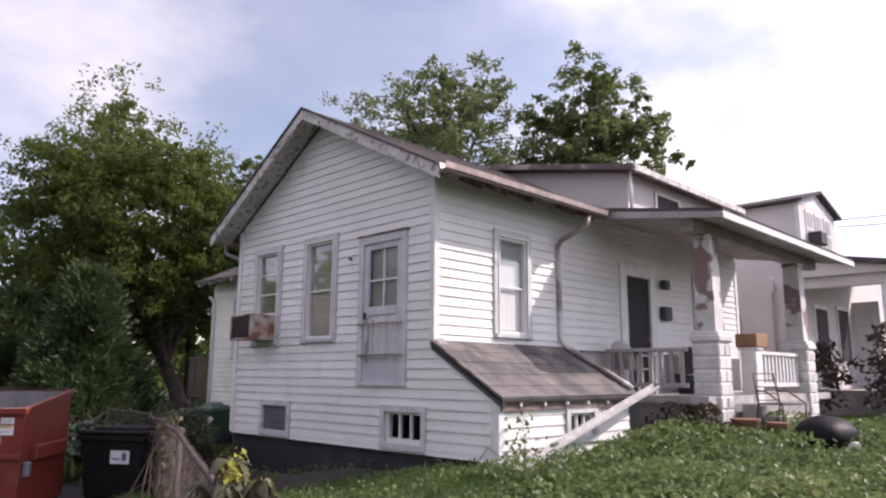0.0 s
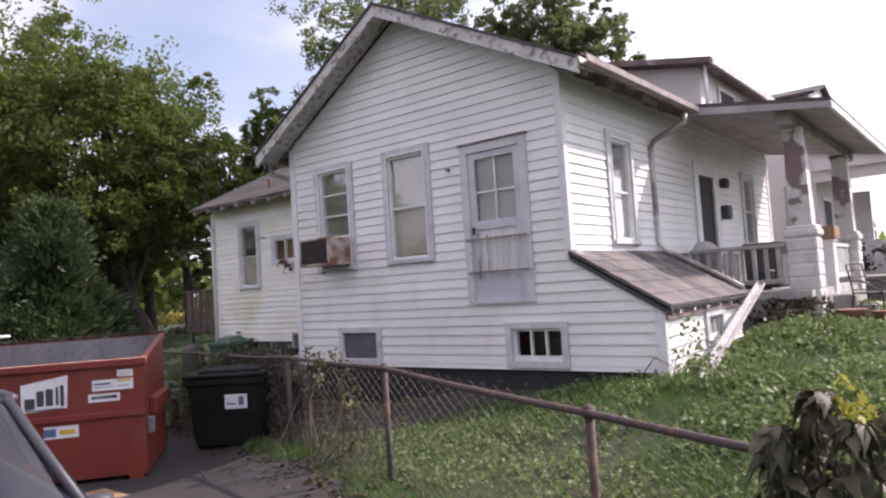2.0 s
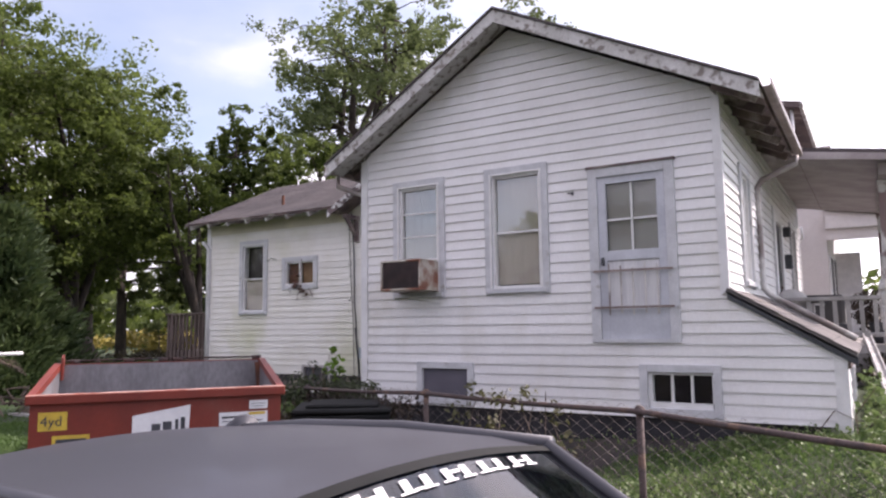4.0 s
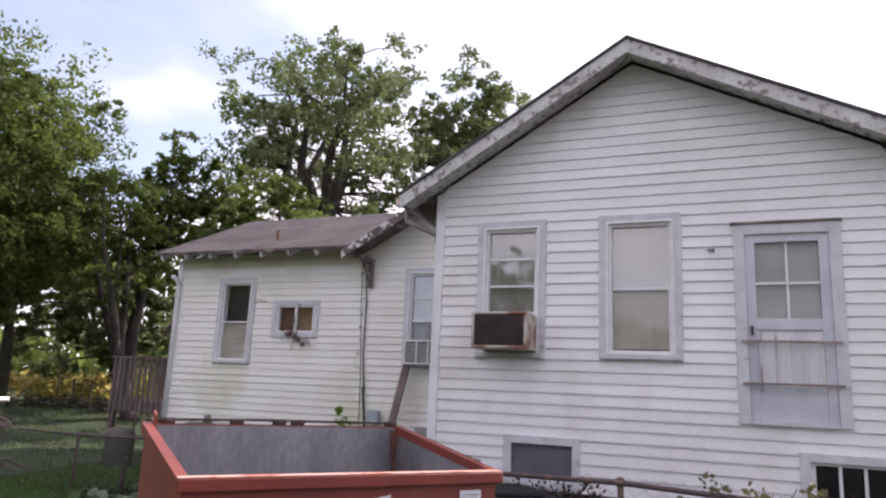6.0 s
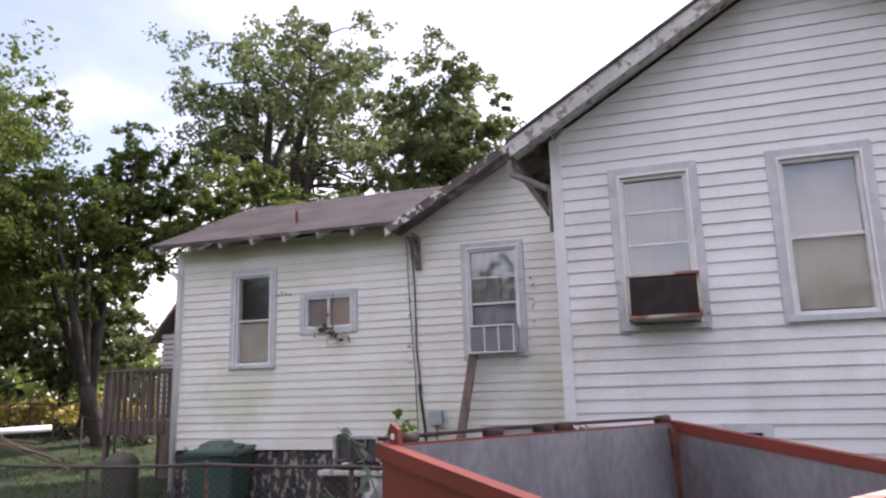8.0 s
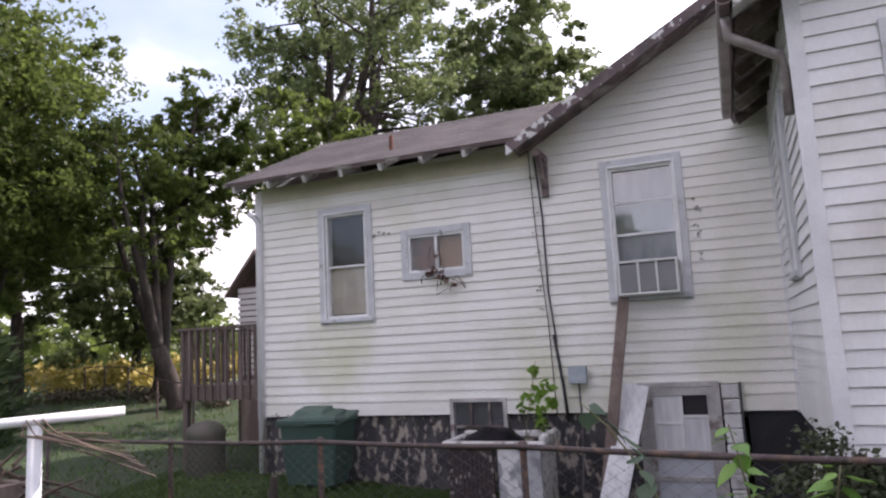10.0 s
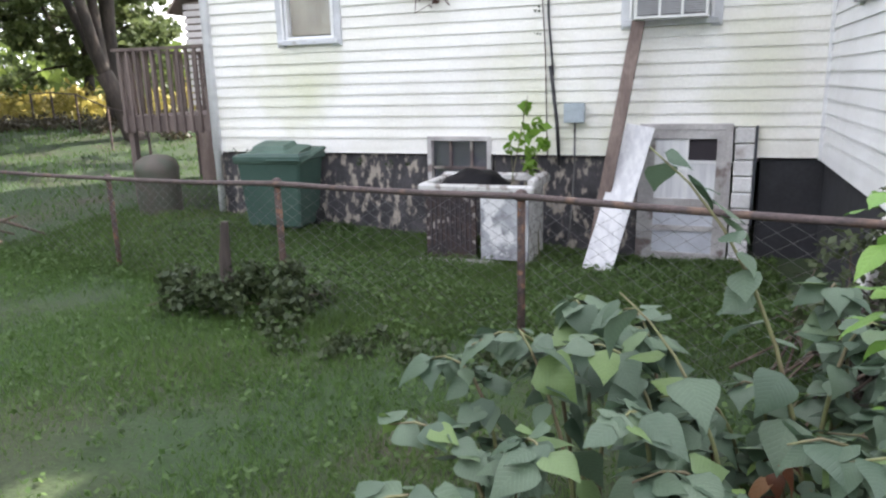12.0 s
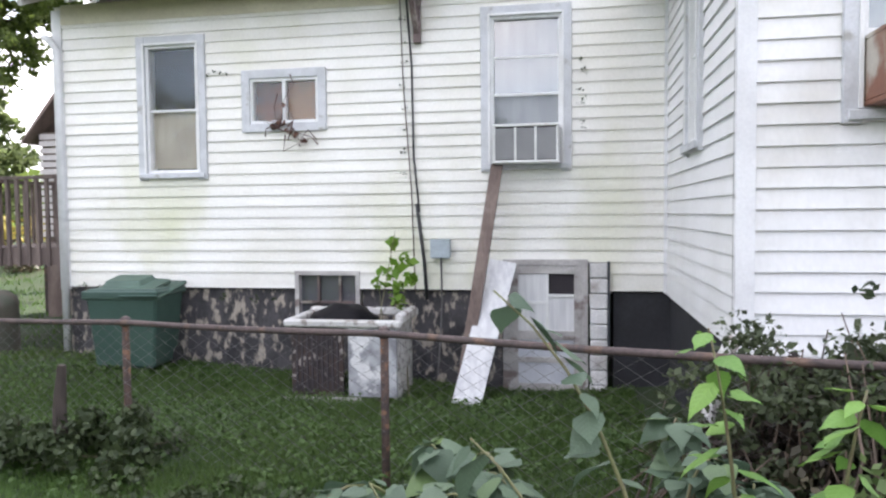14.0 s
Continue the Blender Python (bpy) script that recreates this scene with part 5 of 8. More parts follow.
def cart(name, m, w, d, h, body, lid, label, open_lid=0.0, sticker=None):
    c = thing(name, m, label, "wheeled bin")
    bm = bmesh.new()
    vs = box(bm, -w / 2, w / 2, -d / 2, d / 2, 0.06, h, bev=0.03)
    for v in bm.verts:
        f = 0.80 + 0.20 * v.co.z / h
        v.co.x *= f
        v.co.y *= f
    part("body", bm, M[body], c)
    part("collar", boxes((-w / 2 - 0.02, w / 2 + 0.02, -d / 2 - 0.02, d / 2 + 0.02, h - 0.09, h - 0.02), bev=0.01), M[body], c)
    bm = bmesh.new()
    vs = box(bm, -w / 2 - 0.03, w / 2 + 0.03, -0.02, d + 0.04, 0.0, 0.05, bev=0.018)
    box(bm, -w / 2 + 0.10, w / 2 - 0.10, 0.10, d - 0.12, 0.045, 0.085, bev=0.02)
    l = part("lid", bm, M[lid], c)
    l.matrix_basis = pose(0, d / 2 + 0.02, h - 0.01, -open_lid, 0, 180)
    bm = bmesh.new()
    tube(bm, ((-w / 2 + 0.05, d / 2 + 0.07, h - 0.06), (w / 2 - 0.05, d / 2 + 0.07, h - 0.06)), 0.018)
    part("handle", bm, M[body], c)
    for s in (-1, 1):
        bm = bmesh.new()
        tube(bm, ((s * (w / 2 - 0.13), d / 2 - 0.06, 0.12), (s * (w / 2 - 0.06), d / 2 - 0.06, 0.12)), 0.12, 16)
        part("wheel", bm, M["rubber"], c)
    if sticker:
        x0, x1, z0, z1 = sticker
        q = 0.80 + 0.20 * (z0 + z1) / 2 / h
        s_ = part("sticker", boxes((x0, x1, -d / 2 * q - 0.012, -d / 2 * q - 0.006, z0, z1)), M["paper"], c, "white paper label")
        part("print_bar", boxes((x0 + 0.03, x0 + (x1 - x0) * 0.5, -d / 2 * q - 0.015, -d / 2 * q - 0.0125, z0 + 0.05, z0 + 0.07), (x0 + (x1 - x0) * 0.62, x1 - 0.04, -d / 2 * q - 0.015, -d / 2 * q - 0.0125, z0 + 0.04, z1 - 0.03)), M["blueink"], s_)
    return c


cart("wheeled_bin", pose(-9.94, 4.27, 0.09, 0, 0, 36), 0.95, 0.82, 0.90, "black", "black", "large black plastic rubbish bin with a white label", 0, (0.0, 0.27, 0.52, 0.69))
gc = cart("wheeled_bin", pose(-17.56, 9.46, -0.04, 0, 0, 4), 0.86, 0.66, 0.96, "green", "greenlid", "faded green plastic bin with a warped lid", 9)
lid_ = [o for o in gc.children if o.name.startswith("lid")][0]
bm = bmesh.new()
box(bm, -0.33, 0.33, 0.08, 0.60, 0.04, 0.17, bev=0.05)
for v in bm.verts:
    if v.co.z > 0.12:
        v.co.x = v.co.x * 0.72 + 0.06
        v.co.y = 0.34 + (v.co.y - 0.34) * 0.7
part("dome", bm, M["greenlid"], lid_)
part("torn_flap", boxes((-0.46, -0.02, 0.50, 0.74, 0.052, 0.062)), M["green"], lid_)
bm = bmesh.new()
lathe(bm, [(0.27, 0.0), (0.29, 0.04), (0.29, 0.62), (0.30, 0.66), (0.27, 0.76), (0.17, 0.83), (0.05, 0.855), (0.01, 0.86)], 20)
o = part("steel_drum", bm, surf("dark_olive_drum", (0.075, 0.08, 0.06), (0.10, 0.085, 0.07), rough=0.7, scale=4, bump=0.15), smooth=True)
o.matrix_world = pose(-19.75, 9.75, -0.02)
tagged(o, "dark olive round-topped barrel on the grass", "barrel")

bg = bmesh.new()
bmesh.ops.create_icosphere(bg, subdivisions=3, radius=0.30)
for v in bg.verts:
    v.co = Vector((v.co.x * 1.25, v.co.y * 0.8, max(0.0, v.co.z * 0.72))) * (1 + 0.22 * noise.noise(v.co * 7.0))
o = part("dark_rags", bg, M["trashbag"], smooth=True)
o.matrix_world = pose(-14.98, 9.26, 0.565)
tagged(o, "crumpled black rags heaped in the old tub", "rags")

# rear deck
dk = thing("rear_deck", pose(-20.62, 10.22, 0.0), "brown weathered wooden deck with slatted railing", "deck")
part("deck_floor", boxes((0, 1.75, 0, 2.6, 1.28, 1.34)), M["deckwood"], dk)
part("rim_joist", boxes((0, 1.75, -0.04, 0.0, 1.12, 1.34), (-0.04, 0.0, -0.04, 2.6, 1.12, 1.34)), M["deckwood"], dk)
part("top_rail", boxes((-0.06, 1.75, -0.09, 0.05, 2.24, 2.28), (-0.09, 0.05, 0.05, 2.6, 2.24, 2.28)), M["deckwood"], dk)
for k in range(12):
    x = 0.02 + k * 0.147
    part("baluster", boxes((x, x + 0.045, -0.075, -0.042, 1.10, 2.24)), M["deckwood"], dk)
for k in range(16):
    y = 0.10 + k * 0.155
    part("baluster", boxes((-0.075, -0.042, y, y + 0.045, 1.10, 2.24)), M["deckwood"], dk)
for x, y in ((0.0, 0.0), (0.0, 2.5), (1.6, 2.5)):
    part("post", boxes((x, x + 0.09, y, y + 0.09, -0.15, 2.24)), M["deckwood"], dk)
sh = thing("rear_shed", pose(-21.6, 12.9, 0.0), "small louvred shed with a steep roof behind the deck", "shed")
for k in range(15):
    part("slat", boxes((0, 1.1, -0.02 - 0.01 * (k % 2), 0.02, 1.4 + k * 0.12, 1.49 + k * 0.12)), M["nbside"], sh)
part("body", boxes((0.02, 1.1, 0.02, 1.2, -0.2, 3.2)), M["wood"], sh)
bm = bmesh.new()
prism(bm, ((-0.2, 3.05), (0.55, 3.95), (1.3, 3.05), (1.3, 3.0), (0.55, 3.85), (-0.2, 3.0)), lambda u, v, w: (u, w, v), -0.2, 1.4)
bmesh.ops.recalc_face_normals(bm, faces=bm.faces)
part("roof", bm, M["wood"], sh)

# white pipe barrier
gp = thing("pipe_barrier", pose(0, 0, 0), "white painted pipe rail on a post", "barrier")
bm = bmesh.new()
tube(bm, ((-14.80, 3.49, 1.565), (-15.15, 3.12, 1.55), (-16.2, 2.0, 1.52), (-17.6, 0.5, 1.5)), 0.023, 10)
part("rail", bm, M["trim"], gp, smooth=True)
for x, y in ((-15.05, 3.23), (-17.5, 0.6)):
    bm = bmesh.new()
    tube(bm, ((x, y, gz(x, y) - 0.1), (x, y, 1.53)), 0.030, 10)
    part("post", bm, M["trim"], gp, smooth=True)
for k in range(10):
    a = k * 0.9
    bm = bmesh.new()
    tube(bm, ((-15.05 + 0.04 * math.cos(a), 3.23 + 0.04 * math.sin(a), 1.56), (-15.0 + 0.07 * math.cos(a + 1), 3.2 + 0.07 * math.sin(a + 1), 1.50), (-14.82 + 0.03 * k, 3.42, 1.47 - 0.02 * k)), 0.004, 4)
    part("wire_tie", bm, M["twig"], gp)

# ---- chain-link fence ----
fence = thing("chain_link_fence", pose(0, 0, 0), "rusty chain-link fence with pipe posts and top rail", "fence")
TOPZ = [1.10, 1.145, 1.235, 1.20, 1.10, 1.02, 0.995, 0.87, 0.83]
ends = [(2.6, -0.10, 1.02)] + [(x, y, z) for (x, y), z in zip(FENCE, TOPZ)]
bm = bmesh.new()
pts = []
for a, b in zip(ends, ends[1:]):
    for k in range(4):
        t = k / 4
        sag = -0.012 * math.sin(math.pi * t)
        pts.append((a[0] + (b[0] - a[0]) * t, a[1] + (b[1] - a[1]) * t, a[2] + (b[2] - a[2]) * t + sag))
pts.append(ends[-1])
tube(bm, pts, 0.021, 8)
part("top_rail", bm, M["rustpipe"], fence, smooth=True)
for i, ((x, y), z) in enumerate(zip(FENCE, TOPZ)):
    bm = bmesh.new()
    tube(bm, ((x, y + 0.03, gz(x, y) - 0.2), (x, y + 0.03, z + 0.01)), 0.026, 10)
    p = part("post", bm, M["rustpost"] if i in (5, 6, 7) else M["rustpipe"], fence, smooth=True)
    bm = bmesh.new()
    tube(bm, ((x, y + 0.03, z - 0.03), (x, y + 0.03, z + 0.025), (x, y + 0.03, z + 0.04)), [0.036, 0.036, 0.012], 10)
    part("cap", bm, M["rustpipe"], p, smooth=True)


def link_mesh(first, last):
    V, F = [], []
    pitch = 0.072
    r = 0.0024
    for i in range(first, last):
        a, b = np.array(ends[i]), np.array(ends[i + 1])
        L = math.hypot(b[0] - a[0], b[1] - a[1])
        n = int(L / pitch)
        ox, oy = -(b[1] - a[1]) / L, (b[0] - a[0]) / L
        over = 0.05 if i < 5 else 0.0
        for k in range(n):
            rows = 22
            zz = []
            for j in range(rows + 1):
                u = (k + (0.5 if ((j + k) % 2) else -0.5) + 0.5) * pitch / L
                u = min(max(u, 0), 1)
                x, y = a[0] + (b[0] - a[0]) * u, a[1] + (b[1] - a[1]) * u
                top = a[2] + (b[2] - a[2]) * u + over
                low = top - 0.94 - over
                z = low + (top - low) * j / rows
                s = 0.003 * (1 if (j + k) % 2 else -1)
                zz.append((x + ox * s, y + oy * s, z))
            base = len(V)
            for (x, y, z) in zz:
                for q in range(3):
                    w = 2 * math.pi * q / 3
                    V.append((x + r * math.cos(w) * (b[0] - a[0]) / L + ox * r * math.sin(w), y + r * math.cos(w) * (b[1] - a[1]) / L + oy * r * math.sin(w), z))
            for j in range(rows):
                for q in range(3):
                    F.append((base + 3 * j + q, base + 3 * j + (q + 1) % 3, base + 3 * (j + 1) + (q + 1) % 3, base + 3 * (j + 1) + q))
    return np.array(V), np.array(F)


for i0, i1, mt in ((0, 5, "rustwire"), (5, len(ends) - 1, "galv")):
    v, f = link_mesh(i0, i1)
    tagged(raw("wire_mesh", v, f, M[mt], fence), kind="stuff")

# ---- dumpster ----
du = thing("dumpster", pose(-10.01, 2.075, 0.11, 0, 0, 52.6), "red steel dumpster with stickers and a worn open top", "dumpster")
DW, DD, DF, DB = 1.88, 1.39, 1.25, 1.43
x0, x1 = -DW / 2, DW / 2
t = 0.02
part("front_wall", boxes((x0, x1, 0, t, 0.06, DF)), M["red"], du)
part("back_wall", boxes((x0, x1, DD - t, DD, 0.06, DB)), M["red"], du)
for s, x in (("a", x0), ("b", x1 - t)):
    bm = bmesh.new()
    prism(bm, ((t, 0.06), (DD - t, 0.06), (DD - t, DB), (t, DF)), lambda u, v, w: (w, u, v), x, x + t)
    bmesh.ops.recalc_face_normals(bm, faces=bm.faces)
    part("side_wall", bm, M["red"], du)
    bm = bmesh.new()
    prism(bm, ((t, 0.3), (DD - t, 0.3), (DD - t, DB - 0.01), (t, DF - 0.01)), lambda u, v, w: (w, u, v), (x + t) if s == "a" else (x - 0.004), (x + t + 0.004) if s == "a" else x)
    bmesh.ops.recalc_face_normals(bm, faces=bm.faces)
    part("lining", bm, M["steel"], du, "scuffed grey inner steel")
part("lining", boxes((x0 + t, x1 - t, t, t + 0.004, 0.3, DF - 0.01)), M["steel"], du)
part("lining", boxes((x0 + t, x1 - t, DD - t - 0.004, DD - t, 0.3, DB - 0.01)), M["steel"], du)
part("floor_plate", boxes((x0 + t, x1 - t, t, DD - t, 0.08, 0.12)), M["steel"], du)
part("front_rim", boxes((x0 - 0.03, x1 + 0.03, -0.045, 0.03, DF - 0.07, DF), bev=0.008), M["red"], du)
part("rim_cap", boxes((x0 - 0.028, x1 + 0.028, -0.043, 0.028, DF, DF + 0.004)), M["redworn"], du, "pale worn rim edge")
part("rib", boxes((x0 - 0.01, x1 + 0.01, -0.035, 0.0, 0.66, 0.72), bev=0.006), M["red"], du)
for x in (x0, x1):
    bm = bmesh.new()
    s = -1 if x < 0 else 1
    prism(bm, ((0.03, DF - 0.05), (DD, DB - 0.05), (DD, DB + 0.01), (0.03, DF + 0.004)), lambda u, v, w: (w, u, v), x - 0.03, x + 0.03)
    bmesh.ops.recalc_face_normals(bm, faces=bm.faces)
    part("side_rim", bm, M["red"], du)
    part("fork_pocket", boxes((x if s > 0 else x - 0.08, x + 0.08 if s > 0 else x, 0.25, 1.2, 0.62, 0.80), bev=0.01), M["red"], du)
    part("lift_pin", boxes((x if s > 0 else x - 0.07, x + 0.07 if s > 0 else x, 0.06, 0.16, 0.45, 0.62), bev=0.01), M["steel"], du)
    if s > 0:
        bm = bmesh.new()
        prism(bm, ((x - 0.022, DB - 0.03), (x - 0.075, DB - 0.03), (x - 0.022, DB - 0.55)), lambda u, v, w: (u, w, v), DD - 0.05, DD - 0.026)
        bmesh.ops.recalc_face_normals(bm, faces=bm.faces)
        part("gusset", bm, M["rust"], du, "rusty corner gusset")
    part("skid", boxes((x - 0.18 if s > 0 else x + 0.04, x - 0.04 if s > 0 else x + 0.18, 0.0, DD, 0.0, 0.06)), M["red"], du)
bm = bmesh.new()
tube(bm, ((x0, DD + 0.03, DB + 0.022), (-0.2, DD + 0.03, DB + 0.030), (x1, DD + 0.03, DB + 0.022)), 0.009, 8)
part("hinge_rod", bm, M["darkrust"], du)
for x in (x0 + 0.14, -0.33, -0.02, 0.12, x1 - 0.05):
    bm = bmesh.new()
    tube(bm, ((x - 0.045, DD + 0.026, DB + 0.012), (x + 0.045, DD + 0.026, DB + 0.014)), 0.026, 12)
    part("hinge_lug", bm, M["darkrust"], du, smooth=True)


bm = bmesh.new()
prism(bm, ((DD - 0.085, DB - 0.15), (DD - 0.01, DB - 0.15), (DD + 0.01, DB + 0.055), (DD - 0.015, DB + 0.085), (DD - 0.07, DB + 0.06)), lambda u, v, w: (w, u, v), x0 + 0.035, x0 + 0.055)
bmesh.ops.recalc_face_normals(bm, faces=bm.faces)
lug = part("hinge_plate", bm, M["red"], du, "red hinge plate with a worn eye")
bm = bmesh.new()
tube(bm, ((x0 + 0.031, DD - 0.03, DB + 0.03), (x0 + 0.0345, DD - 0.03, DB + 0.03)), [0.013, 0.015], 7)
part("eye", bm, M["paper"], lug)


def sticker(xa, xb, za, zb, mat="paper", bars=(), skew=0.0):
    bm = bmesh.new()
    prism(bm, ((xa, za), (xb, za + skew * 0.3), (xb + skew * 0.2, zb + skew), (xa, zb)), lambda u, v, w: (u, w, v), -0.0065, -0.0025)
    bmesh.ops.recalc_face_normals(bm, faces=bm.faces)
    st = part("sticker", bm, M[mat], du, "weathered printed sticker")
    for (p, q, r, s, mm) in bars:
        part("print_bar", boxes((xa + (xb - xa) * p, xa + (xb - xa) * q, -0.009, -0.007, za + (zb - za) * r, za + (zb - za) * s)), M[mm], st)
    return st


sticker(-0.22, 0.20, 0.78, 1.06, "paper", ((0.08, 0.3, 0.12, 0.5, "ink"), (0.34, 0.5, 0.2, 0.75, "ink"), (0.54, 0.7, 0.2, 0.8, "ink"), (0.76, 0.82, 0.2, 0.85, "ink"), (0.86, 0.94, 0.15, 0.9, "ink"), (0.08, 0.92, 0.05, 0.09, "ink")), 0.07)
sticker(0.44, 0.83, 0.94, 1.05, "paper", ((0.05, 0.45, 0.55, 0.7, "ink"), (0.05, 0.5, 0.3, 0.36, "ink"), (0.6, 0.95, 0.75, 0.95, "yellow"), (0.6, 0.9, 0.3, 0.36, "ink")))
sticker(0.68, 0.83, 1.07, 1.14, "paper", ((0.1, 0.9, 0.6, 0.66, "ink"), (0.1, 0.8, 0.3, 0.36, "ink")))
sticker(0.40, 0.70, 0.83, 0.91, "paper", ((0.1, 0.9, 0.35, 0.75, "ink"), (0.2, 0.8, 0.45, 0.65, "paper")))
sticker(-0.02, 0.30, 0.50, 0.62, "paper", ((0.0, 0.35, 0.15, 0.85, "blueink"), (0.45, 0.9, 0.3, 0.7, "yellow")))
sticker(-0.78, -0.52, 0.66, 0.94, "yellow", ((0.1, 0.9, 0.8, 0.9, "ink"), (0.1, 0.9, 0.45, 0.49, "ink"), (0.1, 0.85, 0.34, 0.38, "ink"), (0.1, 0.7, 0.62, 0.65, "ink")))
sy = sticker(-0.88, -0.68, 0.98, 1.12, "yellow")
tx = bpy.data.curves.new("label_text", "FONT")
tx.body, tx.size, tx.extrude = "4yd", 0.105, 0.0012
tmp = new("label_text_tmp", tx)
bpy.context.view_layer.update()
tme = bpy.data.meshes.new_from_object(tmp.evaluated_get(bpy.context.evaluated_depsgraph_get()))
bpy.data.objects.remove(tmp)
tme.materials.clear()
tme.materials.append(M["ink"])
tob = new("lettering", tme)
tob.parent = sy
tob.matrix_basis = pose(-0.865, -0.0085, 1.015, 90, 0, 0)
tagged(part("flat_cardboard", boxes((-9.35, -8.85, 2.05, 2.32, 0.135, 0.15), (-8.95, -8.6, 2.12, 2.35, 0.133, 0.142)), M["box"]), "flattened brown cardboard on the asphalt", "cardboard")

# ---- parked car ----
car = thing("car", pose(-6.355, -0.255, 0.15, 0, 0, -7.0), "dark grey-blue sedan with white lettering on the windshield", "car")


def grid_part(name, rows, material, parent, label="", smooth=True, close=False):
    bm = bmesh.new()
    vs = [[bm.verts.new(p) for p in r] for r in rows]
    for a, b in zip(vs, vs[1:]):
        for i in range(len(a) - 1):
            bm.faces.new((a[i], a[i + 1], b[i + 1], b[i]))
    if close:
        bm.faces.new(vs[0])
        bm.faces.new(vs[-1][::-1])
    bmesh.ops.recalc_face_normals(bm, faces=bm.faces)
    return part(name, bm, material, parent, label, smooth)


ST = ((2.24, 0.60, 0.62, 0.32), (2.12, 0.76, 0.69, 0.24), (1.8, 0.83, 0.76, 0.2), (1.3, 0.855, 0.86, 0.2), (1.05, 0.86, 0.925, 0.2), (0.4, 0.865, 0.94, 0.2), (-0.4, 0.865, 0.95, 0.2),
      (-1.2, 0.86, 0.965, 0.2), (-1.75, 0.84, 0.985, 0.22), (-2.1, 0.79, 0.96, 0.28), (-2.24, 0.66, 0.80, 0.36))
rows = []
for x, w, zt, zb in ST:
    w *= 0.955
    half = [(w * 0.93, zb), (w * 0.985, zb + 0.12), (w, zb + 0.32), (w * 0.985, zt - 0.16), (w * 0.93, zt - 0.035), (w * 0.84, zt), (w * 0.45, zt + 0.022), (0, zt + 0.03)]
    ring = [(x, y, z) for y, z in half] + [(x, -y, z) for y, z in half[-2::-1]]
    rows.append(ring)
grid_part("body", rows, M["carpaint"], car, close=True)


def roofrow(x, z, hw):
    return [(x, hw * s, z - 0.045 * s * s) for s in np.linspace(-1, 1, 9)]


grid_part("roof", [roofrow(0.40, 1.385, 0.585), roofrow(0.2, 1.398, 0.60), roofrow(-0.2, 1.392, 0.61), roofrow(-0.6, 1.372, 0.605), roofrow(-0.95, 1.338, 0.59), roofrow(-1.1, 1.315, 0.575)], M["carpaint"], car)


def pane_rows(a, b, n=6):
    return [[tuple(np.array(p) + (np.array(q) - np.array(p)) * k / n) for p, q in zip(a, b)] for k in range(n + 1)]


def arc(x, bow, z, hw):
    return [(x - bow * s * s, hw * s, z - 0.02 * s * s) for s in np.linspace(-1, 1, 9)]


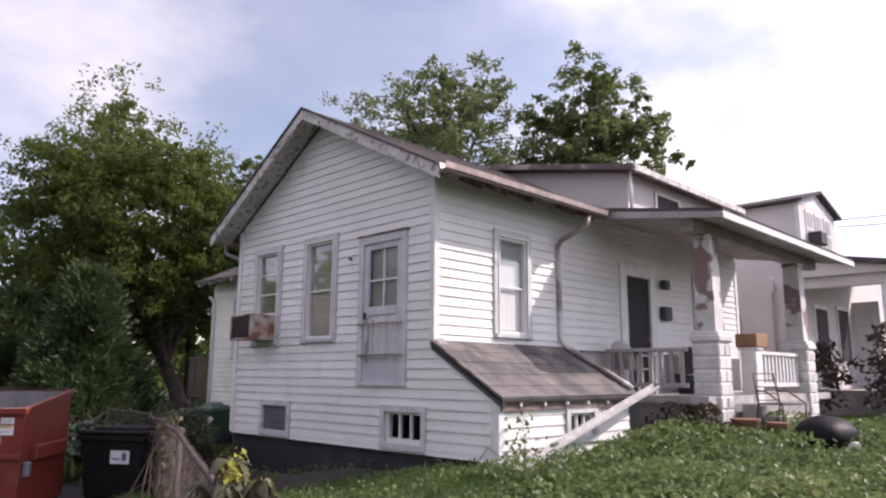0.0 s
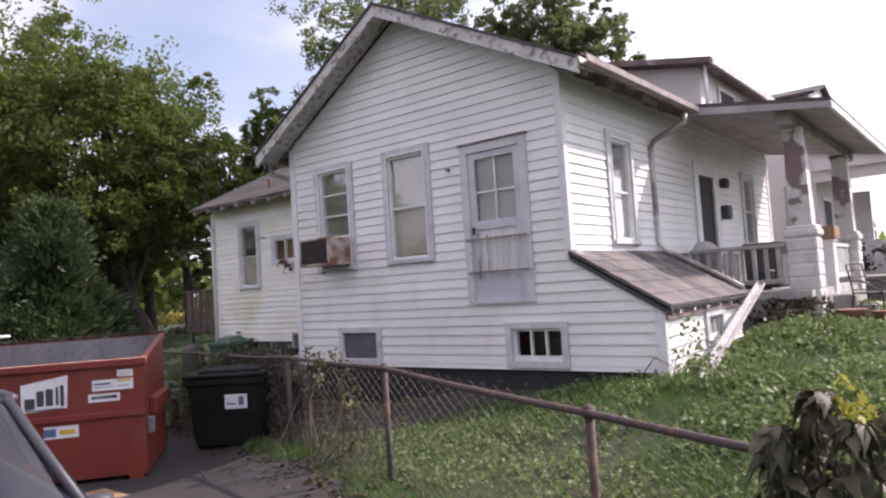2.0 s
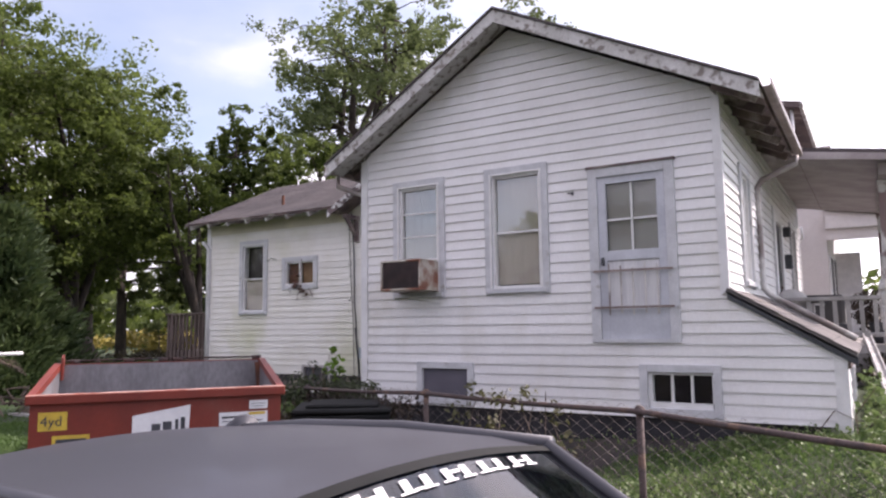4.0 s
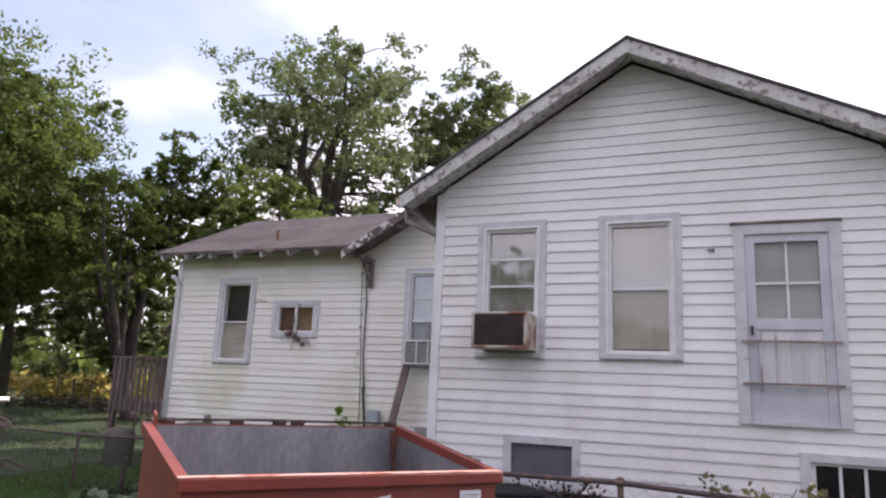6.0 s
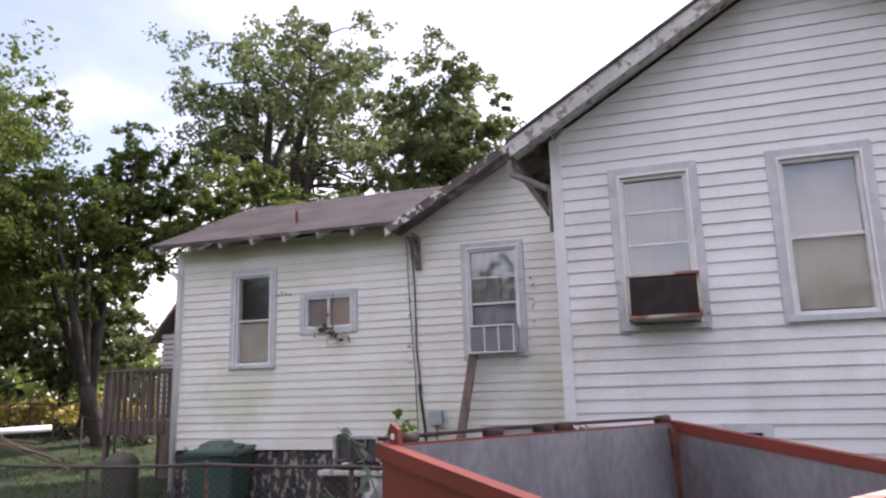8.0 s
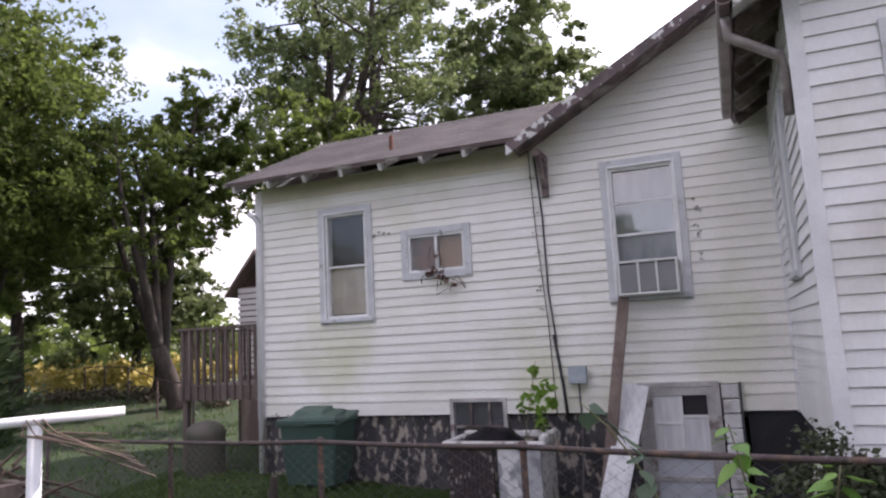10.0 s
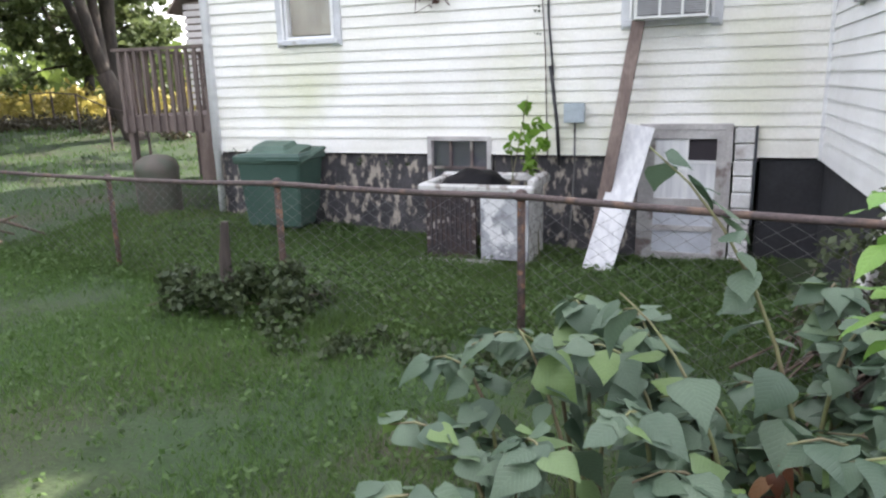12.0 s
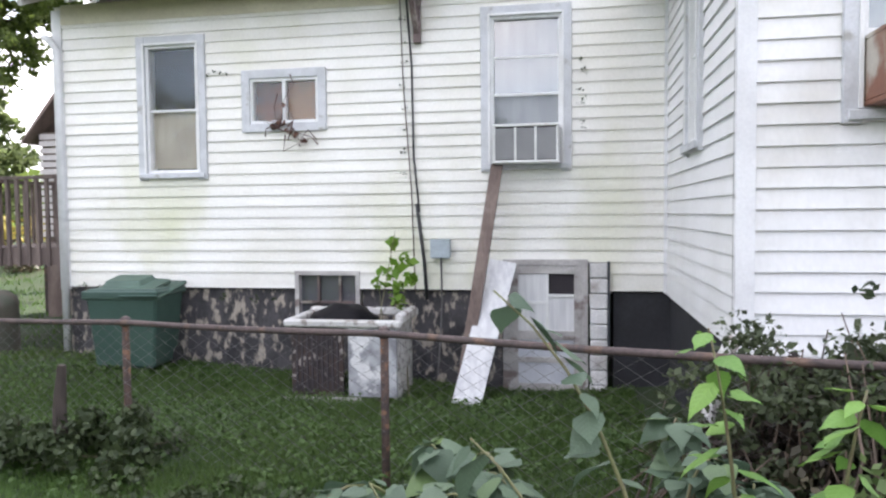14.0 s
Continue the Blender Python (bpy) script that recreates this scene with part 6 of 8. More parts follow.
grid_part("windshield", pane_rows(arc(1.20, 0.20, 0.955, 0.69), [(p[0], p[1], p[2]) for p in roofrow(0.40, 1.384, 0.565)]), M["carglass"], car)
grid_part("rear_window", pane_rows([(-1.78 + 0.12 * s * s, 0.68 * s, 1.005) for s in np.linspace(-1, 1, 9)], roofrow(-1.1, 1.314, 0.555)), M["carglass"], car)
for s in (-1, 1):
    grid_part("side_window", [[(0.98, s * 0.735, 0.955), (0.2, s * 0.755, 0.965), (-0.5, s * 0.755, 0.975), (-1.15, s * 0.75, 0.985)], [(0.42, s * 0.60, 1.325), (0.1, s * 0.615, 1.335), (-0.5, s * 0.62, 1.318), (-0.98, s * 0.60, 1.275)]], M["carglass"], car)
    for nm, pts, r in (("pillar", ((1.03, s * 0.705, 0.935), (0.71, s * 0.642, 1.138), (0.39, s * 0.582, 1.347)), 0.021), ("roof_rail", ((0.40, s * 0.60, 1.345), (-0.2, s * 0.62, 1.346), (-0.7, s * 0.61, 1.318), (-1.08, s * 0.585, 1.275)), 0.026),
                       ("pillar", ((-1.05, s * 0.59, 1.285), (-1.45, s * 0.70, 1.14), (-1.80, s * 0.74, 0.99)), 0.06), ("pillar", ((-0.12, s * 0.765, 0.95), (-0.14, s * 0.63, 1.335)), 0.03)):
        bm = bmesh.new()
        tube(bm, pts, r, 8)
        part(nm, bm, M["carpaint"], car, smooth=True)
    bm = bmesh.new()
    lathe(bm, [(0.02, -0.10), (0.08, -0.09), (0.10, 0.0), (0.085, 0.07), (0.02, 0.085)], 12)
    for v in bm.verts:
        v.co = Vector((v.co.x * 0.7 + 0.78, s * 0.82 + v.co.y * 0.8, 0.87 + v.co.z * 0.7))
    part("mirror", bm, M["carpaint"], car, smooth=True)
    for x in (1.38, -1.32):
        bm = bmesh.new()
        tube(bm, ((x, s * 0.66, 0.31), (x, s * 0.68, 0.31), (x, s * 0.86, 0.31), (x, s * 0.875, 0.31)), [0.27, 0.31, 0.31, 0.27], 24)
        w_ = part("wheel", bm, M["rubber"], car, "black tyre")
        bm = bmesh.new()
        tube(bm, ((x, s * 0.87, 0.31), (x, s * 0.882, 0.31)), [0.2, 0.17], 20)
        part("rim", bm, M["rim"], w_)
    part("headlamp", boxes((1.98, 2.17, s * 0.66 - 0.1, s * 0.66 + 0.1, 0.55, 0.68), bev=0.02), M["lamp"], car)
    part("tail_lamp", boxes((-2.2, -2.06, s * 0.66 - 0.1, s * 0.66 + 0.1, 0.72, 0.88), bev=0.02), M["taillamp"], car)
    st_ = part("seat", boxes((-0.15, 0.35, s * 0.36 - 0.22, s * 0.36 + 0.22, 0.45, 0.60), (-0.25, -0.08, s * 0.36 - 0.22, s * 0.36 + 0.22, 0.55, 1.08), bev=0.05), M["seatcloth"], car)
    part("headrest", boxes((-0.24, -0.13, s * 0.36 - 0.13, s * 0.36 + 0.13, 1.10, 1.26), bev=0.04), M["seatcloth"], st_)
part("dashboard", boxes((0.75, 1.12, -0.70, 0.70, 0.78, 0.93), bev=0.04), M["black"], car)
part("paper", boxes((0.80, 1.05, -0.45, 0.05, 0.935, 0.945)), M["paper"], car, "white paper on the dashboard")
part("floor_pan", boxes((-1.7, 1.2, -0.75, 0.75, 0.25, 0.30)), M["black"], car)


def ws(u, v, off=0.005):
    """A place on the windshield: u from -1 to 1 across, v from 0 at the top down."""
    hw = 0.57 + 0.12 * v
    return Vector((0.40 + 0.80 * v - (0.20 * v) * u * u + off * 0.5, u * hw, 1.384 - 0.045 * u * u * (1 - v) - 0.43 * v - 0.02 * v * u * u + off))


def on_glass(name, u0, u1, v0, v1, mat, label="", slant=0.0, off=0.005, n=4):
    bm = bmesh.new()
    g = [[bm.verts.new(ws(u0 + (u1 - u0) * i / n + slant * (1 - j), v0 + (v1 - v0) * j, off)) for j in (0, 1)] for i in range(n + 1)]
    for i in range(n):
        bm.faces.new((g[i][0], g[i][1], g[i + 1][1], g[i + 1][0]))
    return part(name, bm, M[mat], car, label)


on_glass("top_seal", -0.99, 0.99, -0.01, 0.022, "black", "black rubber seal", 0.0, 0.004, 14)
for u0, u1, v0, v1, k in ((-0.85, -0.825, 0.04, 0.115, 0.0), (-0.615, -0.59, 0.04, 0.115, 0.0), (-0.84, -0.60, 0.112, 0.128, 0.0), (-0.79, -0.75, 0.05, 0.105, 0.015), (-0.69, -0.65, 0.05, 0.105, -0.015), (-0.76, -0.67, 0.075, 0.088, 0.0)):
    on_glass("emblem_bar", u0, u1, v0, v1, "vinylwhite", "", k, 0.003)
for k in range(5):
    a = -0.45 + k * 0.245
    on_glass("letter_bar", a, a + 0.045, 0.04, 0.085, "vinylwhite", "", 0.02, 0.003)
    on_glass("letter_bar", a + 0.115, a + 0.16, 0.04, 0.085, "vinylwhite", "", 0.02, 0.003)
    on_glass("letter_bar", a + 0.045, a + 0.115, (0.058, 0.076, 0.05, 0.076, 0.06)[k], (0.067, 0.085, 0.062, 0.085, 0.068)[k], "vinylwhite", "", 0.01, 0.003)
    on_glass("letter_bar", a - 0.025, a + 0.065, 0.080, 0.087, "vinylwhite", "", 0.0, 0.003)
    on_glass("letter_bar", a + 0.10, a + 0.185, 0.080, 0.087, "vinylwhite", "", 0.0, 0.003)
on_glass("sticker", -0.10, 0.18, 0.15, 0.21, "acgrille", "faded blue-grey sticker", 0.0, -0.012)
for u in (-0.5, 0.25):
    bm = bmesh.new()
    tube(bm, (ws(u, 0.99) + Vector((0.02, 0, 0.01)), ws(u + 0.35, 0.93) + Vector((0.02, 0, 0.012)), ws(u + 0.6, 0.90) + Vector((0.02, 0, 0.012))), 0.008, 5)
    part("wiper", bm, M["black"], car)


# ---- neighbouring house, hedge, wires, debris in the front yard ----
nb = thing("neighbour_house", pose(0, 0, 0), "white two-storey house next door with gabled top floor and porch", "house")
part("wall", boxes((-14.0, -6.0, 19.6, 28.0, 0.4, 4.9)), M["nbside"], nb)
part("upper_storey", boxes((-13.5, -5.96, 19.6, 22.6, 4.9, 6.38)), M["nbside"], nb, "pale upper storey wall")
bm = bmesh.new()
prism(bm, ((19.4, 6.36), (21.1, 6.84), (22.8, 6.36), (22.8, 6.44), (21.1, 6.93), (19.4, 6.44)), lambda u, v, w: (w, u, v), -13.7, -5.80)
bmesh.ops.recalc_face_normals(bm, faces=bm.faces)
part("upper_roof", bm, M["shingle"], nb)
bm = bmesh.new()
prism(bm, ((19.6, 6.38), (22.6, 6.38), (21.1, 6.82)), lambda u, v, w: (w, u, v), -6.1, -5.955)
bmesh.ops.recalc_face_normals(bm, faces=bm.faces)
part("gable", bm, M["trim"], nb)
part("corner_board", boxes((-6.05, -5.94, 19.58, 19.68, 4.9, 6.36)), M["trim"], nb)
for y in (20.35, 21.1, 21.85):
    w_ = part("window", boxes((-5.96, -5.93, y - 0.30, y + 0.30, 5.25, 6.25), bev=0.004), M["trim"], nb)
    part("pane", boxes((-5.93, -5.92, y - 0.22, y + 0.22, 5.32, 5.72), (-5.93, -5.92, y - 0.22, y + 0.22, 5.78, 6.18)), M["acgrille"], w_)
part("air_conditioner", boxes((-5.92, -5.60, 20.1, 20.6, 5.28, 5.62), bev=0.02), M["grille_dark"], nb)
bm = bmesh.new()
prism(bm, ((-6.0, 4.92), (-3.60, 4.52), (-3.60, 4.40), (-6.0, 4.78)), lambda u, v, w: (u, w, v), 19.15, 24.2)
bmesh.ops.recalc_face_normals(bm, faces=bm.faces)
part("porch_roof", bm, M["shingle"], nb)
part("fascia", boxes((-3.62, -3.56, 19.13, 24.22, 4.34, 4.50)), M["trim"], nb)
bm = bmesh.new()
prism(bm, ((-6.0, 4.78), (-3.62, 4.40), (-3.62, 4.30), (-6.0, 4.30)), lambda u, v, w: (u, w, v), 19.28, 19.38)
bmesh.ops.recalc_face_normals(bm, faces=bm.faces)
part("porch_gable", bm, M["nbside"], nb)
part("beam", boxes((-4.2, -3.95, 19.4, 24.0, 4.02, 4.30), (-6.0, -4.2, 19.4, 19.6, 4.02, 4.30)), M["nbside"], nb)
part("porch_floor", boxes((-6.0, -3.9, 19.4, 24.0, 0.9, 1.5)), M["concrete"], nb)
part("porch_end_wall", boxes((-5.3, -4.35, 23.75, 23.95, 1.5, 2.5), (-6.0, -5.3, 23.75, 23.95, 1.5, 4.02)), M["trim"], nb)
for y in (19.55, 23.8):
    c_ = part("column", boxes((-4.26, -3.90, y - 0.18, y + 0.18, 0.7, 2.4), bev=0.02), M["trim"], nb)
    part("shaft", boxes((-4.21, -3.95, y - 0.13, y + 0.13, 2.4, 4.02)), M["trim"], c_)
part("railing", boxes((-4.12, -4.04, 19.75, 23.6, 2.2, 2.28), (-4.12, -4.04, 19.75, 23.6, 1.62, 1.70)), M["trim"], nb)
for y0, y1, z0, z1 in ((20.3, 21.2, 1.5, 3.6), (22.2, 23.1, 2.2, 3.7)):
    w_ = part("window", boxes((-6.0, -5.96, y0 - 0.1, y1 + 0.1, z0, z1 + 0.1)), M["trim"], nb)
    part("pane", boxes((-5.96, -5.945, y0, y1, z0 + 0.05, z1)), M["darkdoor"], w_)
part("window", boxes((-8.1, -7.65, 19.57, 19.6, 2.5, 3.5)), M["acgrille"], nb)
pipe("downspout", [(-6.55, 19.0, 4.35), (-6.55, 19.2, 4.1), (-6.75, 19.52, 3.95), (-6.75, 19.54, 1.0)], 0.045, M["trim"], "white downspout of the house next door")
for k, (z0, z1) in enumerate(((6.35, 8.1), (6.2, 7.6), (5.2, 6.2))):
    bm = bmesh.new()
    pts = []
    for i in range(13):
        u = i / 12
        pts.append((-6.0 + 16 * u, 22.6 + k * 0.3 - 2.0 * u, z0 + (z1 - z0) * u - 0.9 * math.sin(math.pi * u)))
    tube(bm, pts, 0.012, 5)
    tagged(part("overhead_wire", bm, M["wire"]), "thin black overhead cable to the house next door", "cable", "overhead wires")
tagged(part("porch_sofa", boxes((-6.2, -5.5, 12.95, 13.7, 1.5, 2.35), bev=0.05), M["seatcloth"]), "dark old seat on the porch", "seat")
for y, x in ((11.75, -4.95), (12.0, -5.6)):
    p = thing("potted_plant", pose(x, y, 1.5), "dark flower pot with a green plant on the porch", "plant")
    bm = bmesh.new()
    lathe(bm, [(0.13, 0.0), (0.19, 0.3), (0.2, 0.34), (0.17, 0.33)], 14)
    part("pot", bm, M["ink"], p, smooth=True)
bg = bmesh.new()
bmesh.ops.create_icosphere(bg, subdivisions=3, radius=0.34)
for v in bg.verts:
    n_ = noise.noise(v.co * 6.0) * 0.07
    v.co = Vector((v.co.x * 1.1, v.co.y * 1.4, max(-0.12, v.co.z * 0.75))) * (1 + n_)
o = part("rubbish_bag", bg, M["trashbag"], smooth=True)
o.matrix_world = pose(-2.95, 10.4, gz(-2.95, 10.4) + 0.10)
tagged(o, "shiny black rubbish bag on the grass", "bag")
o = part("white_scrap", boxes((-2.66, -2.54, 10.2, 10.42, gz(-2.6, 10.3) - 0.01, gz(-2.6, 10.3) + 0.07), bev=0.01), M["paper"])
tagged(o, "white paper scrap beside the rubbish bag", "paper")
for x, y, s in ((-4.12, 10.75, 0.21), (-3.75, 10.95, 0.16)):
    bm = bmesh.new()
    lathe(bm, [(s * 0.7, 0.0), (s * 0.95, s * 1.2), (s, s * 1.3), (s * 0.85, s * 1.28)], 14)
    o = part("clay_pot", bm, surf("clay_pot_" + str(int(s * 100)), (0.27, 0.13, 0.085), (0.18, 0.09, 0.06), rough=0.85, scale=6, bump=0.2), smooth=True)
    o.matrix_world = pose(x, y, gz(x, y) - 0.02)
    tagged(o, "brown clay pot by the porch steps", "flower pot")


def chair(name, m, label, mat, wire):
    """An armchair: a rounded back, a seat, arms and four legs, moulded or of bent tube."""
    c = thing(name, m, label, "chair")
    if wire:
        for s in (-1, 1):
            bm = bmesh.new()
            tube(bm, ((s * 0.24, -0.22, 0.0), (s * 0.25, -0.24, 0.42), (s * 0.25, 0.05, 0.60), (s * 0.24, 0.24, 0.60)), 0.014, 6)
            part("arm", bm, mat, c, smooth=True)
            bm = bmesh.new()
            tube(bm, ((s * 0.23, 0.28, 0.0), (s * 0.23, 0.20, 0.42), (s * 0.22, 0.28, 0.86)), 0.014, 6)
            part("leg", bm, mat, c, smooth=True)
        for k in range(5):
            bm = bmesh.new()
            tube(bm, ((-0.23, 0.215 + 0.016 * k, 0.46 + 0.1 * k), (0.23, 0.215 + 0.016 * k, 0.46 + 0.1 * k)), 0.009, 6)
            part("back_rod", bm, mat, c)
        part("seat", boxes((-0.23, 0.23, -0.22, 0.20, 0.40, 0.425), bev=0.01), M["seatcloth"], c)
    else:
        bm = bmesh.new()
        rows = []
        for i in range(11):
            a = math.pi * i / 10
            x, up_ = -0.27 * math.cos(a), 0.42 + 0.46 * math.sin(a) ** 0.5
            rows.append([bm.verts.new((x, 0.20 + 0.09 * math.sin(a) + d, z)) for z, d in ((0.42, 0.0), (up_, 0.05), (up_, 0.075), (0.42, 0.03))])
        for a, b in zip(rows, rows[1:]):
            for k in range(4):
                bm.faces.new((a[k], a[(k + 1) % 4], b[(k + 1) % 4], b[k]))
        bmesh.ops.recalc_face_normals(bm, faces=bm.faces)
        part("backrest", bm, mat, c, smooth=True)
        part("seat", boxes((-0.25, 0.25, -0.24, 0.24, 0.40, 0.43), bev=0.012), mat, c)
        for s in (-1, 1):
            part("arm", boxes((s * 0.29 - 0.03, s * 0.29 + 0.03, -0.22, 0.24, 0.62, 0.645), bev=0.01), mat, c)
            for y in (-0.2, 0.2):
                part("leg", boxes((s * 0.27 - 0.025, s * 0.27 + 0.025, y - 0.025, y + 0.025, 0.0, 0.63), bev=0.008), mat, c)
    return c


chair("plastic_chair", pose(-6.08, 11.12, 1.5, 0, 0, 165), "dull white plastic armchair behind the porch railing", M["plastic"], False)
chair("garden_chair", pose(-3.90, 11.55, gz(-3.9, 11.55) + 0.02, 0, 0, 70), "rusty bent-tube garden chair by the porch steps", M["rustpipe"], True)
fg = thing("fallen_gutter", pose(0, 0, 0), "long white fallen gutter leaning on the porch", "gutter")
bm = bmesh.new()
a, b = Vector((-4.86, 6.45, 0.76)), Vector((-5.16, 10.12, 1.62))
d = (b - a).normalized()
s = d.cross(Vector((0, 0, 1))).normalized()
u = s.cross(d)
for p0, p1, q0, q1 in ((-0.055, 0.055, 0.0, 0.012), (-0.055, -0.042, 0.0, 0.07), (0.042, 0.055, 0.0, 0.045)):
    vs = [bm.verts.new(e + s * p + u * q) for e in (a, b) for p, q in ((p0, q0), (p1, q0), (p1, q1), (p0, q1))]
    for f_ in ((0, 1, 5, 4), (1, 2, 6, 5), (2, 3, 7, 6), (3, 0, 4, 7), (3, 2, 1, 0), (4, 5, 6, 7)):
        bm.faces.new([vs[i] for i in f_])
part("channel", bm, M["greygutter"], fg)
lean_board("scrap_board", (-5.35, 6.05, 0.62), (-4.62, 6.9, 0.80), 0.10, 0.03, M["greywood"], "pale broken board lying in the grass")
lean_board("scrap_board", (-4.9, 10.0, 0.95), (-4.6, 10.5, 1.08), 0.1, 0.03, M["trim"], "short white board end by the porch")

# ---- plants ----


def leaf_cloud(centres, radii, per, size, rng, flat=0.75, up=0.4):
    """Kite-shaped leaves scattered round many centres: verts and faces."""
    n = len(centres) * per
    c = np.repeat(centres, per, axis=0)
    r = np.repeat(radii, per)[:, None]
    d = rng.normal(size=(n, 3))
    d /= np.linalg.norm(d, axis=1, keepdims=True)
    pos = c + d * r * (rng.rand(n, 1) ** 0.45) * np.array([1, 1, flat])
    nrm = rng.normal(size=(n, 3)) + np.array([0, 0, up]) + d * 0.5
    nrm /= np.linalg.norm(nrm, axis=1, keepdims=True)
    t = np.cross(nrm, rng.normal(size=(n, 3)))
    t /= np.linalg.norm(t, axis=1, keepdims=True) + 1e-9
    b = np.cross(nrm, t)
    s = size * (0.6 + 0.8 * rng.rand(n, 1))
    v = np.stack([pos - t * s * 0.5, pos + b * s * 0.32 - t * s * 0.05, pos + t * s * 0.55, pos - b * s * 0.32 - t * s * 0.05], 1).reshape(-1, 3)
    f = np.arange(n * 4).reshape(-1, 4)
    return v, f


def clump_cloud(centres, radii, subs, per, size, rng, flat=0.6):
    """A crown of clumps: each centre holds a few small tufts with gaps between them."""
    n = len(centres) * subs
    d = rng.normal(size=(n, 3))
    d /= np.linalg.norm(d, axis=1, keepdims=True)
    r = np.repeat(radii, subs)
    c = np.repeat(centres, subs, axis=0) + d * (r * rng.rand(n) ** 0.5)[:, None] * np.array([1, 1, flat])
    return leaf_cloud(c, r * (0.20 + 0.22 * rng.rand(n)), per, size, rng, 0.7, 0.6)


def tree(name, x, y, h, r, z0, trunk, leafmat, clusters, per, leaf, seed, label, category="tree", lean=(0, 0), squash=(1, 1), leaders=4, fork=None, hollow=0.45, crad=0.24, subs=8, top=1.0):
    """A trunk that forks into leaders, a branch from a leader to each clump, and clumps of small leaves."""
    rng = np.random.RandomState(seed)
    g = gz(x, y) - 0.15
    t = thing(name, pose(x, y, g), label, category)
    H = h - g
    cz, ch = (z0 - g + H) / 2, (H - (z0 - g)) / 2
    d = rng.normal(size=(clusters, 3))
    d /= np.linalg.norm(d, axis=1, keepdims=True)
    u = hollow + (1 - hollow) * rng.rand(clusters, 1) ** 0.6
    bumpy = 0.95 + 0.42 * np.array([[noise.noise(Vector(q) * 2.1 + Vector((seed, 0, 0)))] for q in d])
    c = d * u * bumpy * np.array([r * squash[0], r * squash[1], ch])
    c[:, :2] *= np.where(c[:, 2:] > 0, 1 - (1 - top) * c[:, 2:] / ch, 1.0)
    c += np.array([lean[0], lean[1], cz])
    c[:, 2] = np.maximum(c[:, 2], 0.8)
    fz = fork if fork else max(0.9, cz - ch * 0.7)
    mid = Vector((lean[0] * 0.3 + rng.normal() * 0.08, lean[1] * 0.3 + rng.normal() * 0.08, fz))
    bm = bmesh.new()
    tube(bm, ((0, 0, 0), (mid.x * 0.15, mid.y * 0.15, fz * 0.12), (mid.x * 0.5, mid.y * 0.4, fz * 0.55), mid), [trunk * 1.5, trunk * 1.08, trunk * 0.95, trunk * 0.9], 10)
    part("trunk", bm, M["bark"], t, smooth=True)
    axes = []
    for k in range(leaders):
        a = 2 * math.pi * (k + rng.rand() * 0.6) / leaders
        rad = r * (0.32 + 0.3 * rng.rand()) if k else r * 0.08
        end = Vector((lean[0] + rad * math.cos(a), lean[1] + rad * math.sin(a), cz + ch * (0.78 - 0.5 * (rad / r))))
        w1 = mid.lerp(end, 0.35) + Vector((rng.normal(), rng.normal(), 0)) * r * 0.07 + Vector((math.cos(a), math.sin(a), 0)) * rad * 0.15
        w2 = mid.lerp(end, 0.7) + Vector((rng.normal(), rng.normal(), 0)) * r * 0.06
        axes.append((mid, w1, w2, end, rng.uniform(0.5, 0.72)))
    pts = [(k, j / 8.0) for k in range(leaders) for j in range(1, 9)]

    def along(k, s):
        p = axes[k]
        q = s * 3
        i = min(2, int(q))
        return p[i].lerp(p[i + 1], q - i)

    spots = np.array([along(k, s) for k, s in pts])
    twigs = [[] for k in range(leaders)]
    for q in c:
        dd = np.linalg.norm(spots - q, axis=1) + 0.6 * np.maximum(0, spots[:, 2] - q[2])
        k, s = pts[int(dd.argmin())]
        twigs[k].append((s, Vector(q)))
    for k in range(leaders):
        bm = bmesh.new()
        f0 = axes[k][4] * trunk
        tube(bm, axes[k][:4], [f0, f0 * 0.72, f0 * 0.4, f0 * 0.08], 8, cap=False)
        for s, q in twigs[k]:
            s0 = along(k, s)
            w = s0.lerp(q, 0.5) + Vector((rng.normal() * 0.18, rng.normal() * 0.18, rng.rand() * 0.3))
            f1 = f0 * (0.34 - 0.2 * s)
            tube(bm, (s0, w, q), [f1, f1 * 0.6, f1 * 0.15], 5, cap=False)
        part("limb", bm, M["bark"], t, smooth=True)
    v, f = clump_cloud(c, r * crad * (0.6 + 0.8 * rng.rand(clusters)), subs, per, leaf, rng)
    tagged(raw("crown", v, f, M[leafmat], t), kind="stuff")
    return t


tree("tree", -26.0, 26.3, 19.3, 6.4, 7.4, 0.46, "leafB", 130, 34, 0.18, 11, "tall broad-leaved tree with a forked dark trunk", leaders=6, hollow=0.35, crad=0.215, subs=9, lean=(0.3, 0.4))
tree("tree", -20.8, 34.0, 20.0, 4.3, 9.0, 0.28, "leafB", 150, 34, 0.22, 12, "slender broad-leaved tree with an airy crown", leaders=4, hollow=0.2, crad=0.24)
tree("tree", -31.2, 15.0, 14.8, 6.0, 2.9, 0.34, "leafA", 285, 38, 0.165, 13, "dense dark-green tree with sunlit outer leaves", lean=(-2.2, -1.85), leaders=6, fork=1.9, hollow=0.42, subs=10)
tree("tree", -30.1, 19.5, 12.0, 2.4, 5.2, 0.24, "leafA", 75, 34, 0.17, 14, "dark tree with a narrow pointed crown", lean=(0.95, 0.9), leaders=3, hollow=0.2, top=0.35, crad=0.27)
tree("tree", -36.4, 17.8, 12.5, 4.2, 3.0, 0.30, "leafA", 90, 32, 0.21, 15, "dark broad-leaved tree at the edge of the field", leaders=5)
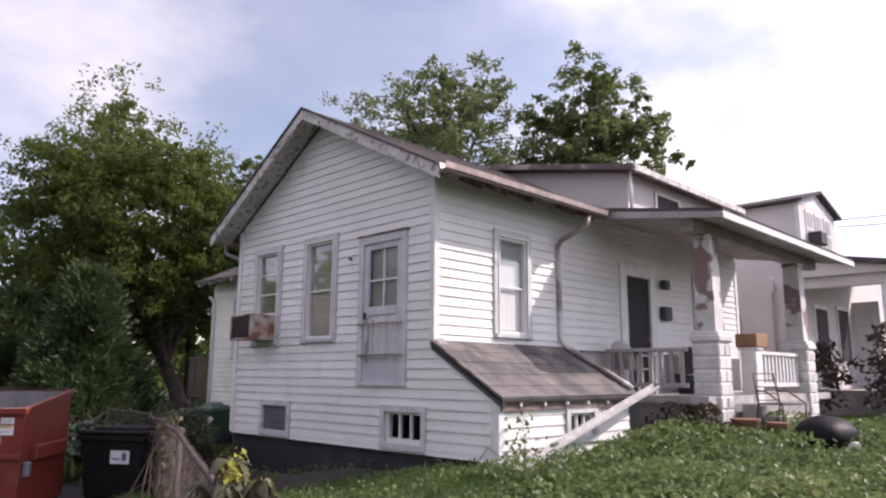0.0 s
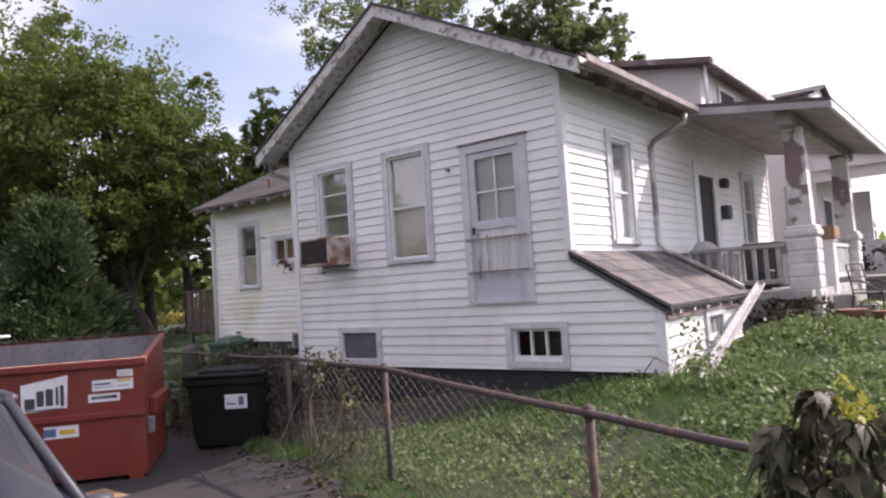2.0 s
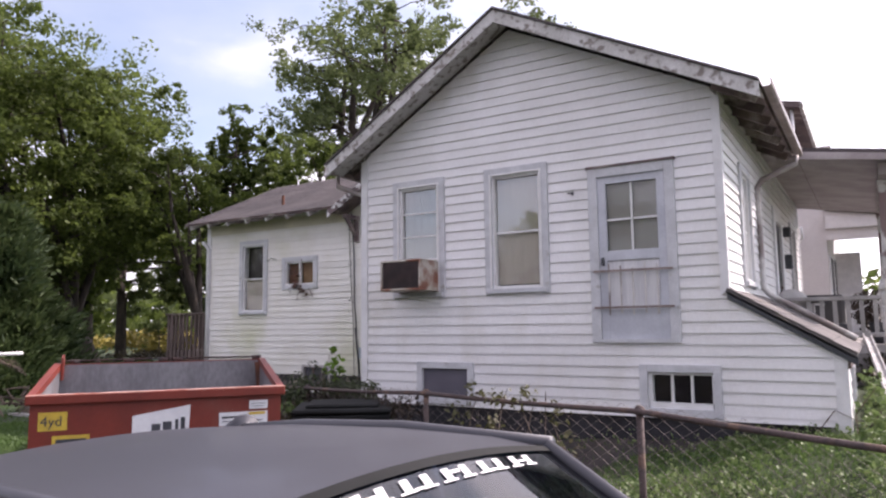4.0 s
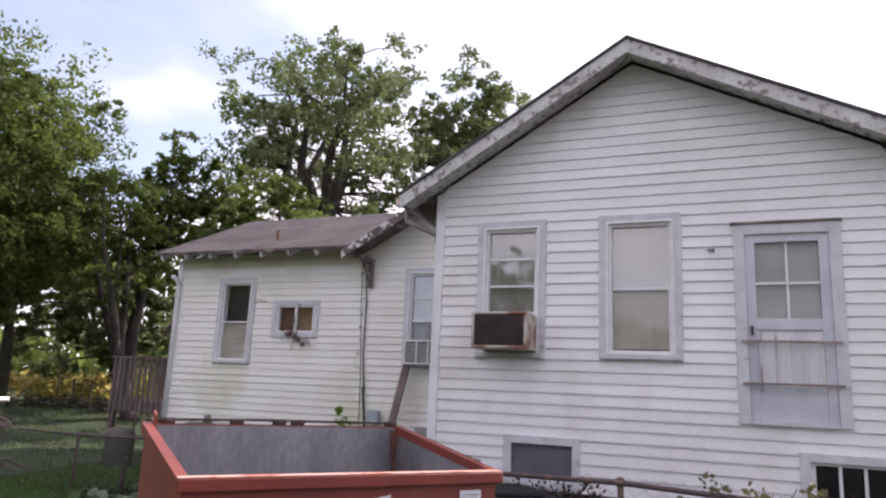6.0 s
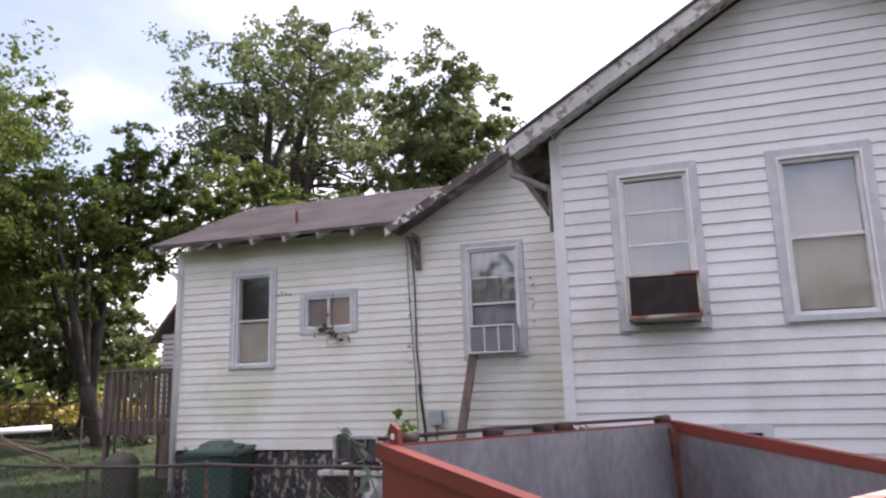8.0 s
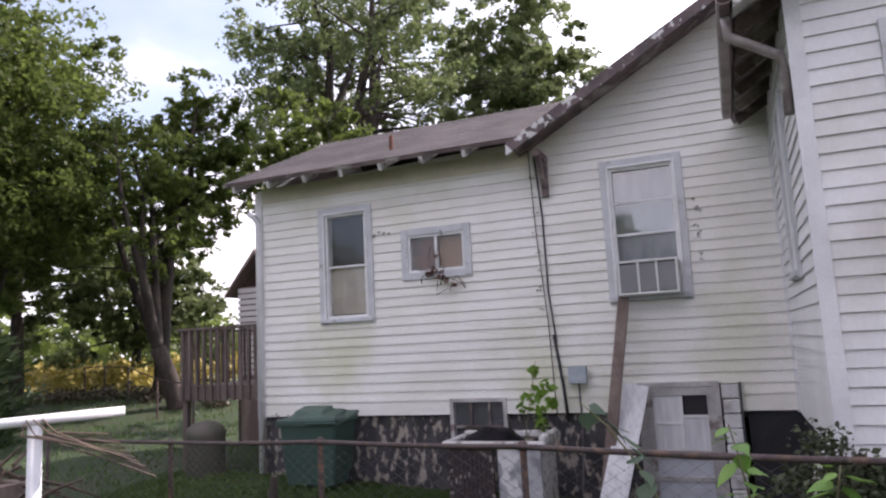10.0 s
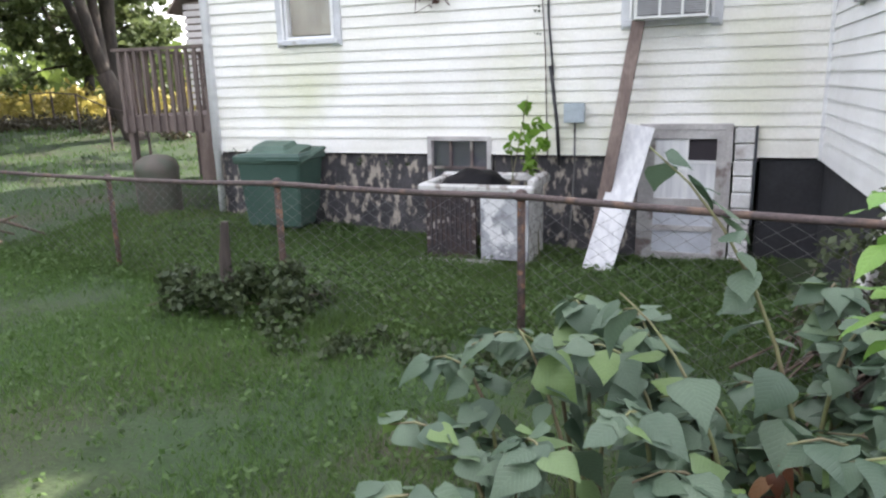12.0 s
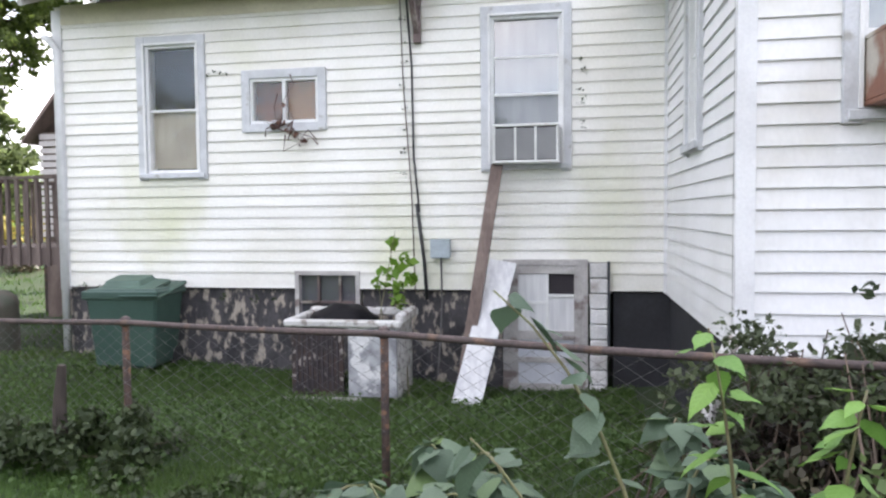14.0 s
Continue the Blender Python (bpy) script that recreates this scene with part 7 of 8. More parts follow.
tree("tree", -27.3, 17.4, 9.6, 2.6, 3.5, 0.25, "leafA", 38, 30, 0.145, 16, "forked leaning tree behind the deck", lean=(-1.3, -1.1), leaders=4, fork=1.9, hollow=0.3, crad=0.27)
tree("tree", -21.4, 18.9, 9.0, 2.5, 3.8, 0.20, "leafA", 66, 32, 0.15, 17, "dark tree standing close behind the rear wing", lean=(-1.1, -1.2), leaders=4, hollow=0.3, crad=0.27)
tree("tree", -43.0, 12.0, 12.0, 6.0, 1.6, 0.35, "leafA", 80, 30, 0.34, 18, "dark broad tree at the field's end")
tree("tree", -41.0, 29.0, 9.0, 4.4, 1.2, 0.26, "leafB", 80, 32, 0.27, 20, "light-green tree at the far side of the field")
tree("tree", -43.0, 24.0, 10.5, 4.2, 3.0, 0.30, "leafB", 60, 30, 0.28, 19, "far broad-leaved tree with light between the leaves")


def spray_cloud(centres, out, per, size, rng, width=0.13):
    """Narrow sprays that point outwards and up from their clump."""
    n = len(centres) * per
    o = np.repeat(out, per, axis=0)
    t = o + np.array([0, 0, 0.55]) + rng.normal(size=(n, 3)) * 0.5
    t /= np.linalg.norm(t, axis=1, keepdims=True)
    pos = np.repeat(centres, per, axis=0) + rng.normal(size=(n, 3)) * np.array([0.17, 0.17, 0.15]) + t * (rng.rand(n, 1) * 0.3)
    b = np.cross(t, rng.normal(size=(n, 3)))
    b /= np.linalg.norm(b, axis=1, keepdims=True) + 1e-9
    s = size * (0.5 + rng.rand(n, 1))
    v = np.stack([pos - t * s * 0.4, pos + b * s * width, pos + t * s * 0.6, pos - b * s * width], 1).reshape(-1, 3)
    return v, np.arange(n * 4).reshape(-1, 4)


def juniper(x, y, h, r, seed):
    rng = np.random.RandomState(seed)
    g = gz(x, y)
    t = thing("juniper", pose(x, y, g - 0.1), "dense dark-green juniper with feathery sprays", "conifer")
    bm = bmesh.new()
    tube(bm, ((0, 0, 0), (0, 0, h * 0.9)), [0.16, 0.03], 8)
    part("trunk", bm, M["bark"], t)
    n = 520
    z = rng.rand(n) ** 1.3
    a = rng.rand(n) * 2 * np.pi
    lump = 1 + 0.22 * np.sin(3 * a + 9 * z + seed) + 0.14 * np.sin(7 * a - 17 * z)
    rad = r * (1 - z * 0.86) * lump * (0.55 + 0.5 * rng.rand(n) ** 0.5)
    c = np.stack([rad * np.cos(a), rad * np.sin(a), 0.2 + z * h * 0.92], 1)
    v, f = spray_cloud(c, np.stack([np.cos(a), np.sin(a), 0.25 + 0 * a], 1), 75, 0.26, rng)
    tagged(raw("crown", v, f, M["needle"], t), kind="stuff")


juniper(-27.4, 9.3, 5.7, 2.15, 21)
juniper(-31.5, 8.0, 5.0, 2.3, 22)


def shrub(name, pts, label, leafmat, size, per, spread_, seed, twigs=0, category="shrub", flat=0.8, twigmat="twig"):
    """A low plant of leaf clumps round the given places, with twigs from the ground."""
    rng = np.random.RandomState(seed)
    t = thing(name, pose(pts[0][0], pts[0][1], gz(pts[0][0], pts[0][1])), label, category)
    o = np.array([pts[0][0], pts[0][1], gz(pts[0][0], pts[0][1])])
    c = np.array([(p[0], p[1], p[2]) for p in pts]) - o
    v, f = leaf_cloud(c, np.array([p[3] if len(p) > 3 else spread_ for p in pts]), per, size, rng, flat)
    tagged(raw("foliage", v, f, M[leafmat], t), kind="stuff")
    if twigs:
        for k in range(twigs):
            bm = bmesh.new()
            q = c[rng.randint(len(c))]
            b0 = Vector((q[0] + rng.normal() * 0.25, q[1] + rng.normal() * 0.25, gz(o[0] + q[0], o[1] + q[1]) - o[2] - 0.02))
            if category == "vine":
                b0 = Vector(c[rng.randint(len(c))] + rng.normal(size=3) * np.array([0.12, 0.0, 0.10]))
            e = Vector(q) + Vector(rng.normal(size=3) * min(spread_, 0.2) * 0.5)
            tube(bm, (b0, b0.lerp(e, 0.5) + Vector(rng.normal(size=3) * 0.09), e), [0.009, 0.006, 0.003], 5, cap=False)
            part("twig", bm, M[twigmat], t)
    return t


def scatter(x0, x1, y0, y1, za, zb, n, r, seed):
    rng = np.random.RandomState(seed)
    out = []
    for _ in range(n):
        x, y = rng.uniform(x0, x1), rng.uniform(y0, y1)
        out.append((x, y, gz(x, y) + rng.uniform(za, zb), r * rng.uniform(0.6, 1.3)))
    return out


shrub("yellow_flowers", [(-2.82, 1.90, 1.40, 0.07), (-2.77, 1.89, 1.33, 0.06), (-2.86, 1.92, 1.33, 0.06), (-2.80, 1.88, 1.24, 0.05)], "bunch of yellow flowers at the top of the vine", "petal", 0.034, 24, 0.1, 32, 3, "flower")
shrub("fence_vines", [(x, float(fence_y(x)) + 0.03, gz(x, float(fence_y(x))) + z, 0.15) for x, z in ((-7.15, 0.3), (-7.2, 0.6), (-7.3, 0.85), (-7.45, 0.5), (-7.6, 0.95), (-7.9, 0.95), (-7.25, 0.15), (-8.2, 0.98), (-8.0, 0.7), (-8.4, 0.8), (-7.7, 0.2))],
      "green and brown vines on the chain-link fence", "olive", 0.055, 30, 0.16, 33, 34)
shrub("fence_vines", [(x, float(fence_y(x)) + 0.05, gz(x, float(fence_y(x))) + z, 0.2) for x in np.arange(-9.2, -11.6, -0.3) for z in (0.2, 0.5, 0.8)],
      "brown dried vines matted on the shaded fence", "deadbrown", 0.04, 170, 0.2, 34, 40)
shrub("rubbish_shrub", scatter(-12.1, -11.1, 5.7, 6.3, 0.1, 0.75, 34, 0.18, 35), "shaded small-leaved shrub against the house corner", "brush", 0.055, 60, 0.22, 36, 90)
shrub("corner_weeds", [(-5.15, 6.75, 0.95, 0.18), (-5.05, 6.7, 1.15, 0.16), (-5.1, 6.9, 1.3, 0.12), (-5.0, 7.2, 0.95, 0.2), (-4.95, 6.6, 0.85, 0.2), (-5.0, 7.6, 0.9, 0.16)], "green weeds growing at the wall corner", "weed", 0.06, 22, 0.18, 37, 10, "weed")
shrub("porch_weeds", scatter(-5.3, -4.2, 9.9, 10.6, 0.05, 0.4, 26, 0.16, 38), "brown weeds and litter at the porch foot", "leafdry", 0.08, 45, 0.2, 39, 25, "weed")
shrub("ivy_mound", scatter(-16.5, -15.3, 5.95, 6.6, 0.02, 0.28, 46, 0.13, 40), "low dark ivy mound round an old stump", "ivy", 0.06, 75, 0.15, 41, 10)
shrub("ivy_mound", scatter(-15.4, -13.3, 5.55, 6.0, 0.0, 0.05, 26, 0.10, 42), "dark creeping ivy along the fence foot", "ivy", 0.05, 55, 0.12, 43, 0, "ivy")
sp = bmesh.new()
tube(sp, ((-16.05, 6.3, -0.1), (-16.05, 6.31, 0.45), (-16.03, 6.32, 0.72)), [0.06, 0.045, 0.03], 10)
tagged(part("old_stump", sp, M["bark"]), "dark rotten stump post wrapped in ivy", "stump")
shrub("sapling_leaves", [(-14.42, 9.45, 0.95, 0.13), (-14.50, 9.43, 1.12, 0.12), (-14.36, 9.45, 1.22, 0.12), (-14.62, 9.42, 0.98, 0.1), (-14.28, 9.45, 1.02, 0.1), (-14.45, 9.44, 1.42, 0.07), (-14.42, 9.44, 0.78, 0.1)], "bright green sapling growing beside the tub", "leafbright", 0.12, 15, 0.14, 44, 4, "sapling", 0.8, "stem")
shrub("window_vine", [(-15.92, 9.90, 2.83, 0.07), (-15.80, 9.90, 2.74, 0.07), (-15.72, 9.90, 2.66, 0.05), (-15.88, 9.9, 3.02, 0.04), (-16.0, 9.9, 2.78, 0.05), (-15.62, 9.9, 2.60, 0.04)], "dry red-brown vine remnant on the sill", "redvine", 0.045, 22, 0.08, 45, 14, "vine", 0.8, "redtwig")
shrub("wall_vine", [(-12.44 + 0.03 * math.sin(k * 2.6), 9.95, 2.66 + 0.11 * k + 0.05 * math.sin(k * 4.1), 0.045) for k in range(8)] + [(-16.6 - 0.08 * k, 9.95, 3.42 + 0.02 * (k % 3), 0.03) for k in range(5)] + [(-14.44, 9.95, 2.2 + 0.25 * k, 0.05) for k in range(8)], "black remnants of dead vine on the siding", "ivy", 0.028, 9, 0.04, 46, 0, "vine")
shrub("wall_growth", scatter(-18.6, -15.9, 9.86, 9.92, 0.82, 0.9, 9, 0.05, 47), "dark dead growth at the siding's foot", "ivy", 0.04, 10, 0.05, 48, 0, "vine")
# brush pile at the fence end
bpile = thing("brush_pile", pose(-21.6, 7.6, gz(-21.6, 7.6)), "pile of broken branches and scrap wood", "brush pile")
rng_ = np.random.RandomState(50)
bm = bmesh.new()
for k in range(46):
    a = rng_.normal(size=3) * np.array([0.45, 0.35, 0.12]) + np.array([0, 0, 0.35])
    d_ = rng_.normal(size=3) * np.array([0.6, 0.5, 0.35])
    a[2], e = max(0.05, a[2]), a + d_
    e[2] = max(0.05, e[2])
    bm = bmesh.new()
    tube(bm, (a, (a + e) / 2 + rng_.normal(size=3) * 0.05, e), [0.03, 0.025, 0.012], 5)
    part("branch", bm, M["twig"], bpile)
part("scrap_box", boxes((-0.35, 0.55, -0.25, 0.3, 0.0, 0.32), bev=0.01), M["wood"], bpile)
part("scrap_board", boxes((-0.5, 0.9, -0.5, -0.3, 0.0, 0.05)), M["greywood"], bpile)


# broad-leaved shrub in front of the fence: leaves of their own on thin stalks
def leaf_mesh(nm, w, l, curl, mat):
    """An oval pointed leaf with a shallow fold, a drooping tip and a wavy edge."""
    bm = bmesh.new()
    n = 6
    rows = []
    for i in range(n + 1):
        t_ = i / n
        half = w * (1.12 * math.sin(math.pi * t_ ** 0.62) * (1.08 - 0.38 * t_) if 0 < i < n else 0.0)
        z = -curl * l * t_ ** 2.2
        row = []
        for k in (-1, -0.55, 0, 0.55, 1):
            row.append(bm.verts.new((half * k, l * t_ + 0.06 * l * abs(k) * (0.5 - t_), z + half * (0.30 * abs(k) - 0.28 * k * k) + 0.004 * k * math.sin(7 * t_ + 2 * k))))
        rows.append(row)
    for a, b in zip(rows, rows[1:]):
        for k in range(4):
            bm.faces.new((a[k], a[k + 1], b[k + 1], b[k]))
    bmesh.ops.remove_doubles(bm, verts=bm.verts, dist=0.0005)
    me = bpy.data.meshes.new(nm)
    bm.to_mesh(me)
    bm.free()
    me.materials.append(mat)
    for p in me.polygons:
        p.use_smooth = True
    return me


def piece_leaf(name, a, b, c):
    """A leaf tone that varies from leaf to leaf, with pale veins' grain and light coming through."""
    m = bpy.data.materials.new(name)
    m.use_nodes = True
    n, l = m.node_tree.nodes, m.node_tree.links
    p = n["Principled BSDF"]
    oi = n.new("ShaderNodeObjectInfo")
    ra = n.new("ShaderNodeValToRGB")
    ra.color_ramp.elements[0].color, ra.color_ramp.elements[1].color = (*a, 1), (*c, 1)
    e = ra.color_ramp.elements.new(0.86)
    e.color = (*b, 1)
    l.new(oi.outputs["Random"], ra.inputs[0])
    no = n.new("ShaderNodeTexNoise")
    no.inputs["Scale"].default_value, no.inputs["Detail"].default_value = 30, 4
    mr = n.new("ShaderNodeMapRange")
    mr.inputs["To Min"].default_value, mr.inputs["To Max"].default_value = 0.72, 1.2
    l.new(no.outputs["Fac"], mr.inputs["Value"])
    # side veins that slant from the midrib
    co = n.new("ShaderNodeTexCoord")
    xyz = n.new("ShaderNodeSeparateXYZ")
    l.new(co.outputs["Object"], xyz.inputs[0])

    def calc(op, a_, b_=None):
        q = n.new("ShaderNodeMath")
        q.operation = op
        for sock, val in zip(q.inputs, (a_, b_)):
            if isinstance(val, float):
                sock.default_value = val
            elif val is not None:
                l.new(val, sock)
        return q.outputs[0]

    side = calc("ABSOLUTE", xyz.outputs["X"])
    wave = calc("SINE", calc("MULTIPLY", calc("SUBTRACT", xyz.outputs["Y"], calc("MULTIPLY", side, 0.8)), 200.0))
    vein = calc("MAXIMUM", calc("POWER", calc("ABSOLUTE", wave), 14.0), calc("LESS_THAN", side, 0.0016))
    bp = n.new("ShaderNodeBump")
    bp.inputs["Strength"].default_value, bp.inputs["Distance"].default_value = 0.3, 0.003
    bp.invert = True
    l.new(vein, bp.inputs["Height"])
    l.new(bp.outputs[0], p.inputs["Normal"])
    tone = calc("ADD", mr.outputs[0], calc("MULTIPLY", vein, 0.09))
    sc = n.new("ShaderNodeVectorMath")
    sc.operation = "SCALE"
    l.new(ra.outputs[0], sc.inputs[0])
    l.new(tone, sc.inputs["Scale"])
    l.new(sc.outputs[0], p.inputs["Base Color"])
    p.inputs["Roughness"].default_value = 0.5
    tr = n.new("ShaderNodeBsdfTranslucent")
    l.new(sc.outputs[0], tr.inputs["Color"])
    mx = n.new("ShaderNodeMixShader")
    mx.inputs[0].default_value = 0.3
    l.new(p.outputs[0], mx.inputs[1])
    l.new(tr.outputs[0], mx.inputs[2])
    l.new(mx.outputs[0], n["Material Output"].inputs[0])
    return m


LEAF = piece_leaf("mulberry_leaf", (0.062, 0.104, 0.064), (0.118, 0.172, 0.108), (0.15, 0.235, 0.065))
YOUNG = piece_leaf("young_leaf", (0.12, 0.25, 0.05), (0.20, 0.36, 0.07), (0.24, 0.40, 0.08))
LM = [leaf_mesh("leaf_a", 0.060, 0.155, 0.25, LEAF), leaf_mesh("leaf_b", 0.072, 0.17, 0.5, LEAF), leaf_mesh("leaf_c", 0.045, 0.12, 0.1, LEAF)]
LY = [leaf_mesh("leaf_d", 0.030, 0.12, 0.3, YOUNG), leaf_mesh("leaf_e", 0.024, 0.09, 0.15, YOUNG)]


def leafy(name, stalks, label, meshes, step, seed, scale=1.0):
    """A plant of arching stalks (foot, bend, tip), each set with leaves that are pieces of their own."""
    rng = random.Random(seed)
    f0 = stalks[0][0]
    o = Vector((f0[0], f0[1], gz(f0[0], f0[1])))
    t = thing(name, Matrix.Translation(o), label, "shrub")
    for st in stalks:
        p0 = Vector((st[0][0], st[0][1], gz(st[0][0], st[0][1]) - 0.03))
        p1, p2 = Vector(st[1]), Vector(st[2])
        pts = [(p0 * (1 - u) ** 2 + p1 * 2 * u * (1 - u) + p2 * u * u) - o for u in np.linspace(0, 1, 9)]
        bm = bmesh.new()
        tube(bm, pts, [0.010 - 0.0009 * i for i in range(9)], 6)
        part("stalk", bm, M["stem"], t, smooth=True)
        L = sum((b - a).length for a, b in zip(pts, pts[1:]))
        n = max(4, int(L / step))
        for i in range(n):
            u = 0.28 + 0.72 * (i + 0.5) / n
            k = min(7, int(u * 8))
            q = pts[k].lerp(pts[k + 1], u * 8 - k)
            ob = new("leaf", rng.choice(meshes))
            ob.parent = t
            s = scale * rng.uniform(0.6, 1.2)
            ob.matrix_basis = Matrix.Translation(q) @ Matrix.Rotation(rng.uniform(0, 6.28), 4, "Z") @ pose(0, 0.02, 0, rng.uniform(-42, 14), rng.uniform(-32, 32), 0) @ Matrix.Scale(s, 4)
    return t


st = []
rg = random.Random(5)
for k in range(40):
    x, y = rg.uniform(-13.25, -11.7), rg.uniform(3.35, 4.6)
    h = gz(x, y) + rg.uniform(0.5, 0.98) - 0.22 * abs(x + 12.4)
    tx_, ty_ = x + rg.uniform(-0.35, 0.2), y + rg.uniform(-0.35, 0.2)
    st.append(((x, y), (x, y, h + 0.15), (tx_, ty_, h)))
leafy("broadleaf_shrub", st, "broad-leaved green shrub growing in front of the fence", LM, 0.030, 51, 0.72)
leafy("broadleaf_shrub", [((-12.30, 3.95), (-12.35, 3.95, 1.2), (-12.80, 4.02, 1.52)), ((-12.5, 3.8), (-12.5, 3.8, 0.9), (-12.86, 3.95, 1.12)), ((-12.9, 3.9), (-13.0, 3.9, 0.8), (-13.15, 3.95, 0.98))], "tall arching stalk with broad pale leaves", LM, 0.085, 52, 0.9)
st = []
for k in range(18):
    x, y = rg.uniform(-12.65, -11.8), rg.uniform(3.5, 4.5)
    h = gz(x, y) + rg.uniform(0.35, 0.85)
    st.append(((x, y), (x, y, h + 0.1), (x + rg.uniform(-0.3, 0.25), y + rg.uniform(-0.3, 0.1), h)))
leafy("broadleaf_shrub", st, "tangled broad-leaved shrub with drooping leaves", LM, 0.05, 57, 0.8)
st = []
for k in range(22):
    x, y = rg.uniform(-12.55, -11.6), rg.uniform(3.0, 3.9)
    h = gz(x, y) + rg.uniform(0.2, 0.62)
    st.append(((x, y), (x, y, h + 0.1), (x + rg.uniform(-0.25, 0.25), y + rg.uniform(-0.25, 0.15), h)))
leafy("broadleaf_shrub", st, "low shaded broad leaves under the taller shrub", LM, 0.05, 157, 0.68)
shrub("dead_tangle", scatter(-12.5, -11.5, 3.2, 3.9, 0.05, 0.5, 40, 0.14, 158), "tangle of dead brown vines inside the shrub", "redvine", 0.05, 14, 0.25, 159, 120, "brush", 0.8, "redtwig")
OLIVE = piece_leaf("drooping_olive_leaf", (0.038, 0.036, 0.020), (0.115, 0.112, 0.052), (0.20, 0.19, 0.09))
st = []
for k in range(46):
    a, r_ = rg.uniform(0, 6.28), rg.uniform(0.02, 0.34)
    x, y = -2.95 + r_ * math.cos(a), 1.92 + 0.7 * r_ * math.sin(a)
    h = rg.uniform(0.45, 1.42) - 0.55 * r_
    st.append(((x, y), (x, y, h + 0.2), (x + 0.45 * r_ * math.cos(a), y + 0.35 * r_ * math.sin(a), h)))
leafy("vine_bush", st, "drooping olive-brown vine bush tangled on the fence", [leaf_mesh("leaf_g", 0.030, 0.11, 0.8, OLIVE), leaf_mesh("leaf_h", 0.036, 0.13, 1.1, OLIVE), leaf_mesh("leaf_i", 0.022, 0.09, 0.4, OLIVE)], 0.028, 131, 0.82)
DRY = piece_leaf("withered_leaf", (0.10, 0.035, 0.02), (0.20, 0.075, 0.035), (0.24, 0.13, 0.06))
leafy("withered_stalks", [((-12.35, 4.0), (-12.37, 4.0, 0.6), (-12.45, 3.9, 0.72)), ((-12.25, 3.8), (-12.2, 3.8, 0.5), (-12.3, 3.7, 0.62)), ((-12.5, 3.9), (-12.55, 3.85, 0.5), (-12.6, 3.8, 0.6))], "withered red-brown leaves inside the shrub", [leaf_mesh("leaf_f", 0.035, 0.09, 0.9, DRY)], 0.07, 58)
leafy("young_shrub", [((-12.10, 4.05), (-12.12, 4.05, 1.0), (-12.22, 4.05, 1.42)), ((-11.95, 4.0), (-11.92, 4.0, 1.0), (-11.85, 3.98, 1.28)), ((-12.0, 3.7), (-12.05, 3.7, 0.8), (-12.15, 3.65, 1.0)), ((-12.25, 3.6), (-12.2, 3.6, 0.7), (-12.1, 3.5, 0.92))], "bright green young shoots among the shrub", LY, 0.045, 53, 1.15)
leafy("broadleaf_shrub", [((-13.35, 3.15), (-13.36, 3.15, 0.4), (-13.42, 3.12, 0.52)), ((-13.3, 3.05), (-13.25, 3.05, 0.4), (-13.2, 3.0, 0.5))], "low broad-leaved sprout in the grass", LM, 0.06, 54)
shrub("dead_brush", scatter(-12.0, -10.3, 5.0, 5.7, 0.05, 0.62, 70, 0.17, 155), "dense heap of dead brown vines behind the fence", "deadbrown", 0.036, 330, 0.3, 156, 110, "brush")
shrub("dull_brush", scatter(-11.9, -10.3, 4.9, 5.7, 0.5, 0.98, 60, 0.15, 255), "small-leaved dull green brush growing over the dead vines", "brush", 0.036, 170, 0.3, 256, 90, "brush")
shrub("dead_brush", scatter(-11.75, -10.6, 4.3, 5.2, 0.1, 0.75, 50, 0.14, 55), "tangle of dead twigs and small dark leaves on the fence", "leafdry", 0.05, 26, 0.3, 56, 130, "brush")
shrub("green_brush", scatter(-11.7, -10.8, 4.4, 5.3, 0.15, 0.8, 30, 0.15, 57), "small-leaved green bush by the fence", "weed", 0.06, 26, 0.2, 58, 40, "bush")
shrub("dead_sprigs", [(-11.35 + 0.12 * (k % 5), 5.3, 0.95 + 0.09 * (k // 2), 0.05) for k in range(12)], "dark dead sprigs against the white siding", "ivy", 0.05, 7, 0.06, 59, 0, "brush")
shrub("hedge", scatter(-5.3, 3.5, 17.6, 18.9, 0.2, 2.0, 120, 0.45, 60), "dark reddish hedge beyond the lawn", "hedge", 0.13, 75, 0.4, 61, 30, "hedge")
shrub("field_brush", scatter(-50, -36, 25, 33, 0.2, 1.3, 70, 0.8, 62), "sunny yellow field plants at the wood's edge", "drygold", 0.3, 60, 0.8, 63, 0, "field")
shrub("undergrowth", scatter(-36, -24, 17.5, 21.5, 0.0, 0.2, 90, 0.4, 64), "brown leaf litter and low growth below the trees", "leafdry", 0.12, 60, 0.5, 65, 0, "undergrowth")
# far woods that close the horizon
rw = np.random.RandomState(70)
cw = []
for k in range(420):
    a = rw.uniform(math.radians(60), math.radians(200))
    dd = rw.uniform(62, 90)
    cw.append((-8 + dd * math.cos(a), 6 + dd * math.sin(a), rw.uniform(0.3, 5.5)))
v, f = leaf_cloud(np.array(cw), 2.2 + 1.2 * rw.rand(len(cw)), 55, 1.0, rw)
tagged(raw("far_woods", v, f, M["leafA"]), "distant belt of dark woods", "woods", kind="stuff")
cw = []
for k in range(420):
    a = rw.uniform(math.radians(190), math.radians(352))
    dd = rw.uniform(34, 46)
    cw.append((-8 + dd * math.cos(a), 2 + dd * math.sin(a), rw.uniform(0.5, 10.5) * (0.75 + 0.35 * math.sin(a * 9))))
v, f = leaf_cloud(np.array(cw), 1.8 + 1.0 * rw.rand(len(cw)), 60, 0.8, rw)
tagged(raw("far_woods", v, f, M["leafA"]), "belt of trees across the road", "woods", kind="stuff")
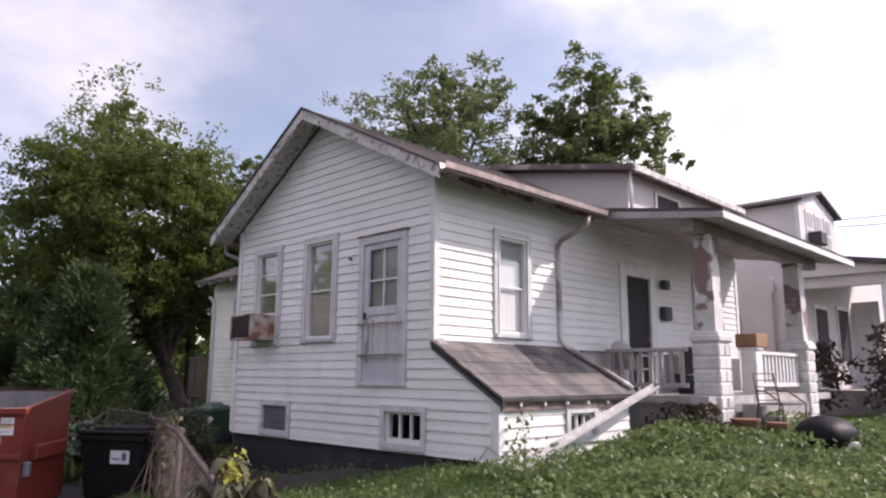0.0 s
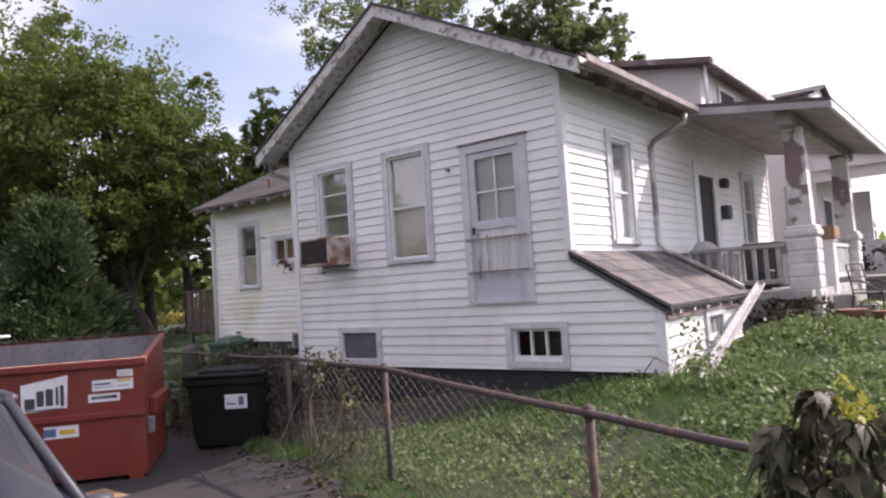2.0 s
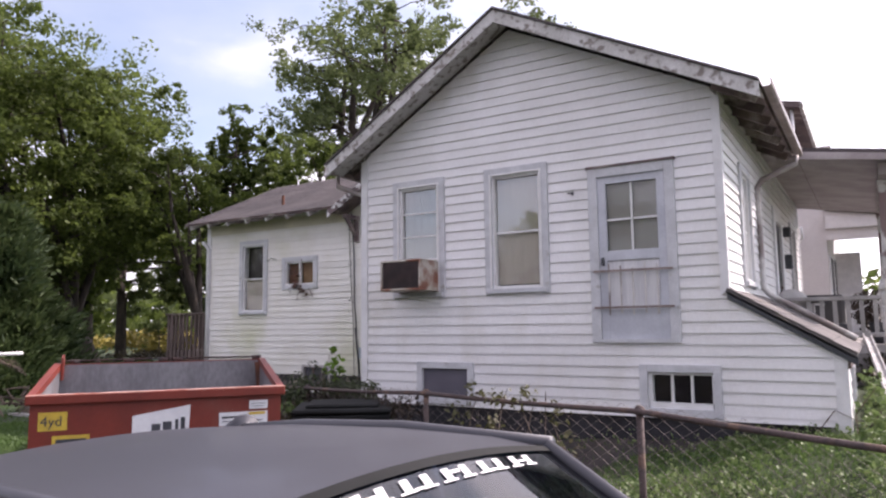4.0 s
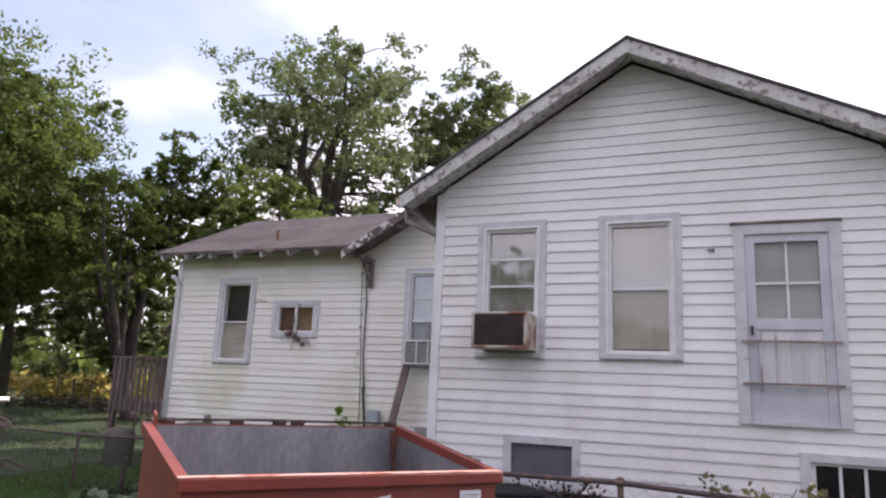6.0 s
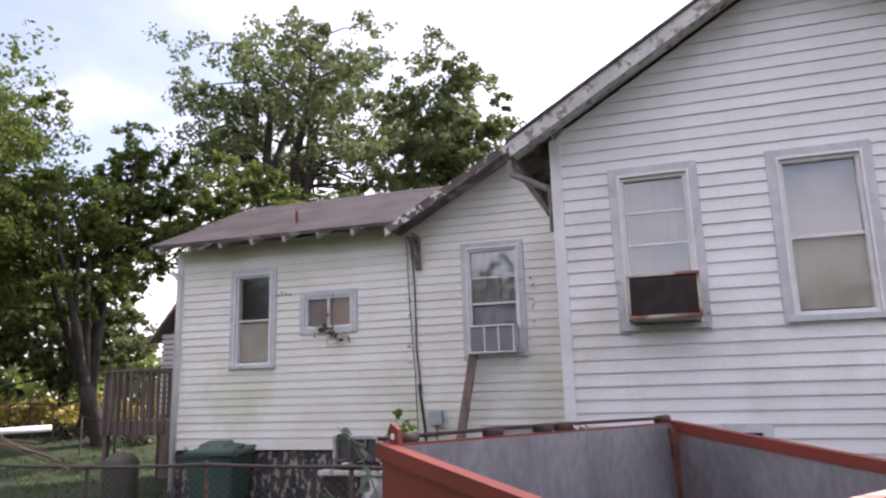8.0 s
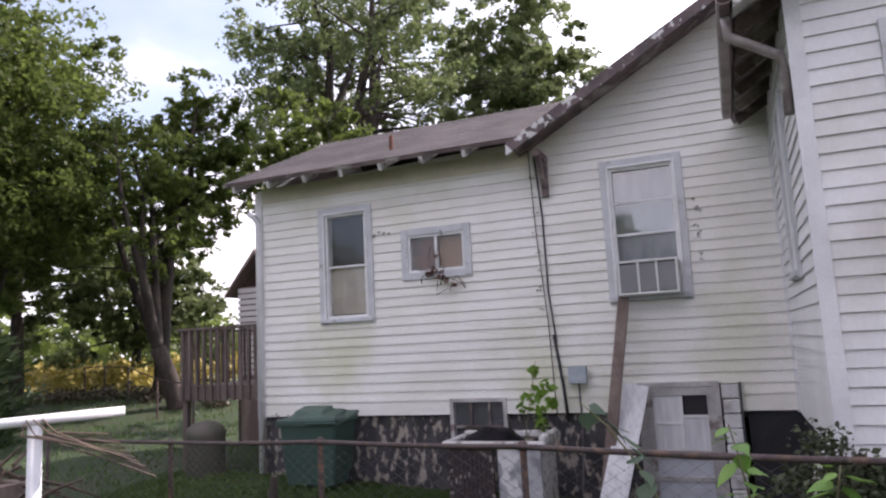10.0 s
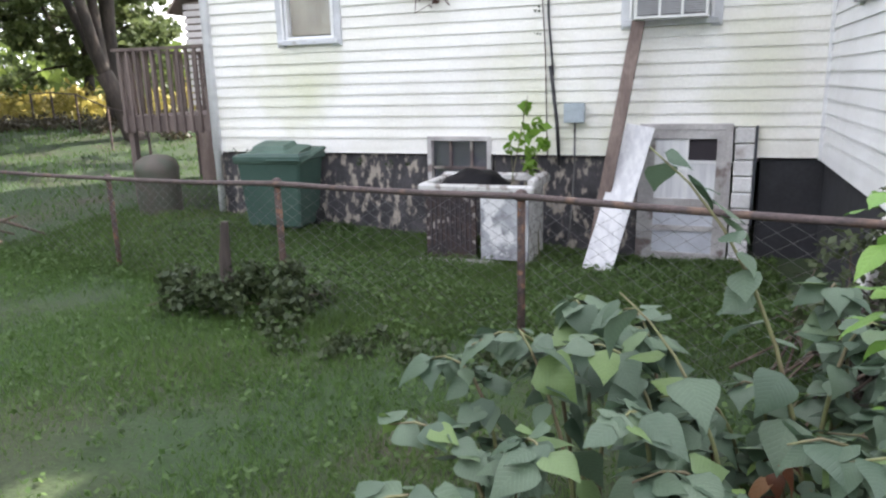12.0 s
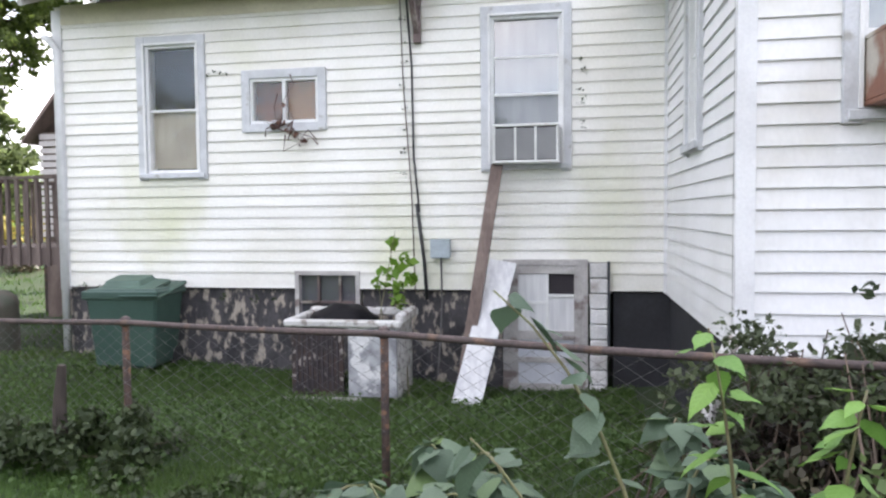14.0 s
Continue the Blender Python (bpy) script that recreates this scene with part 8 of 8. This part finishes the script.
# a light wire fence far off in the yard
ff = thing("far_fence", pose(0, 0, 0), "distant rusty wire fence under the trees", "fence")
fpts = [(-22.0 - 2.4 * k, 13.4 + 1.3 * k) for k in range(6)]
for x, y in fpts:
    bm = bmesh.new()
    tube(bm, ((x, y, gz(x, y) - 0.1), (x, y, gz(x, y) + 1.1)), 0.03, 6)
    part("post", bm, M["rustpipe"], ff)
bm = bmesh.new()
tube(bm, [(x, y, gz(x, y) + 1.08) for x, y in fpts], 0.02, 6)
part("top_rail", bm, M["rustpipe"], ff)


# ---- grass ----
def inside_house(x, y):
    return ((x > -11.6) & (x < -5.3) & (y > 6.66) & (y < 16.4)) | ((x > -18.95) & (x < -6) & (y > 9.95)) | ((x > -6.5) & (x < -4.4) & (y > 10.6) & (y < 16.3))


def blades(name, n, x0, x1, y0, y1, h, w, seed, mat, keep=None, label=""):
    rng = np.random.RandomState(seed)
    x, y = rng.uniform(x0, x1, n), rng.uniform(y0, y1, n)
    ok = ~inside_house(x, y) & ~on_drive(x, y)
    if keep is not None:
        ok &= keep(x, y, rng)
    patch = np.sin(0.9 * x + 1.3 * y) * np.sin(1.6 * x - 0.8 * y + 1.0) + 0.5 * np.sin(3.1 * x + 2.0) * np.sin(2.7 * y)
    ok &= rng.rand(len(x)) < np.clip(1.0 - 1.3 * (patch - 0.35), 0.15, 1.0)
    x, y = x[ok], y[ok]
    n = len(x)
    z = land(x, y) - 0.01
    a = rng.rand(n) * 2 * np.pi
    hh = h * (0.5 + rng.rand(n)) * (0.75 + 0.5 * np.sin(1.3 * x) * np.cos(1.7 * y) * 0.6)
    hh = np.maximum(hh, 0.02)
    lean_ = rng.normal(size=(n, 2)) * hh[:, None] * 0.45
    dx, dy = np.cos(a) * w, np.sin(a) * w
    p0 = np.stack([x - dx, y - dy, z], 1)
    p1 = np.stack([x + dx, y + dy, z], 1)
    p2 = np.stack([x + lean_[:, 0], y + lean_[:, 1], z + hh], 1)
    v = np.stack([p0, p1, p2], 1).reshape(-1, 3)
    f = np.arange(n * 3).reshape(-1, 3)
    return tagged(raw(name, v, f, M[mat]), label, "grass", kind="stuff")


def outside(x, y, r):
    return y < fence_y(x) - 0.3 + 0.25 * np.sin(1.7 * x) + 0.2 * r.rand(len(x))


def inside(x, y, r):
    return y >= fence_y(x) - 0.35 + 0.25 * np.sin(1.7 * x)


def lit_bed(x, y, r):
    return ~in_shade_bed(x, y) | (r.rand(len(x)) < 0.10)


blades("grass", 210000, -20.5, -11.9, 1.5, 8.2, 0.06, 0.0042, 80, "mown", outside, "short mown lawn outside the fence")
blades("grass", 120000, -20.5, -11.9, 4.5, 10.0, 0.095, 0.0048, 85, "grass", inside, "darker uncut grass in the fenced rear yard")
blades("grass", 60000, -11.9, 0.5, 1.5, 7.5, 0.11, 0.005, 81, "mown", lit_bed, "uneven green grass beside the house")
blades("grass", 55000, -5.2, 5.0, 4.0, 20.0, 0.10, 0.007, 82, "mown", None, "green front lawn grass")
blades("grass", 22000, -40.0, -19.0, 4.0, 24.0, 0.12, 0.016, 83, "mown", None, "sunlit grass beyond the fence")
fl = lambda x, y, r: lit_bed(x, y, r) & (np.abs(y - fence_y(x)) < 0.28 * (0.3 + r.rand(len(x))))
blades("tall_grass", 16000, -20.5, 0.5, 1.2, 8.2, 0.20, 0.0045, 84, "grass", fl, "taller uncut grass along the fence line")


def weeds(name, n, x0, x1, y0, y1, size, hi, seed, mat, label, keep=None, mound=0.0):
    rng = np.random.RandomState(seed)
    x, y = rng.uniform(x0, x1, n), rng.uniform(y0, y1, n)
    ok = ~inside_house(x, y) & ~on_drive(x, y) & (0.6 * np.sin(1.3 * x + 0.8 * y + 0.7) * np.sin(1.7 * y - 1.1 * x) + 0.4 * np.sin(4.1 * x - 2.3 * y) * np.sin(2.9 * y + 3.3 * x + 1.0) + 0.8 * rng.rand(n) > 0.22)
    if keep is not None:
        ok &= keep(x, y, rng)
    x, y = x[ok], y[ok]
    lump = (0.5 + 0.5 * np.sin(2.3 * x + 0.9 * y) * np.sin(1.5 * y - 1.9 * x + 1.0)) ** 2
    c = np.stack([x, y, land(x, y) + rng.rand(len(x)) * hi * (1 + mound * lump)], 1)
    v, f = leaf_cloud(c, np.full(len(c), 0.05), 3, size, rng, up=1.2)
    return tagged(raw(name, v, f, M[mat]), label, "weeds", kind="stuff")


weeds("lawn_weeds", 24000, -11.5, 2.0, 2.0, 7.2, 0.040, 0.10, 90, "weed", "broad-leaved weeds in the lawn beside the house", lambda x, y, r: (y > fence_y(x) + 0.1) & lit_bed(x, y, r), 0.6)
weeds("lawn_weeds", 32000, -5.2, 3.0, 4.6, 12.5, 0.056, 0.11, 91, "weed", "lush broad-leaved weeds covering the front lawn", None, 2.0)
weeds("lawn_weeds", 46000, -20.0, -11.9, 3.0, 9.8, 0.036, 0.06, 92, "clover", "small clover leaves in the rear yard grass", lambda x, y, r: inside(x, y, r) | (r.rand(len(x)) < 0.12), 0.8)
# litter of dry leaves and broken asphalt crumbs at the driveway edge
rl_ = np.random.RandomState(95)
xx = rl_.uniform(-11.3, -3.0, 900)
yy = fence_y(xx) - 0.35 + rl_.normal(size=900) * 0.22
cc = np.stack([xx, yy, land(xx, yy) + 0.022], 1)
v, f = leaf_cloud(cc, np.full(900, 0.02), 2, 0.06, rl_, flat=0.2, up=3.0)
tagged(raw("leaf_litter", v, f, M["leafdry"]), "dry leaves and litter along the driveway edge", "litter", kind="stuff")
ck = bmesh.new()
for pts_ in (((-9.1, 3.2), (-8.4, 2.86), (-7.4, 2.5), (-6.2, 2.05), (-4.6, 1.3)), ((-8.3, 2.85), (-7.6, 3.2), (-7.1, 3.5)), ((-7.4, 2.5), (-7.9, 1.5), (-8.2, 0.4))):
    tube(ck, [(x, y, gz(x, y) + 0.006) for x, y in pts_], 0.016, 5)
tagged(part("pavement_crack", ck, M["ink"]), "dark tar-filled cracks in the asphalt", "crack", kind="structure")
